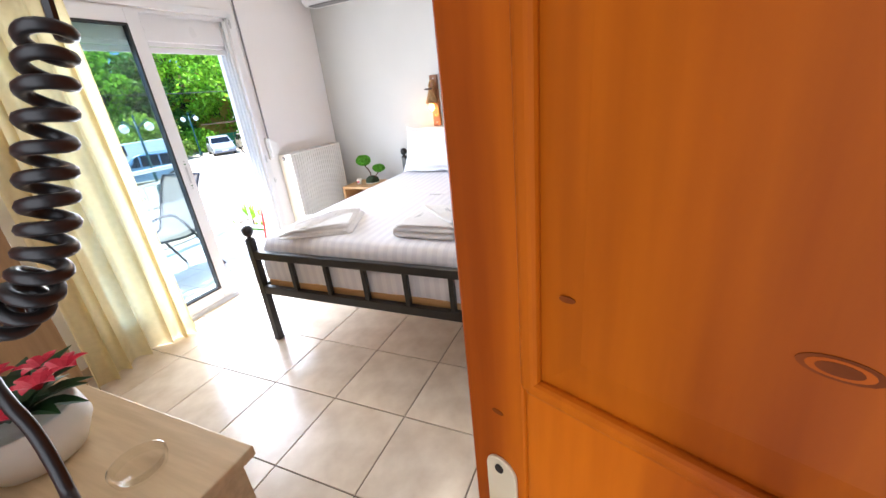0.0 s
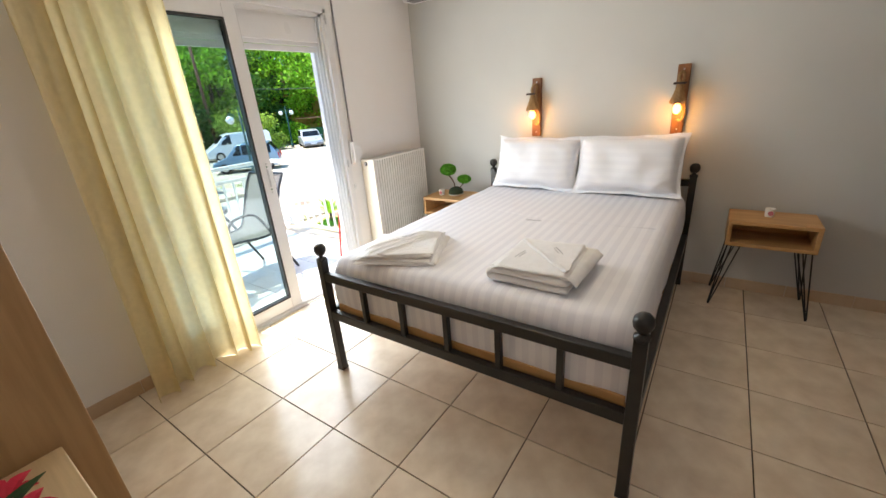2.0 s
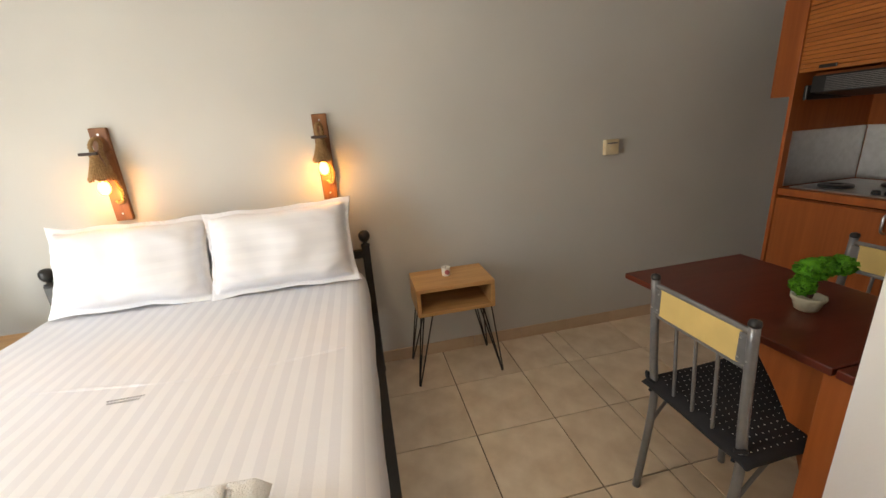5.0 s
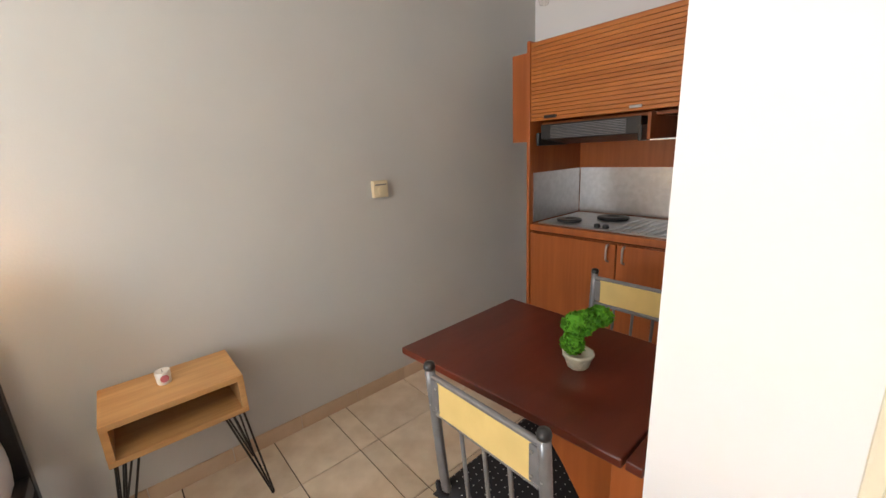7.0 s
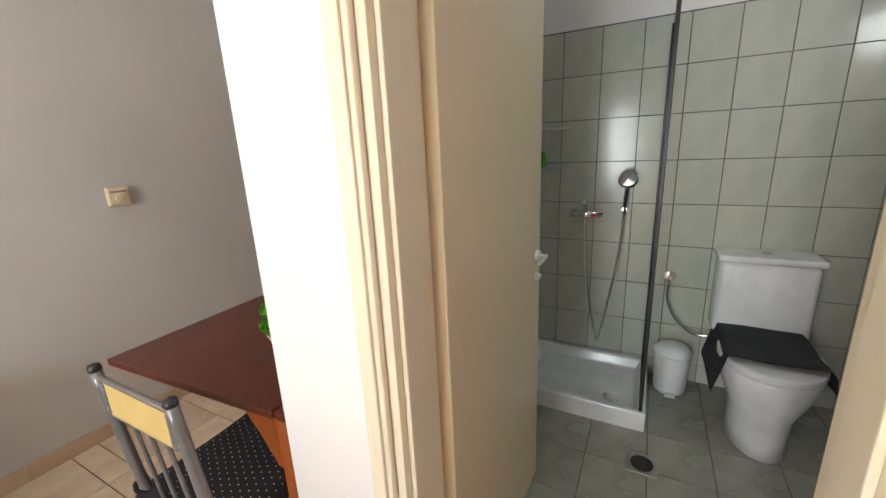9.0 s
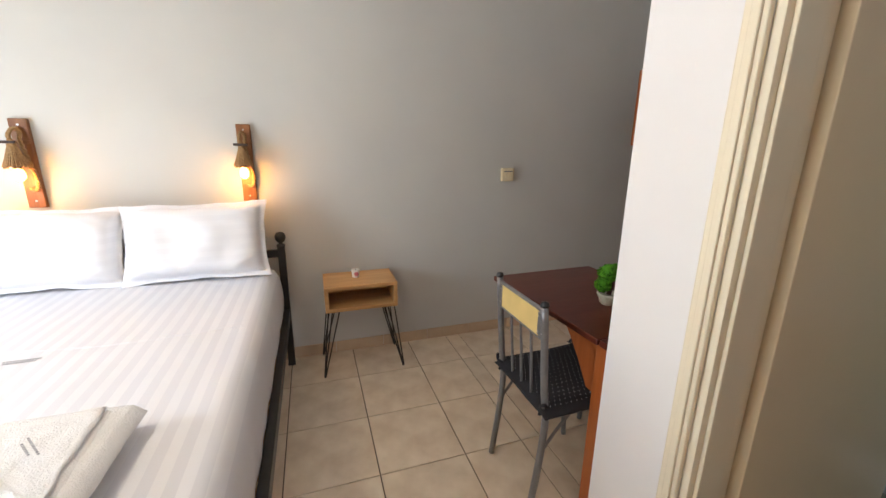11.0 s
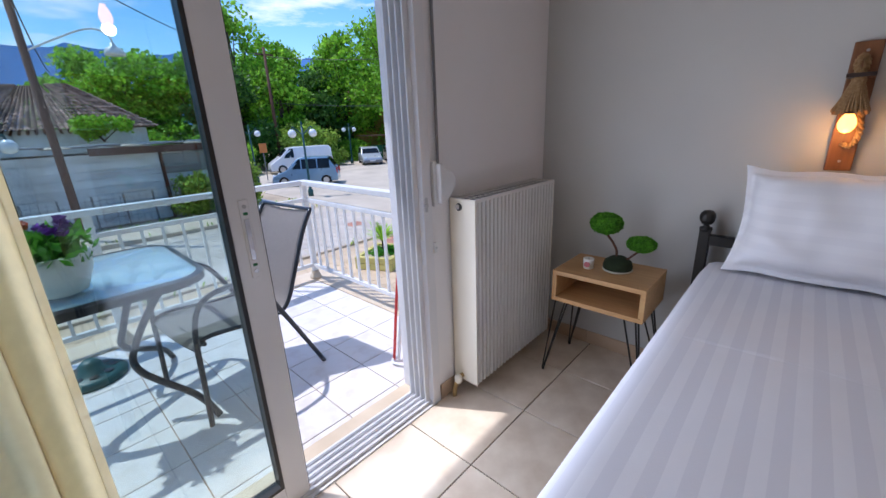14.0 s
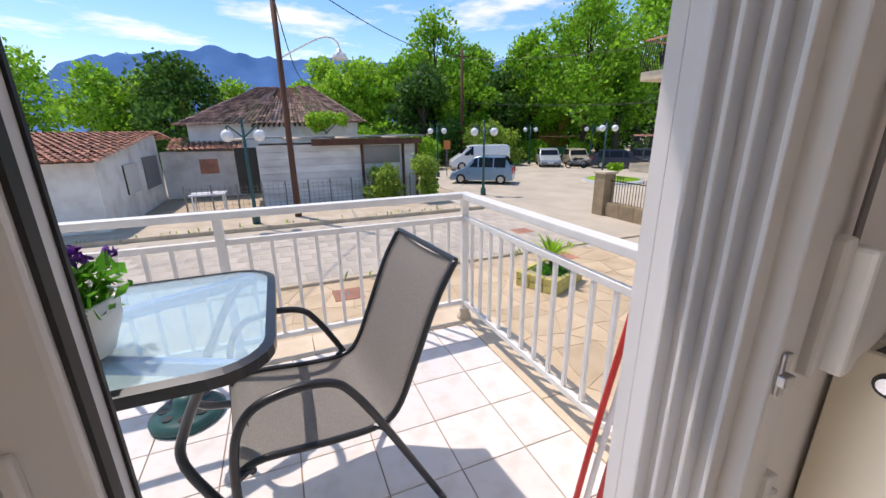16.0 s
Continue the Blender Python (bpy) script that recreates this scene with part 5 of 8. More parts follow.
part("splash_panel", box((KX1 - 0.022, KYA + 0.03, 0.93), (KX1 - 0.0165, KYB - 0.03, 1.235)), M_STEEL, ku, "brushed steel splashback")
part("splash_panel", box((KX + 0.03, KYB - 0.026, 0.93), (KX1 - 0.022, KYB - 0.0205, 1.235)), M_STEEL, ku, "brushed steel splashback")
part("top", box((KX, KYA + 0.02, KH - 0.035), (KX1, KYB - 0.02, KH - 0.012), 0.002), M_CHERRY, ku)
for k in range(20):
    z = 1.535 + 0.021 * k
    part("shutter_slat", box((KX - 0.002, KYA + 0.021, z), (KX + 0.009, KYB - 0.021, z + 0.0195), 0.003), M_SHUT, ku)
part("shutter_grip", box((KX - 0.010, 2.98, 1.545), (KX - 0.001, 3.06, 1.562), 0.003), M_BPLAST, ku, "black plastic grip")
part("shutter_lock", box((KX - 0.006, 2.52, 1.548), (KX - 0.001, 2.58, 1.562), 0.002), M_STEEL, ku)
part("shelf", box((KX + 0.12, KYA + 0.02, 1.515), (KX1 - 0.02, KYB - 0.02, 1.53)), M_CHERRY, ku)
part("divider", box((KX + 0.06, 2.50, 1.40), (KX1 - 0.02, 2.515, 1.53)), M_CHERRY, ku)
part("rack_shelf", box((KX + 0.06, KYA + 0.02, 1.395), (KX1 - 0.03, 2.50, 1.402)), M_STEEL, ku)
part("wing_panel", box((KX + 0.005, KYB + 0.002, 1.42), (KX + 0.024, KYB + 0.118, 1.915), 0.002), M_CHERRY, ku, "narrow orange cherry filler panel")
wt = thing("worktop", (2.27, 2.55, 0.9), "cherry edged worktop of the kitchen unit", "worktop")
part("slab", box((KX - 0.008, KYA + 0.021, 0.885), (KX1 - 0.023, KYB - 0.0275, 0.925), 0.003), M_CHERRY, wt)
hob = thing("electric_hob", (2.25, 2.95, 0.925), "stainless steel hob with two black hotplates", "hob")
part("plate", box((KX + 0.03, 2.66, 0.925), (KX + 0.50, 3.12, 0.935), 0.004), M_STEEL, hob)
for y, x, r in ((2.98, KX + 0.16, 0.072), (2.80, KX + 0.36, 0.09)):
    part("hotplate", lathe([(r, 0), (r + 0.004, 0.004), (r, 0.014), (r * 0.4, 0.015), (r * 0.36, 0.012), (0.001, 0.012)], (x, y, 0.935), 28), M_BPLAST, hob, "black cast iron hotplate", smooth=True)
for y in (2.70, 2.75):
    part("knob", lathe([(0.018, 0), (0.018, 0.012), (0.014, 0.02), (0.001, 0.021)], (KX + 0.07, y, 0.935), 16), M_BPLAST, hob)
sink = thing("sink", (2.25, 2.3, 0.925), "stainless steel sink with ribbed drainer", "sink")
part("drainer", box((KX + 0.03, 2.22, 0.925), (KX + 0.50, 2.655, 0.932), 0.003), M_STEEL, sink)
for k in range(9):
    part("rib", box((KX + 0.07, 2.27 + 0.042 * k, 0.932), (KX + 0.44, 2.282 + 0.042 * k, 0.938), 0.002), M_STEEL, sink)
bm = bmesh.new()
add_box(bm, (KX + 0.03, 1.97, 0.925), (KX + 0.50, 1.99, 0.932)), add_box(bm, (KX + 0.03, 1.99, 0.925), (KX + 0.06, 2.22, 0.932)), add_box(bm, (KX + 0.44, 1.99, 0.925), (KX + 0.50, 2.22, 0.932))
part("rim", bm, M_STEEL, sink)
hood = thing("extractor_hood", (2.2, 2.82, 1.42), "black slimline extractor hood under the shutter", "hood")
part("body", prism([(KX + 0.02, 1.43), (KX + 0.30, 1.40), (KX + 0.50, 1.40), (KX + 0.50, 1.513), (KX + 0.02, 1.513)], 2.53, 3.10, 1, 0.004), M_BPLAST, hood)
for k in range(9):
    part("grille_bar", box((KX + 0.012, 2.60, 1.436 + 0.008 * k), (KX + 0.021, 3.03, 1.4395 + 0.008 * k)), M_GREYTUBE, hood)
for y in (2.515, 3.10):
    part("end_block", box((KX + 0.0, y, 1.395), (KX + 0.32, y + 0.018, 1.47), 0.006), M_BPLAST, hood)
so = thing("wall_socket", (KX1 - 0.02, 2.42, 1.32), "ivory plastic socket on the kitchen back panel", "socket")
part("plate", box((KX1 - 0.03, 2.375, 1.26), (KX1 - 0.0165, 2.465, 1.35), 0.004), M_IVORY, so)
mug = thing("mug", (2.15, 2.36, 1.402), "white mug upside down on the steel rack", "mug")
part("cup", lathe([(0.038, 0), (0.038, 0.07), (0.034, 0.075), (0.001, 0.075)], (2.15, 2.36, 1.402), 20), M_WCER, mug, smooth=True)
part("handle", tube([(2.15 - 0.036, 2.36, 1.417), (2.15 - 0.062, 2.36, 1.43), (2.15 - 0.062, 2.36, 1.45), (2.15 - 0.036, 2.36, 1.465)], 0.005, 8, 5), M_WCER, mug)

# ---- bathroom ----
dr2 = thing("door_2", (BX0, KY1, 0), "cream painted bathroom door standing open", "door", kind="structure")
bm = bmesh.new()
for y0, y1 in ((KY1 - 0.002, KY1 + 0.052), (KY0 - 0.052, KY0 + 0.002)):
    add_box(bm, (X1 - 0.018, y0, 0), (X1 - 0.0005, y1, 2.07), 0.005)
    add_box(bm, (X1 - 0.026, y0 + 0.012, 0), (X1 - 0.016, y1 - 0.02, 2.06), 0.004)
add_box(bm, (X1 - 0.018, KY0 - 0.052, 2.02), (X1 - 0.0005, KY1 + 0.052, 2.072), 0.005)
part("casing", bm, M_CASE, dr2, "cream moulded door casing")
bm = bmesh.new()
for y0, y1 in ((KY1 - 0.022, KY1), (KY0, KY0 + 0.022)):
    add_box(bm, (X1 - 0.0, y0, 0), (BX0, y1, 2.02), 0.002)
    add_box(bm, (X1 + 0.02, y0 - (0.012 if y0 > 1.2 else -0.022), 0), (X1 + 0.105, (y1 - 0.022) if y0 > 1.2 else y1 + 0.012, 2.0), 0.003)
part("jamb", bm, M_CASE, dr2)
pv = Matrix.Translation((BX0 + 0.005, KY1 - 0.012, 0)) @ Matrix.Rotation(radians(-2.3), 4, 'Z')
b = box((0.0, -0.04, 0.008), (0.69, 0.0, 2.0), 0.003)
bmesh.ops.transform(b, matrix=pv, verts=b.verts)
lf2 = part("door_leaf", b, M_BDOOR, dr2, "glossy cream door leaf")
for z in (0.985,):
    for s in (-1, 1):
        y = -0.04 if s < 0 else 0.0
        b = cyl((0.645, y, z), (0.645, y + s * 0.012, z), 0.018, n=18)
        add_tube(b, smooth_path([(0.645, y, z), (0.645, y + s * 0.032, z), (0.635, y + s * 0.038, z), (0.555, y + s * 0.038, z - 0.003)], 6), 0.006, 10)
        add_cyl(b, (0.645, y, z - 0.085), (0.645, y + s * 0.007, z - 0.07), 0.014, n=18)
        bmesh.ops.transform(b, matrix=pv, verts=b.verts)
        part("handle", b, M_WPLAST, lf2, "white lever handle with rose")
for z in (0.3, 1.05, 1.8):
    b = cyl((0, 0.003, z - 0.04), (0, 0.003, z + 0.04), 0.007, n=10)
    bmesh.ops.transform(b, matrix=pv, verts=b.verts)
    part("hinge", b, M_STEEL, lf2)

bf = structure("bathroom_floor", box((BX0 - 0.15, Y0, -0.0055), (XR, BY1, -0.004)), M_WGROUT, "grey ceramic bathroom floor tiles", "floor")
bw = structure("bathroom_wall", (lambda b: (add_box(b, (XR - 0.012, Y0, 0), (XR, BY1, 1.945)), add_box(b, (BX0, BY1 - 0.012, 0), (XR - 0.012, BY1, 1.945)), add_box(b, (BX0, Y0, 0), (XR - 0.012, Y0 + 0.012, 1.945)), b)[-1])(bmesh.new()), M_WGROUT, "grey-green ceramic wall tiles", "wall")
tray = thing("shower_tray", (2.25, 1.45, 0), "low white acrylic shower tray", "shower tray")
SX0, SX1, SY0, SY1 = 1.995, XR - 0.02, 1.115, BY1 - 0.02
bm = bmesh.new()
add_box(bm, (SX0, SY0, 0.0), (SX1, SY1, 0.10))
bm.faces.ensure_lookup_table()
lid = max(bm.faces, key=lambda f: f.calc_center_median().z)
bmesh.ops.inset_region(bm, faces=[lid], thickness=0.05)
bmesh.ops.inset_region(bm, faces=[lid], thickness=0.03, depth=-0.055)
bmesh.ops.bevel(bm, geom=[e for e in bm.edges if e.verts[0].co.z > 0.02 or e.verts[1].co.z > 0.02], offset=0.008, segments=2, affect='EDGES', profile=0.5)
part("basin", bm, M_WCER, tray, smooth=False)
part("waste", lathe([(0.04, 0), (0.042, 0.004), (0.03, 0.006), (0.001, 0.006)], (SX0 + 0.16, SY0 + 0.16, 0.045), 20), M_CHROME, tray)
scr = thing("shower_screen", (2.25, 1.14, 0.1), "clear greenish glass shower screen with black edges", "shower screen")
gp = part("pane", box((SX0 + 0.02, 1.136, 0.10), (SX1 - 0.005, 1.142, 1.93)), M_SHOWER, scr)
gp.visible_shadow = False
part("profile", box((SX0 + 0.012, 1.131, 0.10), (SX0 + 0.024, 1.147, 1.93), 0.002), M_BPLAST, scr)
part("profile", box((SX1 - 0.012, 1.131, 0.10), (SX1, 1.147, 1.90), 0.002), M_BPLAST, scr)
part("profile", box((SX0 + 0.02, 1.131, 0.10), (SX1 - 0.01, 1.147, 0.108), 0.001), M_BPLAST, scr)
mx = thing("shower_mixer", (2.5, 1.490, 0.96), "chrome shower mixer with hose and hand shower", "shower")
W = XR - 0.02
part("body", (lambda b: (add_cyl(b, (W - 0.05, 1.415, 0.965), (W - 0.05, 1.575, 0.965), 0.022, n=16), add_cyl(b, (W, 1.430, 0.965), (W - 0.05, 1.430, 0.965), 0.024, n=16), add_cyl(b, (W, 1.560, 0.965), (W - 0.05, 1.560, 0.965), 0.024, n=16), b)[-1])(bmesh.new()), M_CHROME, mx, smooth=True)
part("lever", tube([(W - 0.06, 1.495, 0.985), (W - 0.085, 1.495, 1.02), (W - 0.14, 1.495, 1.045)], 0.010, 10, 5), M_CHROME, mx)
part("mark", box((W - 0.074, 1.425, 0.955), (W - 0.070, 1.465, 0.972)), M_RED, mx, "red temperature mark")
part("hose", tube([(W - 0.05, 1.495, 0.945), (W - 0.055, 1.490, 0.7), (W - 0.06, 1.450, 0.42), (W - 0.06, 1.405, 0.20), (W - 0.06, 1.385, 0.24), (W - 0.055, 1.350, 0.45), (W - 0.05, 1.310, 0.75), (W - 0.06, 1.295, 0.98)], 0.0075, 8, 10), M_CHROME, mx, smooth=True)
part("holder", cyl((W, 1.295, 1.0), (W - 0.07, 1.295, 1.0), 0.014, n=12), M_CHROME, mx)
hs_ = part("hand_shower", tube([(W - 0.06, 1.295, 0.97), (W - 0.07, 1.290, 1.07), (W - 0.08, 1.285, 1.13)], 0.011, 10, 5), M_CHROME, mx)
bmh = lathe([(0.001, -0.012), (0.047, -0.01), (0.05, 0.0), (0.04, 0.012), (0.001, 0.016)], (0, 0, 0), 24)
bmesh.ops.transform(bmh, matrix=pose(W - 0.10, 1.285, 1.165, 0, -70, 0), verts=bmh.verts)
part("spray_face", bmh, M_CHROME, hs_)
shelf = thing("corner_shelf", (2.45, 1.7, 1.25), "wire corner shelf with shampoo bottles", "shelf")
for z in (1.22, 1.44):
    part("wire_tray", prism([(W, BY1 - 0.014), (W - 0.17, BY1 - 0.014), (W - 0.06, BY1 - 0.09), (W, BY1 - 0.19)], z, z + 0.012, 2), M_STEEL, shelf)
for k, (dx, dy) in enumerate(((0.05, 0.05), (0.11, 0.045))):
    bt = thing("bottle", (W - dx, BY1 - dy, 1.232), "small green shampoo bottle", "bottle", "bottles on the shelf")
    part("body", lathe([(0.02, 0), (0.022, 0.004), (0.022, 0.06), (0.012, 0.072), (0.012, 0.085), (0.001, 0.086)], (W - dx, BY1 - dy, 1.232), 16), M_GREENF if k else M_MOSS, bt, smooth=True)
toi = thing("toilet", (2.3, 0.66, 0), "white ceramic close-coupled toilet", "toilet")
part("cistern", box((XR - 0.20, 0.47, 0.40), (XR - 0.02, 0.85, 0.78), 0.03, 4), M_WCER, toi, smooth=True)
part("cistern_lid", box((XR - 0.21, 0.46, 0.78), (XR - 0.018, 0.86, 0.81), 0.01, 3), M_WCER, toi)
part("flush_button", cyl((XR - 0.11, 0.66, 0.81), (XR - 0.11, 0.66, 0.818), 0.02, n=18), M_CHROME, toi)
def oval(cx, cy, a, b_, n=28):
    return [(cx + a * math.cos(2 * math.pi * k / n), cy + b_ * math.sin(2 * math.pi * k / n)) for k in range(n)]
bm = bmesh.new()
secs = [(0.0, 2.20, 0.20, 0.115), (0.06, 2.20, 0.19, 0.11), (0.18, 2.19, 0.19, 0.12), (0.30, 2.17, 0.215, 0.165), (0.385, 2.165, 0.225, 0.185), (0.40, 2.165, 0.222, 0.182)]
rings = [[bm.verts.new((x, y, z)) for x, y in oval(cx, 0.66, a, w)] for z, cx, a, w in secs]
for a, b2 in zip(rings, rings[1:]):
    for k in range(28):
        bm.faces.new((a[k], a[(k + 1) % 28], b2[(k + 1) % 28], b2[k]))
bm.faces.new(rings[-1]), bm.faces.new(rings[0][::-1])
part("bowl", bm, M_WCER, toi, smooth=True)
part("seat_lid", prism(oval(2.165, 0.66, 0.228, 0.19), 0.401, 0.435, 2, 0.008), M_WCER, toi)
tw = thing("bath_mat", (2.2, 0.72, 0.44), "charcoal grey terry mat thrown over the toilet lid", "bath mat")
bm = bmesh.new()
g = []
for j in range(21):
    row = []
    for i in range(21):
        u, v = i / 20 - 0.5, j / 20 - 0.5
        x, y = 2.22 + u * 0.40, 0.68 + v * 0.50
        d = max(0, abs(y - 0.66) - 0.17)
        z = 0.462 - d * 1.9 + 0.012 * noise.noise(Vector((x * 9, y * 9, 1)))
        row.append(bm.verts.new((x, y - math.copysign(d * 0.55, y - 0.66), z)))
    g.append(row)
for a, b2 in zip(g, g[1:]):
    for i in range(20):
        bm.faces.new((a[i], a[i + 1], b2[i + 1], b2[i]))
bmesh.ops.solidify(bm, geom=list(bm.faces), thickness=-0.012)
part("cloth", bm, M_GREYTOWEL, tw, smooth=True)
bin_ = thing("pedal_bin", (2.42, 1.0, 0), "small white plastic pedal bin with liner", "bin")
part("bucket", lathe([(0.075, 0.0), (0.08, 0.01), (0.088, 0.22), (0.084, 0.225)], (2.44, 1.0, 0), 24), M_WPLAST, bin_, smooth=True)
part("lid", lathe([(0.092, 0.222), (0.093, 0.235), (0.07, 0.262), (0.001, 0.272)], (2.44, 1.0, 0), 24), M_WPLAST, bin_, smooth=True)
part("pedal", box((2.325, 0.975, 0.006), (2.37, 1.025, 0.018), 0.004), M_WPLAST, bin_)
spy = thing("bidet_spray", (W, 1.047, 0.62), "chrome wall elbow with flexible hose", "spray")
part("elbow", (lambda b: (add_cyl(b, (W, 1.047, 0.63), (W - 0.012, 1.047, 0.63), 0.03, n=18), add_cyl(b, (W - 0.01, 1.047, 0.63), (W - 0.05, 1.047, 0.63), 0.014, n=14), b)[-1])(bmesh.new()), M_CHROME, spy)
part("hose", tube([(W - 0.045, 1.047, 0.625), (W - 0.05, 1.047, 0.50), (W - 0.05, 0.99, 0.38), (W - 0.05, 0.90, 0.32), (W - 0.06, 0.80, 0.35), (W - 0.06, 0.78, 0.42)], 0.007, 8, 8), M_CHROME, spy, smooth=True)
drn = thing("floor_drain", (1.78, 1.12, 0), "square steel floor drain with round grate", "drain")
part("frame", box((1.72, 1.06, -0.003), (1.84, 1.18, 0.003), 0.001), M_STEEL, drn)
part("grate", lathe([(0.045, 0), (0.045, 0.005), (0.036, 0.006), (0.034, 0.0035), (0.001, 0.0035)], (1.78, 1.12, 0.001), 24), M_BPLAST, drn)

# ---- entrance door, standing open ----
ED = (-0.088, 0.37)
HG = (0.655, 0.065)
dl = math.hypot(HG[0] - ED[0], HG[1] - ED[1])
door = thing("door_1", (HG[0], HG[1], 0), "varnished orange pine panel door standing open", "door", kind="structure")
dm = Matrix.Translation((ED[0], ED[1], 0)) @ Matrix.Rotation(math.atan2(HG[1] - ED[1], HG[0] - ED[0]), 4, 'Z')
def dpart(name, b, material, parent, label=""):
    bmesh.ops.transform(b, matrix=dm, verts=b.verts)
    return part(name, b, material, parent, label)
ST = 0.070
T0, T1 = -0.02, 0.02
leaf1 = dpart("leaf", box((0.02, -0.009, 0.12), (dl - 0.02, 0.009, 1.98)), M_PINE, door)
for x0, x1 in ((0, ST), (dl - ST, dl)):
    dpart("stile", box((x0, T0, 0.008), (x1, T1, 2.03), 0.003), M_PINE, leaf1)
for z0, z1 in ((0.008, 0.22), (0.95, 1.13), (1.92, 2.03)):
    dpart("rail", box((ST, T0 + 0.0015, z0), (dl - ST, T1 - 0.0015, z1), 0.003), M_PINE, leaf1)
for z0, z1 in ((0.22, 0.95), (1.13, 1.92)):
    for s in (-1, 1):
        b = bmesh.new()
        y0, y1 = sorted((s * 0.009, s * 0.0225))
        for q in ((ST - 0.004, y0, z0, ST + 0.014, y1, z1), (dl - ST - 0.014, y0, z0, dl - ST + 0.004, y1, z1), (ST, y0, z0 - 0.003, dl - ST, y1, z0 + 0.014), (ST, y0, z1 - 0.014, dl - ST, y1, z1 + 0.003)):
            add_box(b, q[:3], q[3:], 0.006, 3)
        dpart("moulding", b, M_PINE, leaf1)
    for s in (-1, 1):
        # raised field with broad sloping margins
        b = bmesh.new()
        lo = [b.verts.new(q) for q in ((ST + 0.012, s * 0.0125, z0 + 0.012), (dl - ST - 0.012, s * 0.0125, z0 + 0.012), (dl - ST - 0.012, s * 0.0125, z1 - 0.012), (ST + 0.012, s * 0.0125, z1 - 0.012))]
        hi = [b.verts.new(q) for q in ((ST + 0.050, s * 0.0185, z0 + 0.050), (dl - ST - 0.050, s * 0.0185, z0 + 0.050), (dl - ST - 0.050, s * 0.0185, z1 - 0.050), (ST + 0.050, s * 0.0185, z1 - 0.050))]
        base = [b.verts.new((v.co.x, s * 0.008, v.co.z)) for v in lo]
        for p_, q_ in ((base, lo), (lo, hi)):
            for k in range(4):
                b.faces.new((p_[k], p_[(k + 1) % 4], q_[(k + 1) % 4], q_[k]))
        b.faces.new(hi)
        b.faces.new(base[::-1])
        bmesh.ops.recalc_face_normals(b, faces=b.faces)
        dpart("raised_panel", b, M_PINE, leaf1)
for x, z, r, tilt in ((0.108, 1.232, 0.0042, 0.3), (0.039, 1.085, 0.0045, 0.1), (0.245, 1.242, 0.0105, 0.0), (0.40, 1.56, 0.014, 0.1)):
    d_ = -0.0203 if x < ST else (-0.0178 if x < 0.12 else -0.0187)
    for k, (f_, mt) in enumerate(((1.0, M_PINED), (0.78, M_PINE), (0.55, M_PINED))):
        if k and r < 0.006:
            continue
        b = prism([(x + f_ * r * (1.5 * math.cos(a * math.pi / 9) - tilt * math.sin(a * math.pi / 9)), z + f_ * r * 0.6 * (math.sin(a * math.pi / 9) + tilt * math.cos(a * math.pi / 9))) for a in range(18)], d_ - 0.0004 - 0.0003 * k, d_ + 0.0004, 1)
        dpart("knot", b, mt, leaf1, "dark pine knot")
b = prism([(u, w) for u, w in rounded(0.022, 0.82, 0.060, 1.025, 0.018)], T0 - 0.004, T0, 1, 0.0015)
pl = dpart("lock_plate", b, M_IVORY, leaf1, "worn brass lock plate")
dpart("screw", cyl((0.04, T0 - 0.006, 1.012), (0.04, T0 - 0.003, 1.012), 0.005, n=10), M_BPLAST, pl)
dpart("lever", tube([(0.04, T0, 0.93), (0.04, T0 - 0.045, 0.93), (0.055, T0 - 0.05, 0.93), (0.15, T0 - 0.05, 0.928)], 0.009, 10, 6), M_STEEL, pl)
bm = bmesh.new()
for x0, x1 in ((DX0 - 0.07, DX0), (DX1, DX1 + 0.034)):
    add_box(bm, (x0, Y0 + 0.0005, 0), (x1, Y0 + 0.02, DZ + 0.07), 0.004)
add_box(bm, (DX0 - 0.07, Y0 + 0.001, DZ), (DX1 + 0.034, Y0 + 0.021, DZ + 0.07), 0.004)
for x0, x1 in ((DX0, DX0 + 0.025), (DX1 - 0.012, DX1)):
    add_box(bm, (x0, Y0 - 0.152, 0), (x1, Y0 + 0.0, DZ), 0.002)
part("casing", bm, M_PINE, door, "orange pine door casing")

# intercom with coiled cord
ic = thing("intercom", (-0.36, Y0, 1.45), "wall intercom with black coiled cord", "intercom")
part("base", box((-0.42, Y0, 1.38), (-0.31, Y0 + 0.03, 1.60), 0.008), M_WPLAST, ic)
part("handset", box((-0.40, Y0 + 0.03, 1.37), (-0.345, Y0 + 0.07, 1.61), 0.014, 3), M_WPLAST, ic)
cl = smooth_path([(-0.090, 0.119, 1.402), (-0.088, 0.113, 1.388), (-0.089, 0.107, 1.372), (-0.089, 0.102, 1.358), (-0.092, 0.096, 1.346), (-0.100, 0.091, 1.339), (-0.118, 0.087, 1.338)], 48)
pts = []
for k, p in enumerate(cl):
    d = (cl[min(k + 1, len(cl) - 1)] - cl[max(k - 1, 0)]).normalized()
    s = Vector((0.7, 0.7, 0)).cross(d).normalized()
    u = d.cross(s)
    a = k * 2 * math.pi / 19
    pts.append(p + 0.0043 * (s * math.cos(a) + u * math.sin(a)))
part("coiled_cord", add_tube(bmesh.new(), pts, 0.00165, 8), M_BPLAST, ic, "black coiled cord", smooth=True)
part("cord_tail", tube([pts[-1], (-0.20, 0.085, 1.345), (-0.30, 0.075, 1.36), (-0.365, 0.07, 1.38)], 0.0013, 6), M_BPLAST, ic)
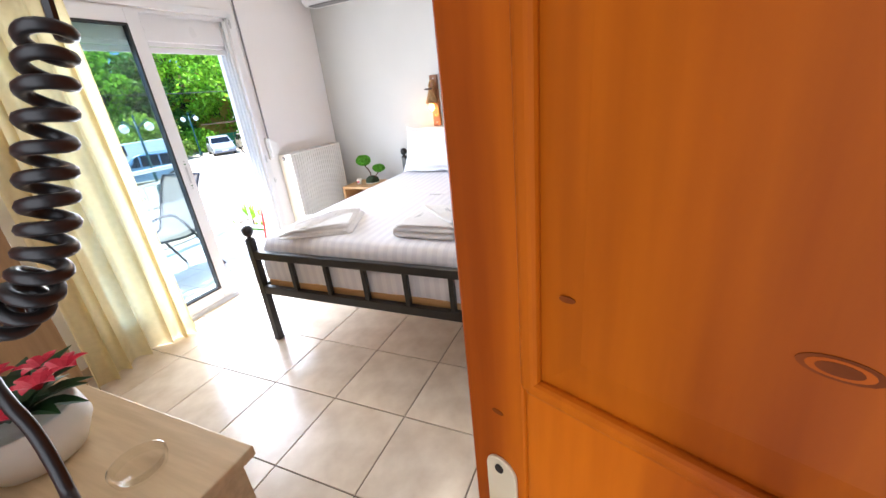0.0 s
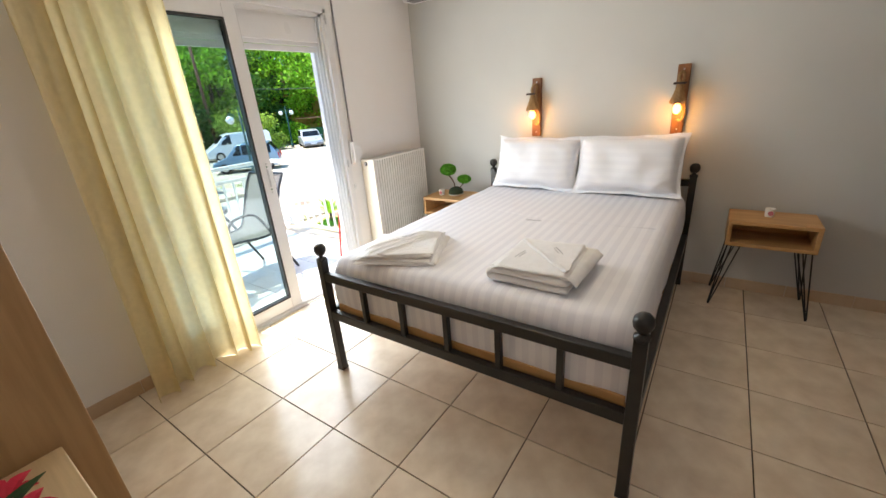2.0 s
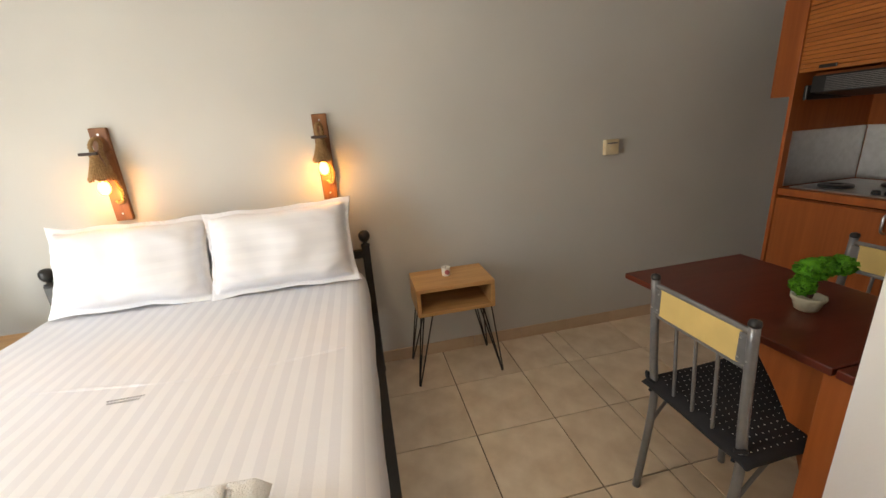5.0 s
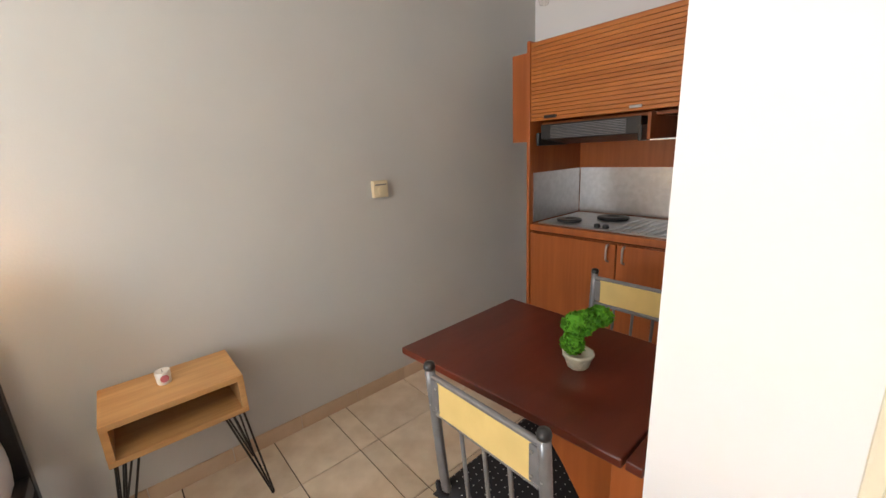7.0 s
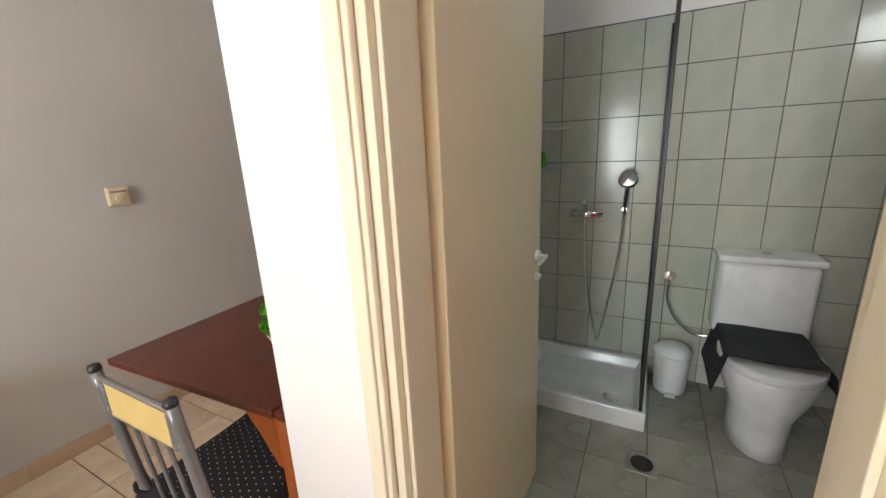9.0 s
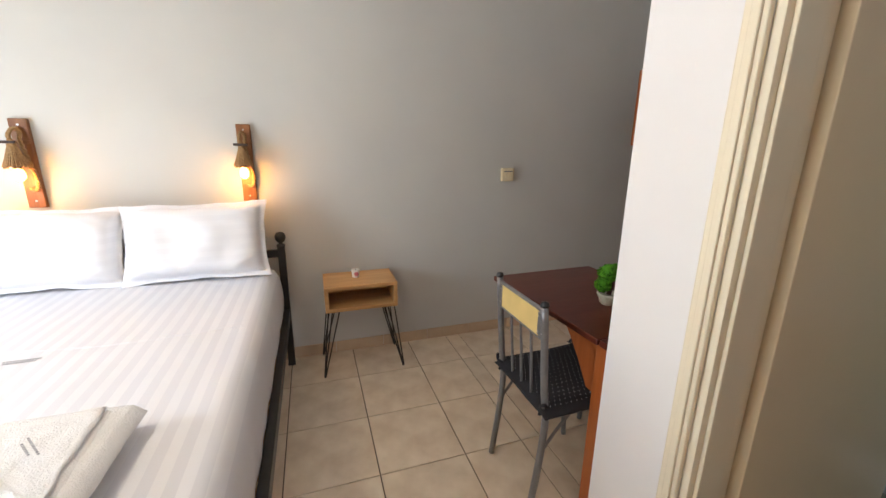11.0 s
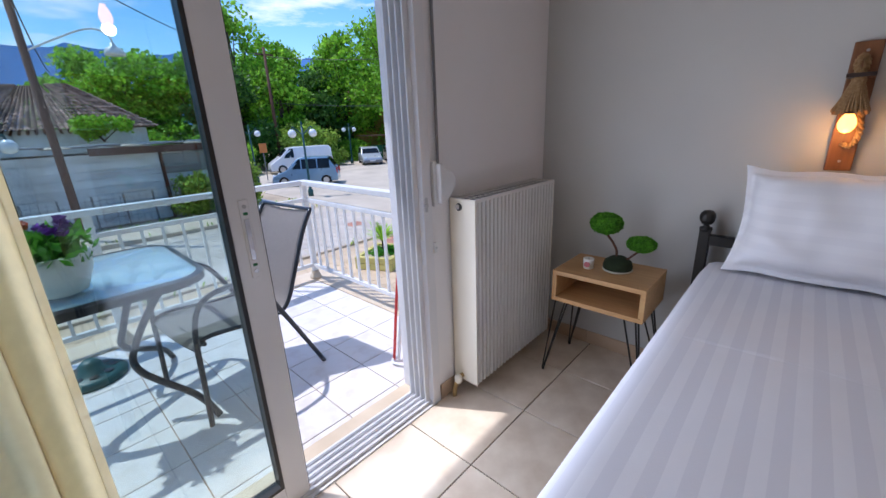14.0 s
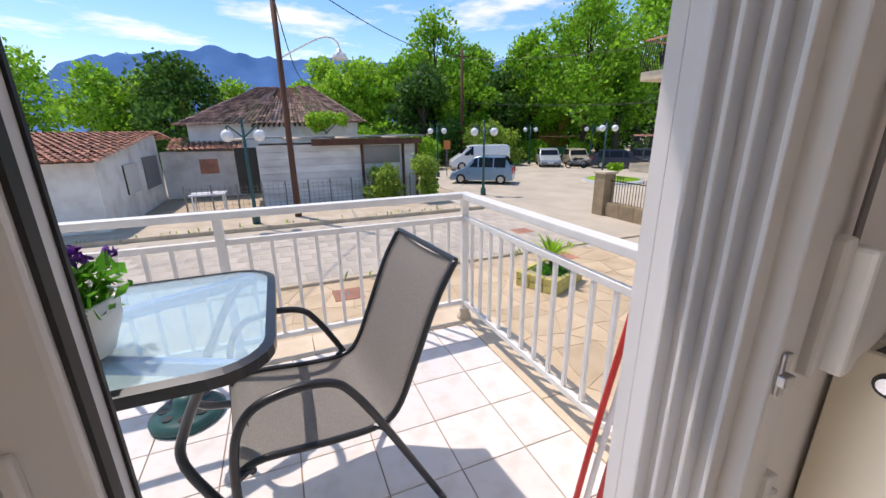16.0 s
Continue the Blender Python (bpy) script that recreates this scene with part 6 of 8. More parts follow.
part("cord_tail", tube([pts[0], (-0.088, 0.122, 1.46), (-0.15, 0.11, 1.60), (-0.30, 0.08, 1.68), (-0.372, 0.06, 1.60)], 0.0013, 6), M_BPLAST, ic)

part("cord_loop", tube([(-0.20, 0.10, 1.36), (-0.135, 0.09, 1.338), (-0.104, 0.084, 1.322), (-0.098, 0.084, 1.310), (-0.091, 0.082, 1.296), (-0.086, 0.079, 1.284), (-0.10, 0.07, 1.22), (-0.20, 0.06, 1.18), (-0.33, 0.055, 1.30), (-0.37, 0.055, 1.38)], 0.0016, 8), M_BPLAST, ic, "black lower cord", smooth=True)

# ---- desk, wardrobe, flower bowl ----
dk = thing("desk", (-1.0, 0.22, 0), "pale beech laminate desk against the entrance wall", "desk")
part("top", box((-1.405, Y0 + 0.022, 0.732), (-0.605, 0.415, 0.757), 0.003), M_BEECH, dk)
for x in (-1.40, -0.64):
    part("side", box((x, Y0 + 0.025, 0), (x + 0.022, 0.39, 0.727), 0.001), M_BEECH, dk)
part("drawer_front", box((-1.376, 0.375, 0.60), (-0.645, 0.392, 0.72), 0.002), M_BEECH, dk)
part("back", box((-1.376, Y0 + 0.025, 0.3), (-0.642, Y0 + 0.04, 0.727)), M_BEECH, dk)
wd = thing("wardrobe", (-1.8, 0.26, 0), "light oak laminate wardrobe beside the desk", "wardrobe")
part("side", box((-1.445, Y0 + 0.022, 0), (-1.422, 0.478, 2.1), 0.002), M_OAKV, wd)
part("side", box((-2.22, Y0 + 0.022, 0), (-2.197, 0.478, 2.1), 0.002), M_OAKV, wd)
part("body", box((-2.196, Y0 + 0.022, 0.0), (-1.446, 0.455, 2.095)), M_OAKV, wd)
for x0, x1, hx in ((-2.195, -1.823, -1.86), (-1.819, -1.447, -1.785)):
    d = part("door", box((x0, 0.458, 0.06), (x1, 0.477, 2.09), 0.002), M_OAKV, wd)
    part("handle", tube([(hx, 0.477, 1.0), (hx, 0.50, 1.01), (hx, 0.50, 1.12), (hx, 0.477, 1.13)], 0.005, 8, 5), M_STEEL, d)
fp = thing("flower_bowl", (-1.02, 0.25, 0.752), "white bowl of red artificial flowers on the desk", "flowers")
part("bowl", lathe([(0.05, 0), (0.075, 0.01), (0.10, 0.06), (0.092, 0.11), (0.085, 0.112), (0.08, 0.10), (0.001, 0.095)], (-1.03, 0.25, 0.752), 28), M_CANDLE, fp, smooth=True)
rng = random.Random(2)
def blade(bm, base_, tip, w, bend):
    a, b2 = Vector(base_), Vector(tip)
    s = (b2 - a).cross(Vector((0, 0, 1)))
    s = s.normalized() * w if s.length > 1e-6 else Vector((w, 0, 0))
    prev = None
    for k in range(6):
        t = k / 5
        c = a.lerp(b2, t) + Vector((0, 0, bend * math.sin(math.pi * t)))
        ww = math.sin(math.pi * min(0.98, t * 0.9 + 0.08))
        cur_ = (bm.verts.new(c - s * ww), bm.verts.new(c + Vector((0, 0, -w * 0.3 * ww))), bm.verts.new(c + s * ww))
        if prev:
            bm.faces.new((prev[0], prev[1], cur_[1], cur_[0])), bm.faces.new((prev[1], prev[2], cur_[2], cur_[1]))
        prev = cur_
for k in range(7):
    a = k * 0.9 + 0.3
    c = Vector((-1.03 + 0.09 * math.cos(a), 0.25 + 0.09 * math.sin(a), 0.885 + 0.05 * rng.random()))
    b = bmesh.new()
    for q in range(6):
        e = q * math.pi / 3 + a
        blade(b, c, c + Vector((0.045 * math.cos(e), 0.045 * math.sin(e), 0.02)), 0.013, 0.012)
    part("flower", b, M_FLOWER, fp, "red pointed petals")
    b = bmesh.new()
    for q in range(4):
        e = a + rng.gauss(0, 0.9)
        blade(b, (-1.03, 0.25, 0.86), (-1.03 + 0.13 * math.cos(e), 0.25 + 0.13 * math.sin(e), 0.86 + 0.09 * rng.random()), 0.02, 0.02)
    part("leaf", b, M_LEAFD, fp, "dark green leaves")
tray2 = thing("glass_ashtray", (-0.75, 0.28, 0.752), "small clear glass dish on the desk", "dish")
part("dish", lathe([(0.04, 0), (0.045, 0.004), (0.05, 0.026), (0.045, 0.027), (0.04, 0.008), (0.001, 0.007)], (-0.78, 0.30, 0.752), 24), M_BULBGLASS, tray2, smooth=True)

# ---- balcony ----
BXE, BYE = -4.95, 3.30
slab = structure("balcony_floor", box((BXE, -1.5, -0.25), (X0 - 0.2, BYE, -0.026)), M_BGROUT, "marbled white ceramic balcony tiles", "floor")
edge = thing("balcony_edge", (BXE, BYE, 0), "beige marble edging slab of the balcony", "edging", kind="structure")
for a, b_ in zip(joints_y := [-1.5, -0.3, 0.9, 2.1, 3.3], joints_y[1:]):
    part("slab", box((BXE - 0.03, a, -0.03), (-4.73, b_ - 0.004, -0.012), 0.004), M_STONE, edge)
for a, b_ in ((-4.728, -3.85), (-3.846, -2.965)):
    part("slab", box((a, 3.10, -0.03), (b_, BYE + 0.03, -0.012), 0.004), M_STONE, edge)
facade = structure("facade", (lambda b: (add_box(b, (X0 - 0.23, -6, G_ := -1.8), (X0 - 0.201, WY0 - 0.0, 2.84)), add_box(b, (X0 - 0.23, WY1, -1.8), (X0 - 0.201, 6, 2.84)), add_box(b, (X0 - 0.23, WY0, WZ + 0.0), (X0 - 0.201, WY1, 2.84)), b)[-1])(bmesh.new()), M_WHITEWALL, "white rendered outside wall of the house", "wall")
part("sill", box((X0 - 0.23, WY0, -0.03), (X0 - 0.13, WY1, -0.002), 0.003), M_STONE, facade, "marble door sill")

rail = thing("railing", (-4.8, 3.125, 0), "white painted metal balcony railing", "railing")
RXX, RYY = -4.80, 3.125
for x, y in ((RXX, RYY), (RXX, 1.70), (RXX, 0.27), (RXX, -1.1), (-3.02, RYY)):
    p = part("post", box((x - 0.022, y - 0.022, -0.012), (x + 0.022, y + 0.022, 0.845), 0.003), M_RAIL, rail)
    part("flange", lathe([(0.05, 0), (0.05, 0.02), (0.034, 0.05), (0.034, 0.075)], (x, y, -0.012), 14), M_KERB, p, "rust stained post foot")
part("handrail", box((RXX - 0.035, -1.3, 0.845), (RXX + 0.035, RYY + 0.035, 0.885), 0.006), M_RAIL, rail)
part("handrail", box((RXX + 0.036, RYY - 0.035, 0.845), (-2.995, RYY + 0.035, 0.885), 0.006), M_RAIL, rail)
for z in (0.70, 0.10):
    part("rail", box((RXX - 0.014, -1.3, z), (RXX + 0.014, RYY, z + 0.032), 0.003), M_RAIL, rail)
    part("rail", box((RXX, RYY - 0.014, z + 0.0005), (-2.995, RYY + 0.014, z + 0.0325), 0.003), M_RAIL, rail)
k = RYY - 0.118
while k > -1.2:
    if min(abs(k - q) for q in (1.70, 0.27, -1.1)) > 0.05:
        part("baluster", box((RXX - 0.009, k - 0.009, 0.13), (RXX + 0.009, k + 0.009, 0.70)), M_RAIL, rail)
    k -= 0.118
k = RXX + 0.118
while k < -3.06:
    part("baluster", box((k - 0.009, RYY - 0.009, 0.13), (k + 0.009, RYY + 0.009, 0.70)), M_RAIL, rail)
    k += 0.118


def sling_chair(x, y, rz):
    """Faces +y in its own axes."""
    t = thing("garden_chair", (x, y, -0.02), "taupe mesh sling garden chair with dark frame", "chair")
    m = pose(x, y, -0.02, 0, 0, rz)
    def add(name, b, material, label="", smooth=False):
        bmesh.ops.transform(b, matrix=m, verts=b.verts)
        part(name, b, material, t, label, smooth)
    prof = smooth_path([(0, -0.40, 0.90), (0, -0.33, 0.78), (0, -0.24, 0.56), (0, -0.185, 0.44), (0, -0.12, 0.395), (0, 0.02, 0.40), (0, 0.20, 0.425), (0, 0.27, 0.415), (0, 0.30, 0.385)], 7)
    b = bmesh.new()
    cols = 13
    rows = []
    for p in prof:
        wd_ = 0.225 + (0.015 if p.z < 0.5 else 0)
        rows.append([b.verts.new((wd_ * (2 * i / (cols - 1) - 1), p.y, p.z - 0.018 * (1 - (2 * i / (cols - 1) - 1) ** 2))) for i in range(cols)])
    for a, c in zip(rows, rows[1:]):
        for i in range(cols - 1):
            b.faces.new((a[i], a[i + 1], c[i + 1], c[i]))
    bmesh.ops.solidify(b, geom=list(b.faces), thickness=0.004)
    add("sling", b, M_MESH, "taupe woven mesh sling", True)
    for s in (-1, 1):
        add("side_frame", tube([(s * 0.232, p.y, p.z) for p in prof[::3]], 0.011, 8, 3), M_ANTHRA, smooth=True)
        add("arm_leg", tube([(s * 0.26, -0.33, 0.0), (s * 0.262, -0.15, 0.36), (s * 0.265, -0.04, 0.56), (s * 0.265, 0.03, 0.625), (s * 0.265, 0.15, 0.635), (s * 0.265, 0.24, 0.60), (s * 0.262, 0.285, 0.48), (s * 0.26, 0.30, 0.2), (s * 0.26, 0.31, 0.0)], 0.0125, 10, 7), M_ANTHRA, "dark tubular arm and leg", True)
        add("link", cyl((s * 0.232, -0.10, 0.40), (s * 0.262, -0.13, 0.40), 0.009, n=8), M_ANTHRA)
        add("link", cyl((s * 0.232, 0.25, 0.41), (s * 0.262, 0.29, 0.41), 0.009, n=8), M_ANTHRA)
    add("cross_bar", cyl((-0.232, 0.25, 0.395), (0.232, 0.25, 0.395), 0.010, n=8), M_ANTHRA)
    add("cross_bar", cyl((-0.232, -0.40, 0.90), (0.232, -0.40, 0.90), 0.010, n=8), M_ANTHRA)


sling_chair(-3.77, 2.085, 186)

gt = thing("garden_table", (-4.0, 1.4, -0.02), "garden table with rippled glass top and dark frame", "table")
TXa, TXb, TYa, TYb = -4.34, -3.50, 0.62, 1.96
pane = part("glass_top", prism(rounded(TXa + 0.02, TYa + 0.02, TXb - 0.02, TYb - 0.02, 0.14), 0.694, 0.700, 2), M_TABGLASS, gt, "rippled blue-tinted glass")
pane.visible_shadow = False
ol, il = rounded(TXa, TYa, TXb, TYb, 0.16), rounded(TXa + 0.028, TYa + 0.028, TXb - 0.028, TYb - 0.028, 0.134)
bm = bmesh.new()
rr_ = [[bm.verts.new((x, y, z)) for x, y in q] for q, z in ((ol, 0.665), (ol, 0.698), (il, 0.704), (il, 0.665))]
for a, c in zip(rr_, rr_[1:] + rr_[:1]):
    for i in range(len(a)):
        bm.faces.new((a[i], a[(i + 1) % len(a)], c[(i + 1) % len(a)], c[i]))
part("rim", bm, M_ANTHRA, gt, smooth=False)
# The sky's reflection is put into the bars as their blue base colour.
M_BLUEBAR = mat("sky_reflection_bar", (0.05, 0.22, 0.5), rough=0.4)
for sx, sy in ((1, 1), (1, -1)):
    part("cross_bar", tube([(-3.92 - sx * 0.36, 1.275 - sy * 0.60, 0.672), (-3.92 - sx * 0.1, 1.275 - sy * 0.08, 0.672), (-3.92, 1.275, 0.672), (-3.92 + sx * 0.1, 1.275 + sy * 0.08, 0.672), (-3.92 + sx * 0.36, 1.275 + sy * 0.60, 0.672)], 0.026, 8, 5), M_BLUEBAR, gt, "bar under the glass with the sky's reflection as blue colour")
for sx in (-1, 1):
    for sy in (-1, 1):
        cx, cy = -3.92 + sx * 0.34, 1.275 + sy * 0.56
        part("leg", tube([(cx, cy, 0.67), (cx - sx * 0.10, cy - sy * 0.06, 0.62), (cx - sx * 0.20, cy - sy * 0.18, 0.38), (cx - sx * 0.18, cy - sy * 0.2, 0.25), (cx - sx * 0.02, cy - sy * 0.04, 0.10), (cx + sx * 0.06, cy + sy * 0.02, -0.015)], 0.016, 10, 6), M_ANTHRA, gt, smooth=True)
ub = thing("umbrella_base", (-4.43, 1.49, -0.02), "dark cast iron parasol base under the table", "parasol base")
part("disc", lathe([(0.155, 0), (0.16, 0.02), (0.13, 0.045), (0.06, 0.055), (0.05, 0.10), (0.028, 0.12), (0.001, 0.12)], (-4.43, 1.49, -0.02), 28), M_TEAL, ub, smooth=True)
# Black discs laid on the base for the dark of its holes.
for a in range(8):
    e = a * math.pi / 4
    part("hole_shade_disc", cyl((-4.43 + 0.095 * math.cos(e), 1.49 + 0.095 * math.sin(e), 0.02), (-4.43 + 0.095 * math.cos(e), 1.49 + 0.095 * math.sin(e), 0.0335), 0.022, n=12), M_BPLAST, ub)
pf = thing("flower_pot", (-3.69, 1.48, 0.704), "white bowl of purple and red petunias", "flowers")
part("bowl", lathe([(0.06, 0), (0.085, 0.01), (0.118, 0.10), (0.122, 0.16), (0.11, 0.162), (0.10, 0.13), (0.001, 0.125)], (-3.71, 1.48, 0.712), 28), M_CANDLE, pf, smooth=True)
part("saucer", lathe([(0.07, 0), (0.095, 0.004), (0.10, 0.014), (0.094, 0.012), (0.001, 0.008)], (-3.71, 1.48, 0.701), 24), M_BULBGLASS, pf)
rng = random.Random(12)
b = bmesh.new()
leaf_cloud(b, (-3.71, 1.48, 0.90), 0.15, (1.05, 1.05, 0.55), 420, 0.045, rng, 0.3)
part("leaves", b, M_MOSS, pf, "fresh green leaves")
for k in range(14):
    e, r = rng.random() * 6.28, 0.06 + 0.1 * rng.random()
    c = Vector((-3.71 + r * math.cos(e), 1.48 + r * math.sin(e), 0.955 + 0.05 * rng.random()))
    b = bmesh.new()
    leaf_cloud(b, c, 0.022, (1, 1, 0.7), 26, 0.022, rng, 0.3)
    part("bloom", b, M_PURPLE if (math.sin(e) > -0.2) else M_ORANGE, pf, "purple bloom" if math.sin(e) > -0.2 else "red bloom")
dr = thing("drying_rack", (-3.1, 2.75, -0.02), "folded white and red metal clothes drying rack", "drying rack")
for k, (dx, mt) in enumerate(((0.0, M_RED), (0.018, M_WPLAST), (0.042, M_RED), (0.06, M_WPLAST))):
    part("tube", tube([(-3.21 + dx, 2.70 + 0.02 * k, -0.012), (-3.17 + dx, 2.74 + 0.02 * k, 0.5), (-3.11 + dx, 2.80 + 0.02 * k, 1.12)], 0.0085, 8, 4), mt, dr, "red tube" if mt is M_RED else "white tube")
part("foot_bar", tube([(-3.21, 2.69, 0.0), (-3.17, 2.67, -0.004), (-3.08, 2.72, -0.004), (-3.06, 2.77, 0.02)], 0.007, 8, 5), M_WPLAST, dr)
part("top_bar", cyl((-3.12, 2.79, 1.12), (-3.04, 2.87, 1.12), 0.008, n=8), M_WPLAST, dr)

# ---- ground, road and pavement ----
G = -1.8
structure("ground", box((-3000, -3000, G - 1), (400, 3000, G - 0.03)), M_GROUND, "dusty open ground", "ground")
structure("road", prism([(-16.3, -80), (-10.6, -80), (-10.6, 9.0), (-8.5, 13.0), (-8.5, 45), (-36, 45), (-36, 21), (-30, 10.5), (-16.3, 10.2)], G - 0.4, G - 0.004, 2), M_ROAD, "pale worn asphalt road and parking square", "road")
pav = structure("pavement", box((-10.6, -40, G - 0.3), (X0 - 0.24, 13, G - 0.012)), M_FLAGJOINT, "tan crazy paving in front of the house", "pavement")
rng = random.Random(5)
gx, gy = 9, 26
px_ = [[(-10.5 + 5.3 * i / gx + (rng.random() - 0.5) * 0.46 * (0 < i < gx), -3.5 + 14.5 * j / gy + (rng.random() - 0.5) * 0.42 * (0 < j < gy)) for i in range(gx + 1)] for j in range(gy + 1)]
for j in range(gy):
    for i in range(gx):
        q = [px_[j][i], px_[j][i + 1], px_[j + 1][i + 1], px_[j + 1][i]]
        c = Vector((sum(p[0] for p in q) / 4, sum(p[1] for p in q) / 4))
        q = [tuple(c + (Vector(p) - c) * (1 - 0.013 / max(0.15, (Vector(p) - c).length))) for p in q]
        part("paving_stone", prism(q, G - 0.012, G - 0.007 + 0.003 * rng.random(), 2), M_FLAG, pav)
kerb = thing("kerb", (-10.6, 3, G), "low stone kerb along the road", "kerb", kind="structure")
for k in range(40):
    piece("kerb_stone", (0.12, 0.97, 0.10), (-10.62, -24 + k * 0.98, G + 0.0), M_KERB, kerb, 0.012)
fpv = structure("far_pavement", prism([(-16.35, -60), (-18.9, -60), (-18.9, 9.6), (-16.35, 9.6)], G - 0.2, G + 0.11, 2), M_KERB, "raised concrete pavement across the road", "pavement")
for k in range(44):
    piece("kerb_stone", (0.16, 0.98, 0.2), (-16.33, -34 + k, G + 0.03), M_KERB, fpv, 0.015)
pb = thing("paver_strip", (-13.4, 0, G), "grey block paving of the street", "paving", kind="structure")
for i in range(10):
    for j in range(28):
        piece("paver", (0.44, 0.46, 0.03), (-15.6 + i * 0.5, -4.2 + j * 0.5 + (0.25 if i % 2 else 0), G - 0.012), M_PAVER, pb, 0.01)
structure("lot_kerb", box((-34, 8.9, G - 0.1), (-16.4, 9.1, G + 0.13), 0.02), M_WCER, "white painted kerb of the parking square", "kerb")

# weeds along the verges
b = bmesh.new()
rng = random.Random(7)
for k in range(900):
    y = -14 + 24 * rng.random()
    x = (-18.8 + 0.5 * rng.random()) if rng.random() < 0.6 else (-16.5 + 0.2 * rng.random() if rng.random() < 0.7 else -10.45 - 0.1 * rng.random())
    h = 0.05 + 0.16 * rng.random() ** 2
    blade(b, (x, y, G + 0.02), (x + rng.gauss(0, 0.08), y + rng.gauss(0, 0.08), G + 0.06 + h), 0.025, 0.03)
wds = tagged(link("weeds", b, M_LEAF4), "green weeds along the pavement edges", "weeds", kind="stuff")

# planter
pm = pose(-8.70, 6.98, G, 0, 0, 25)
plr = thing("planter", (-8.70, 6.98, G), "low planter of yellow painted blocks with yucca", "planter")
def pput(name, b, material, label="", parent=None):
    bmesh.ops.transform(b, matrix=pm, verts=b.verts)
    return part(name, b, material, parent or plr, label)
PW, PD = 0.46, 0.53
for row in range(2):
    z0 = row * 0.15
    for k in range(3):
        w = 2 * PW / 3
        for s in (-1, 1):
            pput("block", box((-PW + k * w + 0.006, s * PD - 0.05, z0 + 0.004), (-PW + (k + 1) * w - 0.006, s * PD + 0.05, z0 + 0.146), 0.01), M_PLANTER)
    for k in range(3):
        w = 2 * (PD - 0.05) / 3
        for s in (-1, 1):
            pput("block", box((s * (PW - 0.05) - 0.05, -PD + 0.05 + k * w + 0.006, z0 + 0.004), (s * (PW - 0.05) + 0.05, -PD + 0.05 + (k + 1) * w - 0.006, z0 + 0.146), 0.01), M_PLANTER)
pput("soil", box((-PW + 0.06, -PD + 0.05, 0.02), (PW - 0.06, PD - 0.05, 0.25)), M_GROUND, "dark soil")
b = bmesh.new()
leaf_cloud(b, (0, 0, 0.27), 0.36, (1, 1.15, 0.28), 900, 0.07, random.Random(3), 0.1)
pput("ground_cover", b, M_MOSS, "bright green ground cover")
b = bmesh.new()
rng = random.Random(8)
for k in range(46):
    e, el = rng.random() * 6.28, 0.2 + 1.1 * rng.random()
    L = 0.42 + 0.2 * rng.random()
    blade(b, (0, 0, 0.52), (L * math.cos(e) * math.cos(el), L * math.sin(e) * math.cos(el), 0.52 + L * math.sin(el)), 0.022, 0.07)
pput("yucca_leaves", b, M_LEAF2, "long pointed yucca leaves")
pput("stem", cyl((0, 0, 0.2), (0, 0, 0.56), 0.04, 0.03), M_BARK)
for x, y in ((-9.8, 3.0), (-12.6, 8.9), (-10.0, 8.4)):
    mh = thing("manhole_cover", (x, y, G), "rusty square manhole cover in the paving", "manhole cover", "manhole covers")
    part("cover", box((x - 0.28, y - 0.28, G - 0.01), (x + 0.28, y + 0.28, G + 0.007), 0.004), M_ROOF, mh)
    part("grip", box((x - 0.08, y - 0.02, G + 0.007), (x + 0.08, y + 0.02, G + 0.011), 0.002), M_GREYTUBE, mh)


# ---- street furniture ----
def street_lamp(x, y, h, rz, n=2, z=G):
    t = thing("street_lamp", (x, y, z), "teal cast iron street lamp with white globes", "street lamp", "street lamps")
    part("pole", lathe([(0.13, 0), (0.13, 0.28), (0.085, 0.34), (0.06, 0.5), (0.05, h * 0.6), (0.045, h)], (x, y, z), 14), M_TEAL, t, smooth=True)
    for k in range(n):
        a = radians(rz + 360 * k / n)
        d = Vector((math.cos(a), math.sin(a), 0))
        c = Vector((x, y, z + h))
        arm = part("arm", tube([c + d * 0.0 + Vector((0, 0, -0.35)), c + d * 0.22 + Vector((0, 0, -0.15)), c + d * 0.42 + Vector((0, 0, 0.02)), c + d * 0.46 + Vector((0, 0, -0.1))], 0.025, 8, 5), M_TEAL, t)
        part("globe", ball(c + d * 0.46 + Vector((0, 0, -0.28)), 0.19, 18), M_GLOBE, t, "white opal globe", smooth=True)
    part("spike", lathe([(0.05, 0), (0.03, 0.1), (0.05, 0.14), (0.001, 0.3)], (x, y, z + h), 10), M_TEAL, t)


street_lamp(-16.9, 1.13, 3.15, 95, 2, G + 0.11)
street_lamp(-19.45, 11.19, 3.25, 62)
street_lamp(-27.8, 12.15, 3.3, 60)
street_lamp(-33.0, 23.2, 3.3, 50)
street_lamp(-20.9, 20.1, 3.35, 45, 3)
street_lamp(-29.5, 27.0, 3.3, 45)
street_lamp(-17.0, 22.6, 3.35, 45)
pole = thing("utility_pole", (-17.5, 2.5, G), "brown wooden utility pole with street light arm", "utility pole")
part("pole", lathe([(0.125, 0), (0.11, 1), (0.08, 8.5)], (-17.5, 2.5, G + 0.1), 14), M_POLE, pole, smooth=True)
arm = part("arm", tube([(-17.5, 2.55, 3.60), (-17.5, 3.0, 3.85), (-17.5, 3.8, 4.25), (-17.5, 4.2, 4.3), (-17.5, 4.42, 4.15), (-17.5, 4.45, 3.95)], 0.026, 8, 6), M_RAIL, pole, "pale steel arm")
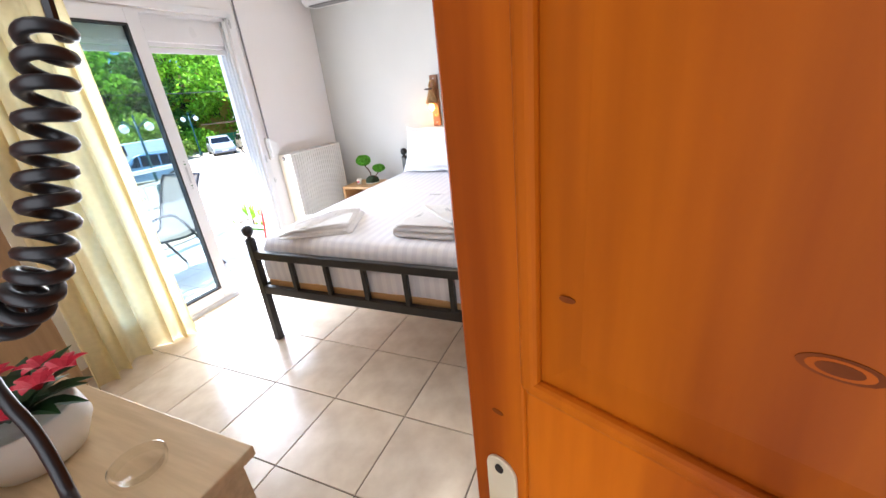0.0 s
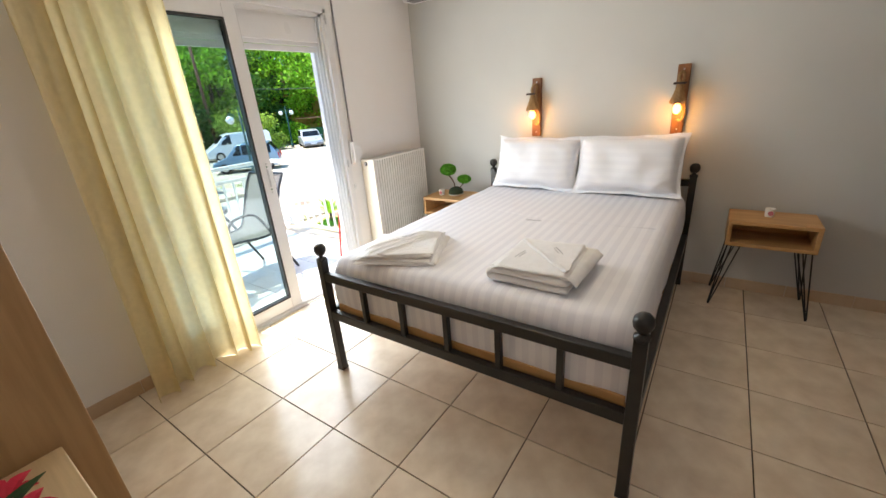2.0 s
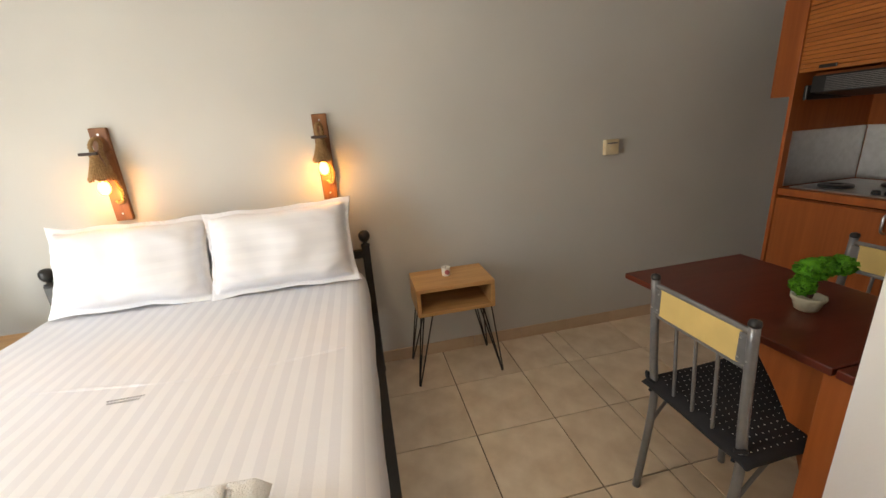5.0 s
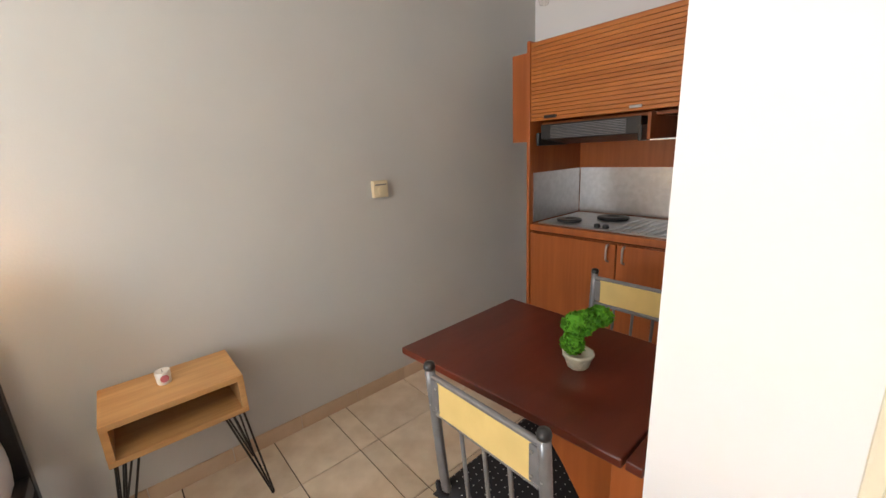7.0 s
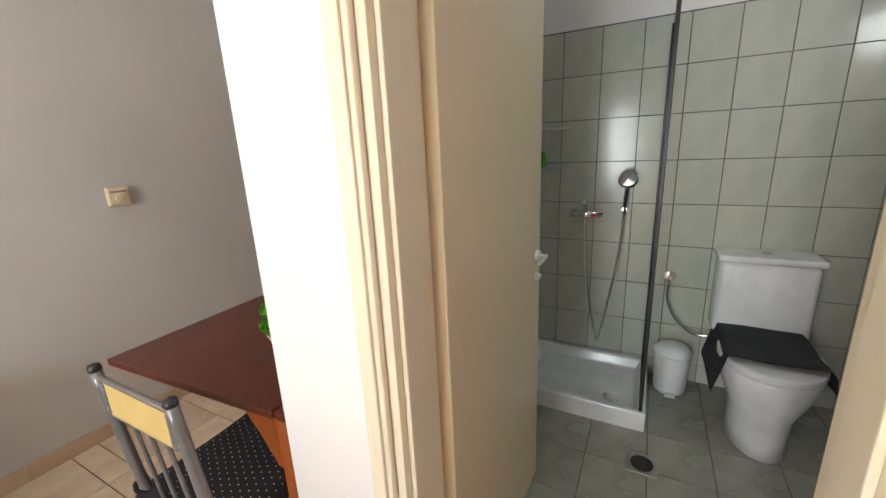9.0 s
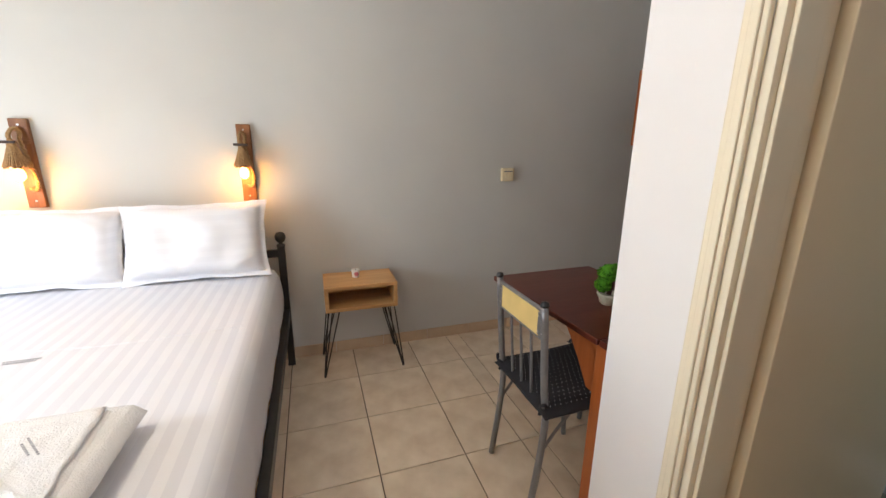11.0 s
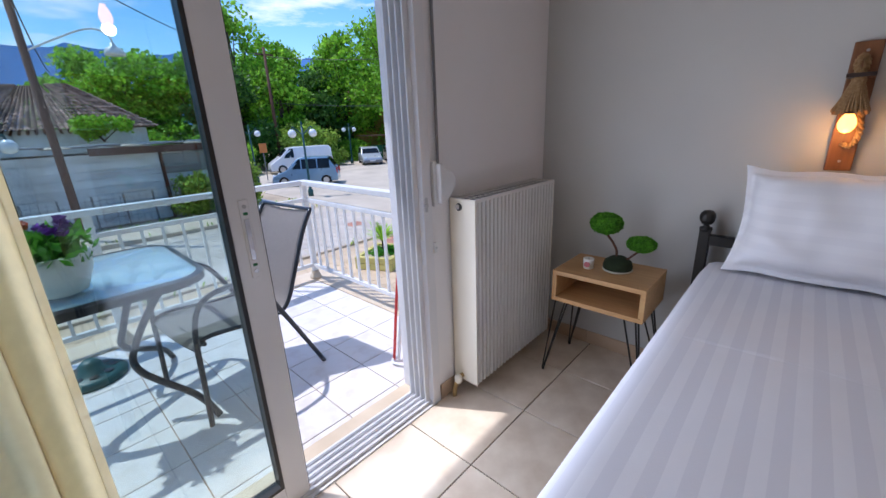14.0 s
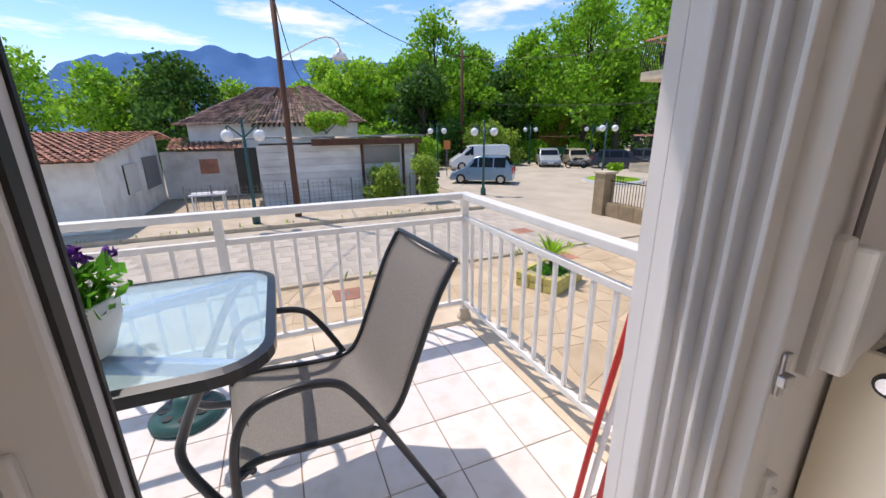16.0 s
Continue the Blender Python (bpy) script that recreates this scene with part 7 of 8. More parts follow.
part("lamp_head", lathe([(0.26, -0.1), (0.27, -0.05), (0.2, 0.08), (0.09, 0.14), (0.06, 0.24)], (-17.5, 4.45, 3.75), 18), M_RAIL, arm, "enamel lamp head", smooth=True)
pole2 = thing("utility_pole", (-35.5, 17.6, G), "dark wooden utility pole by the parking square", "utility pole")
part("pole", lathe([(0.16, 0), (0.1, 9.6)], (-35.5, 17.6, G), 12), M_POLE, pole2, smooth=True)
part("cross_arm", box((-35.56, 16.9, 7.2), (-35.44, 18.3, 7.32)), M_POLE, pole2)
for k, (a, c, sag) in enumerate((((-17.5, 2.5, 6.4), (-35.5, 17.6, 7.3), 0.8), ((-17.5, 2.5, 6.2), (-4, 12, 6.0), 0.9), ((-17.5, 2.5, 6.5), (-14, -20, 7.0), 0.8), ((-17.5, 2.5, 5.9), (-6, -2.5, 5.2), 0.5), ((-35.5, 17.6, 7.1), (-14, 30, 7.2), 0.9), ((-35.5, 17.6, 3.6), (-12, 26, 2.9), 0.5), ((-17.5, 2.5, 5.6), (-30, 4, 4.5), 0.6))):
    w = thing("overhead_wire", a, "black overhead wire between the poles", "wire", "overhead wires")
    pts = [Vector(a).lerp(Vector(c), q / 14) - Vector((0, 0, sag * 4 * (q / 14) * (1 - q / 14))) for q in range(15)]
    part("cable", add_tube(bmesh.new(), pts, 0.02, 5), M_BPLAST, w)
sg = thing("road_sign", (-28.2, 13.0, G), "small orange sign on a grey post", "sign")
part("post", cyl((-28.2, 13.0, G), (-28.2, 13.0, 0.6), 0.035), M_GREYTUBE, sg)
part("board", box((-28.15, 12.75, 0.0), (-28.12, 13.25, 0.6), 0.01), mat("orange_sign_face", (0.6, 0.2, 0.04), rough=0.5), sg)
isl = thing("traffic_island", (-20.5, 20.6, G), "round grass island with a white kerb", "island", kind="structure")
part("kerb", lathe([(1.75, 0), (1.75, 0.15), (1.5, 0.17), (1.5, 0.05)], (-20.5, 20.6, G - 0.02), 36), M_WCER, isl)
part("grass", lathe([(1.52, 0), (1.5, 0.16), (0.9, 0.24), (0.001, 0.27)], (-20.5, 20.6, G), 30), M_LEAF2, isl)


# ---- vehicles ----
def car(x, y, heading, L, W_, Hh, paint, label, van=False):
    t = thing("van" if van else "car", (x, y, G), label, "van" if van else "car", "parked vehicles")
    m = pose(x, y, G, 0, 0, heading)
    def add(name, b, material, parent=None, lab="", smooth=False):
        bmesh.ops.transform(b, matrix=m, verts=b.verts)
        return part(name, b, material, parent or t, lab, smooth)
    h = L / 2
    belt = 0.58 * Hh
    if van:
        prof = [(-h, 0.25), (h * 0.98, 0.25), (h, 0.55), (h * 0.97, 0.75), (h * 0.68, belt + 0.08), (h * 0.40, Hh * 0.95), (h * 0.2, Hh), (-h * 0.92, Hh), (-h * 0.99, Hh * 0.9), (-h, 0.6)]
    else:
        prof = [(-h, 0.22), (h * 0.97, 0.22), (h, 0.45), (h * 0.95, 0.62), (h * 0.52, belt + 0.02), (h * 0.22, Hh * 0.94), (h * 0.02, Hh), (-h * 0.72, Hh * 0.98), (-h * 0.94, belt + 0.1), (-h, 0.6)]
    b = prism(prof, -W_ / 2, W_ / 2, 1)
    for v in b.verts:
        if v.co.z > belt:
            v.co.y *= 1 - 0.16 * (v.co.z - belt) / (Hh - belt)
    bmesh.ops.bevel(b, geom=list(b.edges), offset=0.06, segments=3, affect='EDGES', profile=0.6)
    body = add("body", b, paint, smooth=True)
    top = belt + 0.04
    z1 = Hh - 0.10
    def wy(z):
        return W_ / 2 * (1 - 0.16 * (z - belt) / (Hh - belt)) + 0.004
    for s in (-1, 1):
        spans = ((h * 0.10, h * 0.40, h * 0.16), (-h * 0.38, h * 0.06, h * 0.06), (-h * 0.78, -h * 0.42, -h * 0.42)) if not van else ((h * 0.24, h * 0.56, h * 0.36),)
        for a, c, c2 in spans:
            bb = bmesh.new()
            vs = [bb.verts.new(q) for q in ((a, s * wy(top), top), (c, s * wy(top), top), (min(c, c2 if c2 > a else c), s * wy(z1), z1), (a, s * wy(z1), z1))]
            bb.faces.new(vs)
            bmesh.ops.solidify(bb, geom=list(bb.faces), thickness=0.012)
            add("side_window", bb, M_CARGLASS)
    for fr in (1, -1):
        if van and fr < 0:
            continue
        if fr > 0:
            (xa, za), (xb, zb) = (prof[4], prof[5])
        else:
            (xa, za), (xb, zb) = ((prof[8], prof[7]))
        bb = bmesh.new()
        n_ = Vector((zb - za, 0, -(xb - xa))).normalized()
        if n_.x * fr < 0:
            n_ = -n_
        o = n_ * 0.012
        pa, pb_ = Vector((xa, 0, za)).lerp(Vector((xb, 0, zb)), 0.12) + o, Vector((xa, 0, za)).lerp(Vector((xb, 0, zb)), 0.9) + o
        vs = [bb.verts.new((p.x, sy * (wy(p.z) - 0.09), p.z)) for p, sy in ((pa, -1), (pa, 1), (pb_, 1), (pb_, -1))]
        bb.faces.new(vs)
        bmesh.ops.solidify(bb, geom=list(bb.faces), thickness=0.006)
        add("windscreen" if fr > 0 else "rear_window", bb, M_CARGLASS)
    r = 0.29 if not van else 0.33
    for wx in (h * 0.64, -h * 0.64):
        for s in (-1, 1):
            bb = cyl((wx, s * (W_ / 2 - 0.17), r), (wx, s * (W_ / 2 + 0.012), r), r, n=22)
            wl_ = add("wheel", bb, M_TYRE)
            add("rim", cyl((wx, s * (W_ / 2), r), (wx, s * (W_ / 2 + 0.02), r), r * 0.6, n=16), M_STEEL, wl_)
    for s in (-1, 1):
        add("headlight", ball((h * 0.95, s * W_ * 0.36, 0.62), 0.11, 12, (0.5, 1.3, 0.8)), M_GLOBE, smooth=True)
        add("tail_light", box((-h - 0.01, s * W_ * 0.42 - 0.06, 0.62), (-h + 0.06, s * W_ * 0.42 + 0.06, 0.95), 0.02), M_RED)
        add("mirror", ball((h * 0.36, s * (W_ / 2 + 0.08), belt + 0.08), 0.085, 10, (0.6, 1, 0.8)), paint, smooth=True)
    add("bumper", box((h * 0.9, -W_ * 0.47, 0.2), (h * 1.01, W_ * 0.47, 0.42), 0.04), M_GREYTUBE)
    add("plate", box((h * 1.01, -0.24, 0.32), (h * 1.02, 0.24, 0.42), 0.004), M_WPLAST)


def paint(name, c, metal=0.3):
    return mat(name, c, tuple(v * 0.95 for v in c), 0.28, metal, scale=2, coat=0.6)


P_BLUE, P_WHITE, P_SILVER, P_BEIGE, P_DARK, P_GREY = paint("pale_blue_paint", (0.20, 0.32, 0.44)), paint("white_van_paint", (0.75, 0.76, 0.77), 0), paint("silver_paint", (0.5, 0.52, 0.54)), paint("beige_paint", (0.42, 0.37, 0.28), 0), paint("dark_blue_paint", (0.02, 0.03, 0.06)), paint("grey_paint", (0.12, 0.14, 0.16))
car(-23.6, 13.4, 231, 3.7, 1.6, 1.62, P_BLUE, "pale blue hatchback parked on the square")
car(-31.2, 17.1, 252, 4.7, 1.85, 1.92, P_WHITE, "white delivery van parked behind the blue car", True)
car(-31.2, 23.9, -30, 3.95, 1.7, 1.48, P_SILVER, "silver hatchback parked facing the road")
car(-30.4, 26.3, -28, 3.8, 1.6, 1.42, P_BEIGE, "old beige car parked on the square")
car(-26.6, 27.4, 50, 4.3, 1.72, 1.45, P_DARK, "dark blue car parked on the square")
car(-26.3, 30.8, 45, 4.3, 1.72, 1.45, P_GREY, "grey car parked on the square")
car(-24.3, 32.4, 45, 4.2, 1.72, 1.45, P_SILVER, "silver car parked on the square")


mc = thing("motorcycle", (-28.0, 24.3, G), "black motorcycle parked before the beige car", "motorcycle")
for k in (-0.62, 0.62):
    wm = bmesh.new()
    add_tube(wm, [(-28.0 + k * 0.35 + 0.26 * math.cos(q * math.pi / 9) * 0.35, 24.3 + k * 0.94 + 0.26 * math.cos(q * math.pi / 9) * 0.94, G + 0.3 + 0.26 * math.sin(q * math.pi / 9)) for q in range(19)], 0.05, 6)
    part("wheel", wm, M_TYRE, mc)
part("frame", tube([(-28.21, 23.72, G + 0.3), (-28.12, 24.0, G + 0.5), (-27.95, 24.4, G + 0.45), (-27.79, 24.88, G + 0.3)], 0.07, 7, 4), M_GREYTUBE, mc)
part("fork", tube([(-28.21, 23.72, G + 0.3), (-28.14, 23.9, G + 0.7), (-28.1, 24.0, G + 1.0)], 0.03, 6, 3), M_STEEL, mc)
part("handlebar", cyl((-28.42, 24.12, G + 1.0), (-27.78, 23.88, G + 1.0), 0.02, n=7), M_STEEL, mc)
part("tank", ball((-28.04, 24.18, G + 0.72), 0.2, 12, (0.8, 1.3, 0.7)), M_BPLAST, mc, smooth=True)
part("saddle", ball((-27.9, 24.58, G + 0.74), 0.22, 12, (0.7, 1.5, 0.35)), M_TYRE, mc, smooth=True)


# ---- old houses across the road ----
def tiled_roof(parent, a, b_, c, d, rows, cols, material, hole=None):
    """Barrel tiles in courses between the eaves a-b and the ridge d-c."""
    a, b_, c, d = (Vector(q) for q in (a, b_, c, d))
    nrm = (b_ - a).cross(d - a).normalized()
    if nrm.z < 0:
        nrm = -nrm
    bm = bmesh.new()
    for j in range(rows):
        for i in range(cols):
            if hole and hole(i / cols, j / rows):
                continue
            def at(u, v):
                return a.lerp(b_, u).lerp(d.lerp(c, u), v)
            lift = 0.02 * random.random()
            prev = None
            for v, e in ((j / rows, 0.05), (min(1, (j + 1.15) / rows), 0.0)):
                ring = []
                for k in range(5):
                    u = (i + k / 4) / cols
                    ring.append(bm.verts.new(at(u, v) + nrm * (e + lift + 0.075 * math.sin(math.pi * k / 4))))
                if prev:
                    for k in range(4):
                        bm.faces.new((prev[k], prev[k + 1], ring[k + 1], ring[k]))
                prev = ring
    return part("roof_tiles", bm, material, parent)


hs1 = thing("whitewashed_house", (-20, -4, G), "low whitewashed house with terracotta roof", "house")
part("wall", box((-25, -9.2, G), (-17.6, -3.1, 0.36)), M_PLASTER, hs1)
part("gable", prism([(-17.6, 0.36), (-25, 0.36), (-25, 1.2), (-24.6, 1.2), (-17.6, 0.46)], -9.2, -3.1, 1), M_PLASTER, hs1)
tiled_roof(hs1, (-17.1, -9.3, 0.46), (-17.1, -2.85, 0.46), (-24.6, -2.85, 1.30), (-24.6, -9.3, 1.30), 18, 28, M_ROOF)
tiled_roof(hs1, (-27.5, -2.85, 0.9), (-27.5, -9.3, 0.9), (-24.6, -9.3, 1.30), (-24.6, -2.85, 1.30), 8, 28, M_ROOF)
for x0, x1, z0, z1 in ((-21.4, -19.9, -0.85, 0.2),):
    wv = part("window", box((x0, -3.1, z0), (x1, -3.07, z1)), M_CARGLASS, hs1)
    for k in range(9):
        part("bar", cyl((x0 + 0.07 + k * 0.17, -3.04, z0), (x0 + 0.07 + k * 0.17, -3.04, z1), 0.035, n=6), M_RAIL, wv)
for x0, x1 in ((-24.4, -22.3),):
    wv = part("window", box((x0, -3.1, -0.95), (x1, -3.05, 0.34)), M_GREYTUBE, hs1, "closed grey shutter")
hs2 = thing("lean_to", (-22.5, -0.6, G), "white lean-to with a small tiled roof", "shed")
part("wall", box((-26.5, -3.05, G), (-25.02, 0.35, 0.42)), M_PLASTER, hs2)
tiled_roof(hs2, (-24.6, -2.8, 0.46), (-24.6, 0.5, 0.46), (-26.9, 0.5, 1.0), (-26.9, -2.8, 1.0), 6, 14, M_ROOF)
part("window", box((-25.02, -1.5, -0.65), (-24.98, -0.7, 0.05)), M_ROOF, hs2, "small red-brown window")
hut = thing("hut", (-22, 4.5, G), "weathered white board hut with a sheet roof", "shed")
part("wall", box((-23.5, 1.35, G), (-20.1, 8.0, 0.75)), M_BOARD, hut)
for k in range(9):
    z = G + 0.02 + k * 0.285
    part("board", box((-20.1, 1.32, z), (-20.06, 5.42, z + 0.27), 0.006), M_BOARD, hut)
# Flat black panel stands for the shade inside the hut.
part("doorway", box((-20.2, 0.5, -1.1), (-20.15, 1.3, 0.7)), M_BPLAST, hut, "black panel for the shaded inside of the open doorway")
part("side_panel", box((-20.1, 5.5, -0.1), (-20.05, 7.2, 0.65)), M_GREYTUBE, hut, "grey plywood panel")
for y in (5.45, 7.3, 7.95):
    part("post", box((-20.12, y, G), (-20.0, y + 0.1, 0.9)), M_POLE, hut)
for k in range(12):
    y = 0.35 + k * 0.66
    part("roof_sheet", box((-24, y, 0.98 + 0.03 * (k % 3)), (-19.7, y + 0.7, 1.03 + 0.03 * (k % 3)), 0.01), M_GREYTUBE if k % 3 else M_KERB, hut)
part("eaves_board", box((-19.78, 3.4, 0.72), (-19.7, 8.15, 0.98)), M_POLE, hut, "brown eaves board")
old = thing("ruined_house", (-28, 2.5, G), "old house with sagging tiled roof, partly collapsed", "house")
part("wall", box((-31, -1.9, G), (-26, 6.5, 1.75)), M_PLASTER, old)
def gone(u, v):
    return 0.36 < u < 0.70 and v > 0.48 + 1.6 * abs(u - 0.52) + 0.06 * math.sin(u * 60)
tiled_roof(old, (-25.6, -2.4, 1.6), (-25.6, 6.9, 1.75), (-28.3, 4.2, 3.8), (-28.3, 1.6, 3.65), 14, 42, M_OLDROOF, gone)
tiled_roof(old, (-31.4, -2.4, 1.6), (-25.6, -2.4, 1.6), (-28.3, 1.6, 3.65), (-28.31, 1.61, 3.66), 14, 26, M_OLDROOF)
tiled_roof(old, (-25.6, 6.9, 1.75), (-31.4, 6.9, 1.75), (-28.31, 4.2, 3.8), (-28.3, 4.21, 3.8), 14, 26, M_OLDROOF)
for k in range(12):
    u = 0.37 + 0.028 * k
    a, c = Vector((-25.7, -2.4, 1.5)).lerp(Vector((-25.7, 6.9, 1.65)), u), Vector((-28.3, 1.6, 3.6)).lerp(Vector((-28.3, 4.2, 3.75)), u)
    part("rafter", add_tube(bmesh.new(), [a, c], 0.06, 5), M_POLE, old, "bare grey rafter")
for dx, dy in ((0, 0),):
    tbl = thing("garden_table", (-19.3, -0.5, G), "white plastic table in the yard", "table")
    part("top", box((-19.7, -1.1, -0.92), (-18.9, 0.1, -0.87), 0.02), M_WPLAST, tbl)
    for x in (-19.6, -19.0):
        for y in (-1.0, 0.0):
            part("leg", cyl((x, y, G), (x, y, -0.92), 0.03, n=8), M_WPLAST, tbl)
fen = thing("wire_fence", (-19.0, 3, G), "rusty wire fence with metal posts", "fence")
for k in range(11):
    y = -1.2 + k * 0.85
    part("post", cyl((-19.0, y, G), (-19.0, y, -0.55), 0.03, n=7), M_GREYTUBE, fen)
b = bmesh.new()
for k in range(46):
    y = -1.2 + k * 0.185
    add_tube(b, [(-19.0, y, G), (-19.0, y, -0.6)], 0.006, 3)
for k in range(7):
    add_tube(b, [(-19.0, -1.2, G + 0.15 + k * 0.16), (-19.0, 7.3, G + 0.15 + k * 0.16)], 0.006, 3)
part("mesh", b, M_GREYTUBE, fen)
yh = thing("ochre_house", (-41, 31, G), "ochre house with red roof among the trees", "house")
part("wall", box((-46, 27.5, G), (-41, 34, 3.9)), M_YELLOW, yh)
part("roof", prism([(27, 3.9), (34.5, 3.9), (30.7, 5.6)], -46.5, -40.5, 0), M_ROOF, yh)
for y in (28.6, 31.6):
    part("window", box((-41.0, y, 1.2), (-40.95, y + 0.9, 2.8)), M_CARGLASS, yh)
gf = thing("green_fence", (-35, 28, G), "green sheet fence round a bar terrace", "fence")
for k in range(6):
    a, c = Vector((-36.4, 27.0, 0)).lerp(Vector((-33.6, 30.2, 0)), k / 6), Vector((-36.4, 27.0, 0)).lerp(Vector((-33.6, 30.2, 0)), (k + 0.96) / 6)
    part("panel", prism([(a.x, a.y), (c.x, c.y), (c.x - 0.05, c.y + 0.05), (a.x - 0.05, a.y + 0.05)], G, G + 1.35, 2), M_GREENF, gf)
part("awning", box((-37.5, 27.3, 0.5), (-34.5, 31, 0.58)), M_ROOF, gf, "reddish awning over the terrace")

# neighbouring house with balconies and a stone gate pillar
nb = thing("neighbour_house", (-10, 16, G), "neighbouring house with balconies and stone fence", "house")
part("wall", box((-11.6, 14.6, G), (-4, 22, 4.3)), M_PLASTER, nb)
for z in (2.75, -0.2):
    sl = part("balcony", box((-13.0, 13.55, z), (-11.0, 19, z + 0.28), 0.02), M_STONE, nb, "cream balcony slab")
    part("handrail", box((-13.0, 13.55, z + 1.2), (-12.95, 19, z + 1.25)), M_ROOF, sl)
    part("handrail", box((-13.0, 13.55, z + 1.2), (-11.6, 13.6, z + 1.251)), M_ROOF, sl)
    for k in range(16):
        part("bar", tube([(-12.97 + 0.09 * k, 13.57, z + 0.28), (-12.97 + 0.09 * k, 13.45, z + 0.6), (-12.97 + 0.09 * k, 13.57, z + 1.2)], 0.012, 5, 3), M_BLACK, sl)
fs = thing("stone_fence", (-13.4, 13.0, G), "tan stone fence with black iron railing", "fence")
part("pillar", box((-13.75, 12.75, G), (-13.25, 13.25, -0.3), 0.01), M_BRICKW, fs)
part("cap", box((-13.8, 12.7, -0.3), (-13.2, 13.3, -0.22), 0.015), M_KERB, fs)
fdir = Vector((0.72, -0.69, 0))
for k in range(5):
    piece("stone_block", (0.62, 0.3, 0.5), tuple(Vector((-13.2, 13.0, G + 0.25)) + Vector((0.32 + 0.64 * k, 0.0, 0))), M_BRICKW, fs, 0.01)
for k in range(26):
    part("bar", cyl((-13.15 + 0.12 * k, 13.0, G + 0.5), (-13.15 + 0.12 * k, 13.0, -0.45 + 0.12 * math.sin(k * 0.6)), 0.012, n=5), M_BLACK, fs)
part("rail", box((-13.2, 12.985, -0.55), (-10, 13.015, -0.52)), M_BLACK, fs)


# ---- trees and shrubs ----
def crown_mesh(clumps, per, size, seed):
    """Leaf blades in clumps: (centre, radii) each, denser towards their shells."""
    rs = np.random.RandomState(seed)
    V, F = [], []
    for (c, rad) in clumps:
        d = rs.normal(size=(per, 3))
        d /= np.linalg.norm(d, axis=1)[:, None]
        r = rs.uniform(0.35, 1.0, (per, 1)) ** 0.5
        p = np.array(c) + d * r * np.array(rad) * (1 + 0.18 * rs.normal(size=(per, 1)))
        a = rs.normal(size=(per, 3)) + d * 0.7
        a /= np.linalg.norm(a, axis=1)[:, None]
        q = np.cross(a, rs.normal(size=(per, 3)))
        q /= np.linalg.norm(q, axis=1)[:, None]
        s = size * rs.uniform(0.6, 1.4, (per, 1))
        quad = np.stack([p - a * s * 0.5, p + q * s * 0.36, p + a * s * 0.55, p - q * s * 0.36], 1)
        V.append(quad.reshape(-1, 3))
    V = np.concatenate(V)
    n = len(V) // 4
    me = bpy.data.meshes.new("crown")
    me.from_pydata(V.tolist(), [], np.arange(4 * n).reshape(-1, 4).tolist())
    return me


def tree(x, y, top, rad, material, label, seed, clumps=26, per=230, size=0.34, low=0.25, trunk=0.28):
    rs = random.Random(seed)
    t = thing("tree", (x, y, G), label, "tree", "trees round the square")
    h = top - G
    tb_ = bmesh.new()
    add_tube(tb_, smooth_path([(x, y, G - 0.1), (x + 0.1, y, G + h * 0.25), (x - 0.1, y + 0.2, G + h * 0.5), (x, y, G + h * 0.82)], 4), trunk, 9, trunk * 0.25)
    cs = []
    for k in range(clumps):
        v = low + (1 - low) * ((k + 0.5) / clumps)
        e = rs.random() * 6.283
        wide = rad * math.sin(math.pi * min(0.97, 0.22 + 0.75 * (v - low) / (1 - low))) ** 0.7
        r = wide * (0.35 + 0.6 * rs.random())
        c = (x + r * math.cos(e), y + r * math.sin(e), G + h * v * 0.93)
        cr = rad * (0.26 + 0.2 * rs.random())
        cs.append((c, (cr, cr, cr * 0.75)))
        if k % 2 == 0:
            add_tube(tb_, smooth_path([(x, y, G + h * v * 0.55), ((x + c[0]) / 2, (y + c[1]) / 2, G + h * v * 0.75), c], 3), trunk * 0.3, 5, trunk * 0.08)
    part("trunk", tb_, M_BARK, t, "rough brown trunk and limbs")
    me = crown_mesh(cs, per, size, seed)
    me.materials.append(material)
    ob = new("crown", me)
    ob.parent, ob.matrix_parent_inverse = t, t.matrix_basis.inverted()
    return t


tree(-42.0, 17.6, 12.6, 3.8, M_LEAF1, "tall green plane tree beyond the square", 1)
tree(-43.5, 23.2, 10.4, 3.0, M_LEAF1, "green plane tree with an open crown", 2)
tree(-39.5, 27.2, 11.2, 3.4, M_LEAF1, "leafy plane tree beside the ochre house", 3)
tree(-33.5, 29.5, 13.2, 4.6, M_LEAF1, "large spreading plane tree over the parked cars", 4, 34)
tree(-29.0, 33.5, 13.5, 5.0, M_LEAF1, "large spreading plane tree over the parked cars", 5, 34)
tree(-38.5, 15.0, 6.8, 3.6, M_LEAF3, "dense dark green tree behind the square", 6, low=0.08)
tree(-39.0, 20.0, 7.4, 3.6, M_LEAF1, "dense green tree behind the square", 7, low=0.06)
tree(-40.0, 24.5, 7.0, 3.4, M_LEAF3, "dense dark green tree behind the square", 8, low=0.06)
tree(-50.5, 8.2, 9.2, 3.6, M_LEAF2, "bright green tree behind the old house", 9, low=0.1)
tree(-46.0, 12.4, 8.6, 3.6, M_LEAF2, "bright green tree behind the old house", 10, low=0.06)
tree(-44.5, 5.0, 6.0, 3.0, M_LEAF1, "green tree behind the old house", 20, low=0.06)
tree(-42.5, -5.2, 7.2, 4.4, M_LEAF3, "dark evergreen tree behind the white house", 11, 34, low=0.1)
tree(-47.0, -11.5, 7.0, 4.0, M_LEAF1, "green tree behind the white house", 12, low=0.1)
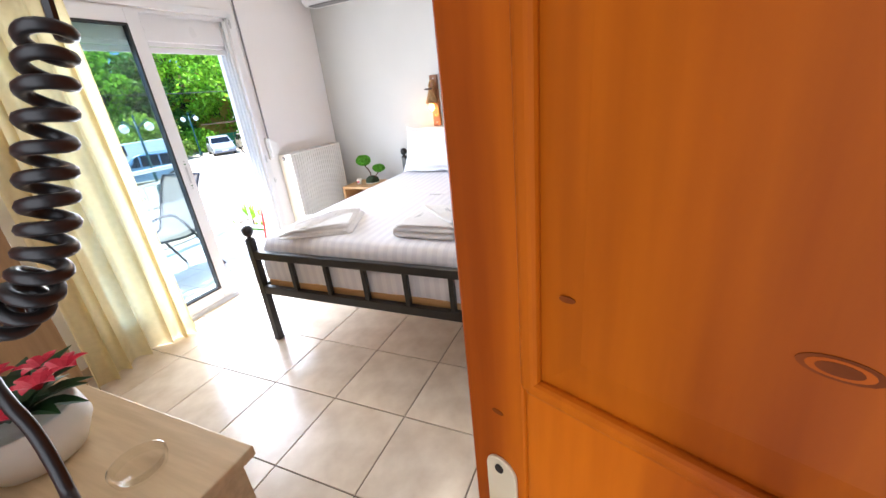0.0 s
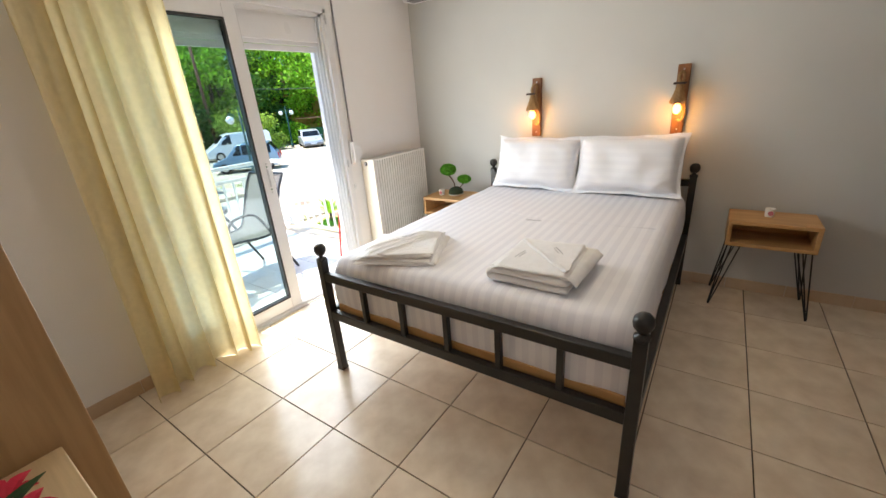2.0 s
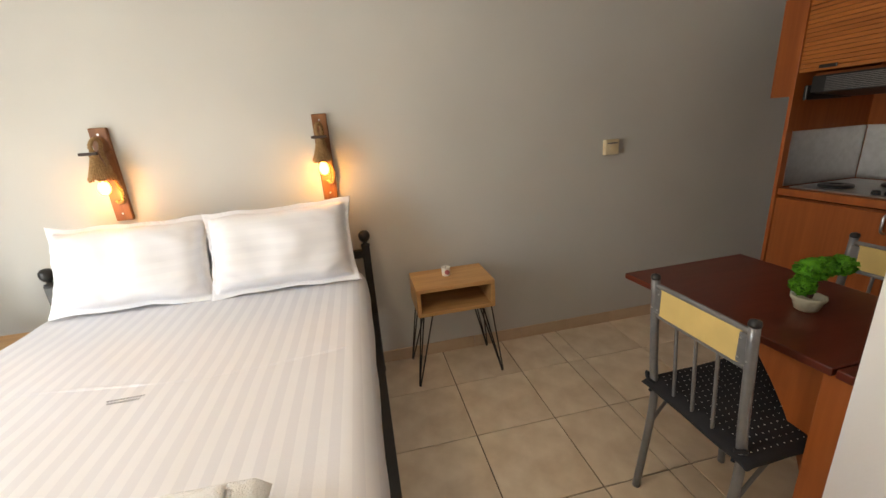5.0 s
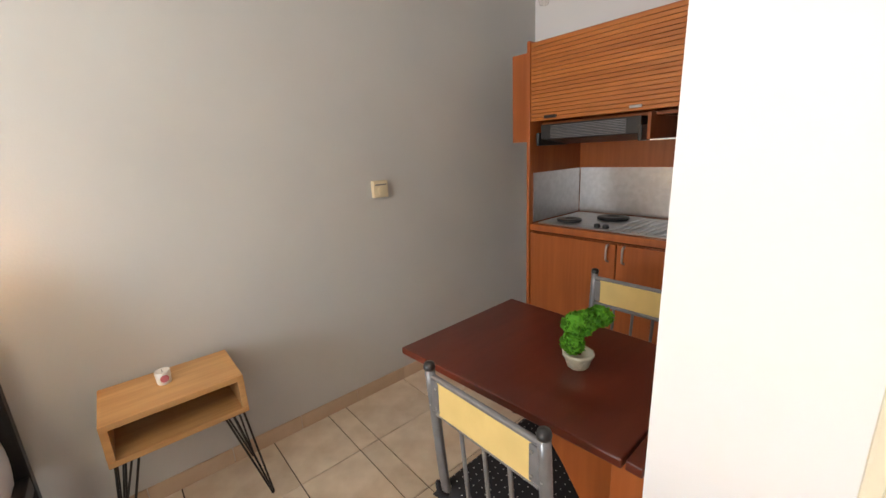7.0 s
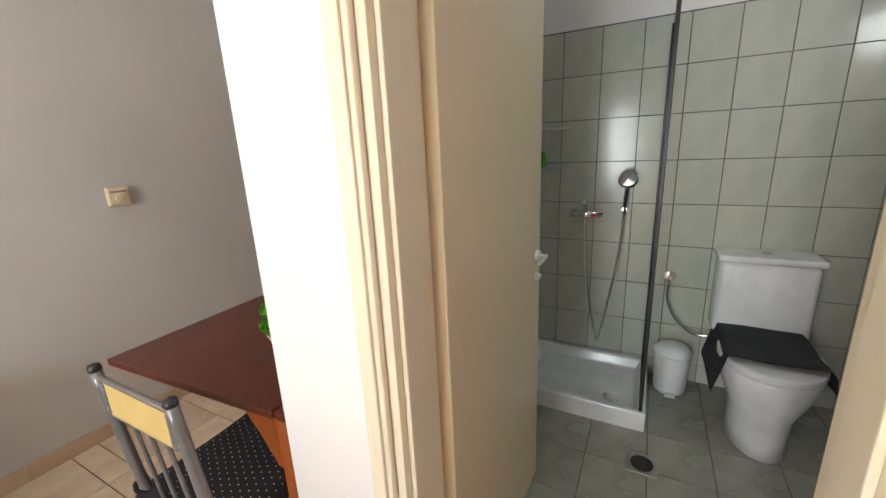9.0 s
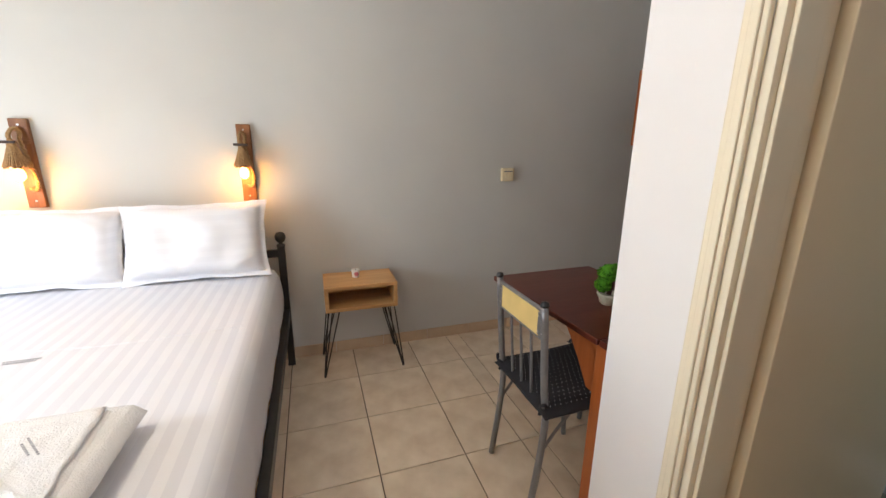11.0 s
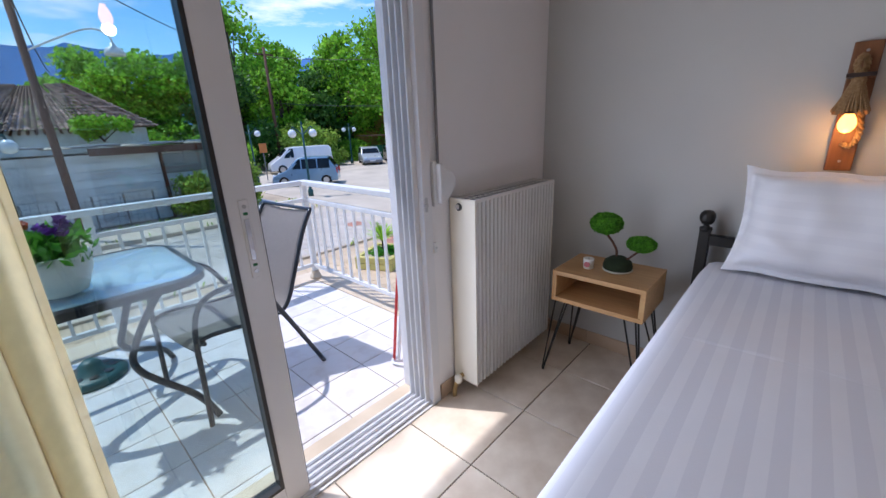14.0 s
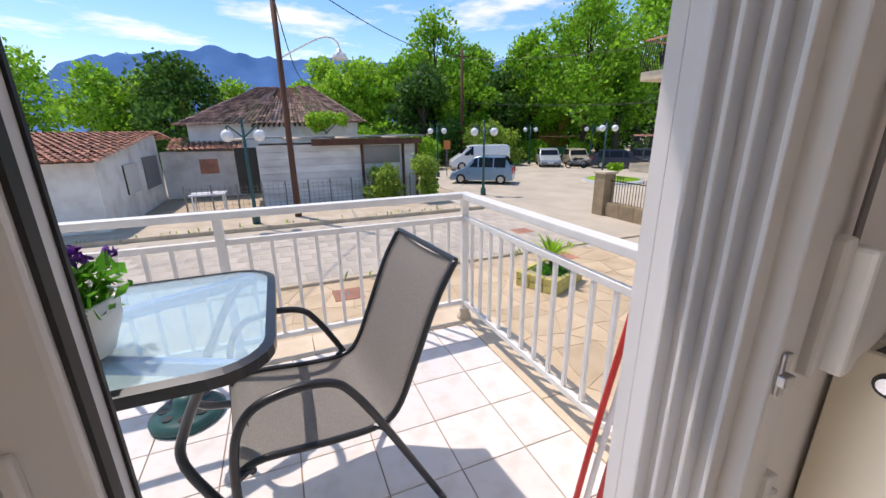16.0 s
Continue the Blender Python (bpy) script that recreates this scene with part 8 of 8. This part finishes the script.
tree(-52.0, -1.0, 6.4, 3.4, M_LEAF2, "bright green tree behind the old house", 13, low=0.06)
tree(-52.0, -19.0, 8.5, 5.0, M_LEAF1, "green tree at the end of the street", 14)
tree(-52.0, 26.5, 9.0, 5.0, M_LEAF1, "green tree in the wood behind the square", 15, low=0.06)
tree(-47.0, 38.0, 11.0, 6.0, M_LEAF1, "green tree in the wood behind the square", 16, low=0.06)
tree(-44.0, 9.3, 7.9, 3.2, M_LEAF2, "bright green tree behind the hut", 51, low=0.06)
tree(-43.0, 13.8, 8.0, 3.2, M_LEAF1, "green tree behind the hut", 52, low=0.05)
tree(-47.0, 21.0, 9.8, 4.4, M_LEAF1, "green tree in the wood behind the square", 53, 32, low=0.06)
tree(-45.0, 31.0, 11.6, 4.6, M_LEAF1, "tall plane tree in the wood behind the square", 54, 32, low=0.06)
tree(-42.0, 37.5, 15.6, 5.6, M_LEAF1, "tall plane tree in the wood behind the square", 55, 40, low=0.08)
tree(-39.0, 43.0, 16.5, 6.0, M_LEAF1, "tall plane tree in the wood behind the square", 56, 40, low=0.08)
tree(-35.0, 38.0, 9.5, 4.6, M_LEAF1, "green tree behind the bar terrace", 57, 32, low=0.06)
tree(-46.5, -8.0, 6.6, 3.6, M_LEAF2, "bright green tree behind the white house", 58, low=0.06)
tree(-38.0, 36.0, 9.0, 4.5, M_LEAF3, "dark tree in the wood behind the square", 17, low=0.05)


def shrub(x, y, z, rad, sc, material, label, seed, n=9, per=240, size=0.14):
    rs = random.Random(seed)
    t = thing("shrub", (x, y, z), label, "shrub", "shrubs")
    cs = []
    for k in range(n):
        e, r = rs.random() * 6.283, rad * (0.2 + 0.5 * rs.random())
        cs.append(((x + r * sc[0] * math.cos(e), y + r * sc[1] * math.sin(e), z + rad * sc[2] * (0.35 + 1.0 * rs.random())), (rad * 0.45, rad * 0.45, rad * 0.42)))
    me = crown_mesh(cs, per, size, seed)
    me.materials.append(material)
    ob = new("foliage", me)
    ob.parent, ob.matrix_parent_inverse = t, t.matrix_basis.inverted()
    b = bmesh.new()
    for k in range(4):
        add_tube(b, [(x + rs.gauss(0, 0.05), y + rs.gauss(0, 0.05), z - 0.05), cs[k][0]], 0.03, 5, 0.01)
    part("stems", b, M_BARK, t)


shrub(-19.0, 6.1, G + 0.1, 0.95, (0.8, 1, 1), M_LEAF4, "yellow-green bush against the hut", 31, 12, 330, 0.12)
shrub(-18.6, 7.9, G + 0.1, 0.9, (0.7, 0.7, 1.4), M_LEAF4, "tall green bush at the hut's corner", 32, 12, 300, 0.12)
shrub(-24.8, 4.6, 1.2, 0.8, (0.8, 2.0, 0.7), M_LEAF2, "green creeper on the old roof", 33, 10, 240, 0.16)
shrub(-34.6, 19.3, G, 2.0, (1, 1, 1.25), M_LEAF4, "olive green shrub at the edge of the square", 34, 14, 320, 0.2)
shrub(-33.6, 21.2, G, 1.7, (1, 1, 1.1), M_LEAF4, "olive green shrub at the edge of the square", 35, 12, 300, 0.2)
shrub(-36.6, 16.6, G, 2.0, (1, 1, 1.1), M_LEAF3, "dark green shrub by the utility pole", 36, 12, 300, 0.2)
shrub(-32.5, 28.2, G, 1.2, (1, 1, 1), M_LEAF2, "bright green shrub by the terrace", 37, 10, 300, 0.2)
shrub(-36.0, 25.6, G, 1.5, (1, 1.4, 0.9), M_LEAF1, "green shrub behind the silver car", 38, 10, 300, 0.2)
shrub(-37.5, 22.0, G, 2.2, (1, 1.6, 0.9), M_LEAF3, "dark green hedge behind the square", 39, 12, 300, 0.22)
shrub(-33.5, 12.5, G, 1.6, (1, 1.6, 1.0), M_LEAF1, "green hedge behind the lamp", 40, 12, 300, 0.2)
shrub(-37.0, 10.0, G, 2.2, (1, 1.6, 1.0), M_LEAF1, "green hedge behind the hut", 41, 12, 300, 0.24)
shrub(-20.5, 20.6, G + 0.2, 0.5, (1, 1, 1.3), M_LEAF2, "small palm-like shrub on the island", 42, 6, 160, 0.2)
b = bmesh.new()
rs = random.Random(77)
for k in range(70):
    e, el = rs.random() * 6.28, -0.5 + 1.6 * rs.random()
    L = 1.5
    blade(b, (-30.4, 30.6, 2.2), (-30.4 + L * math.cos(e) * math.cos(el), 30.6 + L * math.sin(e) * math.cos(el), 2.2 + L * math.sin(el)), 0.09, 0.4)
pt = thing("palm_tree", (-30.4, 30.6, G), "short palm tree beside the parked cars", "tree")
part("fronds", b, M_LEAF3, pt)
part("trunk", cyl((-30.4, 30.6, G), (-30.4, 30.6, 2.3), 0.3, 0.24), M_BARK, pt)

# ---- mountains ----
bm = bmesh.new()
prev = None
ridge = ((-40, 200), (-22, 240), (-16, 350), (-12, 372), (-8, 395), (-5.6, 432), (-3, 400), (0, 388), (4, 380), (8, 400), (13, 372), (18, 400), (24, 330), (32, 390), (42, 330), (60, 250))
for k in range(161):
    a = -40 + 100 * k / 160
    i = max(q for q in range(len(ridge) - 1) if ridge[q][0] <= a)
    f = (a - ridge[i][0]) / (ridge[i + 1][0] - ridge[i][0])
    h = ridge[i][1] + (ridge[i + 1][1] - ridge[i][1]) * (f * f * (3 - 2 * f)) + 14 * noise.noise(Vector((a * 0.8, 0, 0))) + 6 * noise.noise(Vector((a * 2.7, 5, 0)))
    e = radians(180 - a)
    col = []
    for q in range(9):
        w = q / 8
        rr = 1500 + 1000 * w + 90 * noise.noise(Vector((a * 0.5, w * 4, 2)))
        col.append(bm.verts.new((rr * math.cos(e), rr * math.sin(e), -10 + (h + 10) * w ** 1.3)))
    if prev:
        for q in range(8):
            bm.faces.new((prev[q], prev[q + 1], col[q + 1], col[q]))
    prev = col
tagged(link("mountains", bm, M_MOUNT, smooth=True), "mountain ridge on the horizon, distance haze painted in blue", "mountains", kind="structure")

# ---- pieces of the floors and walls ----
P = 0.40
def lay(parent, material, name, xs, ys, z, gap, thick=0.006):
    """Tiles between the joint lines xs and ys."""
    for a, b in zip(xs, xs[1:]):
        for c, d in zip(ys, ys[1:]):
            if b - a < 0.02 or d - c < 0.02:
                continue
            piece(name, (b - a - gap, d - c - gap, thick), ((a + b) / 2, (c + d) / 2, z - thick / 2), material, parent, 0.0015)
def joints(lo, hi, origin, pitch):
    k = math.ceil((lo - origin) / pitch + 1e-6)
    out = [lo]
    while origin + k * pitch < hi - 1e-6:
        out.append(origin + k * pitch)
        k += 1
    return out + [hi]
ylines = joints(Y0, Y1, 1.2, P)
lay(floor, M_TILE, "tile", joints(X0, X1, -2.4, P), ylines, 0.0, 0.005)
lay(floor, M_TILE, "tile", joints(X1, XR, -2.4, P), [y for y in [YP] + ylines if y >= YP], 0.0, 0.005)
lay(slab, M_BTILE, "tile", joints(-4.73, X0 - 0.235, -3.925, 0.295), joints(0.0, 3.10, 2.557, 0.295), -0.02, 0.005)
lay(bf, M_FTILE, "tile", joints(BX0 - 0.14, XR - 0.013, 1.0, 0.25), joints(Y0 + 0.013, BY1 - 0.013, 1.1, 0.25), 0.0, 0.004, 0.004)
for a, b in zip(joints(Y0 + 0.013, BY1 - 0.013, 1.261, 0.197), joints(Y0 + 0.013, BY1 - 0.013, 1.261, 0.197)[1:]):
    zz = joints(0.0, 1.94, 1.024, 0.229)
    for c, d in zip(zz, zz[1:]):
        if b - a > 0.02 and d - c > 0.02:
            piece("tile", (d - c - 0.004, b - a - 0.004, 0.005), (XR - 0.0145, (a + b) / 2, (c + d) / 2), M_WTILE, bw, 0.0012, Matrix.Rotation(radians(-90), 4, 'Y'))
for a, b in zip(joints(BX0, XR - 0.017, 2.36, 0.19), joints(BX0, XR - 0.017, 2.36, 0.19)[1:]):
    zz = joints(0.0, 1.94, 1.024, 0.229)
    for c, d in zip(zz, zz[1:]):
        if b - a > 0.02 and d - c > 0.02:
            piece("tile", (b - a - 0.004, d - c - 0.004, 0.005), ((a + b) / 2, BY1 - 0.0145, (c + d) / 2), M_WTILE, bw, 0.0012, Matrix.Rotation(radians(90), 4, 'X'))
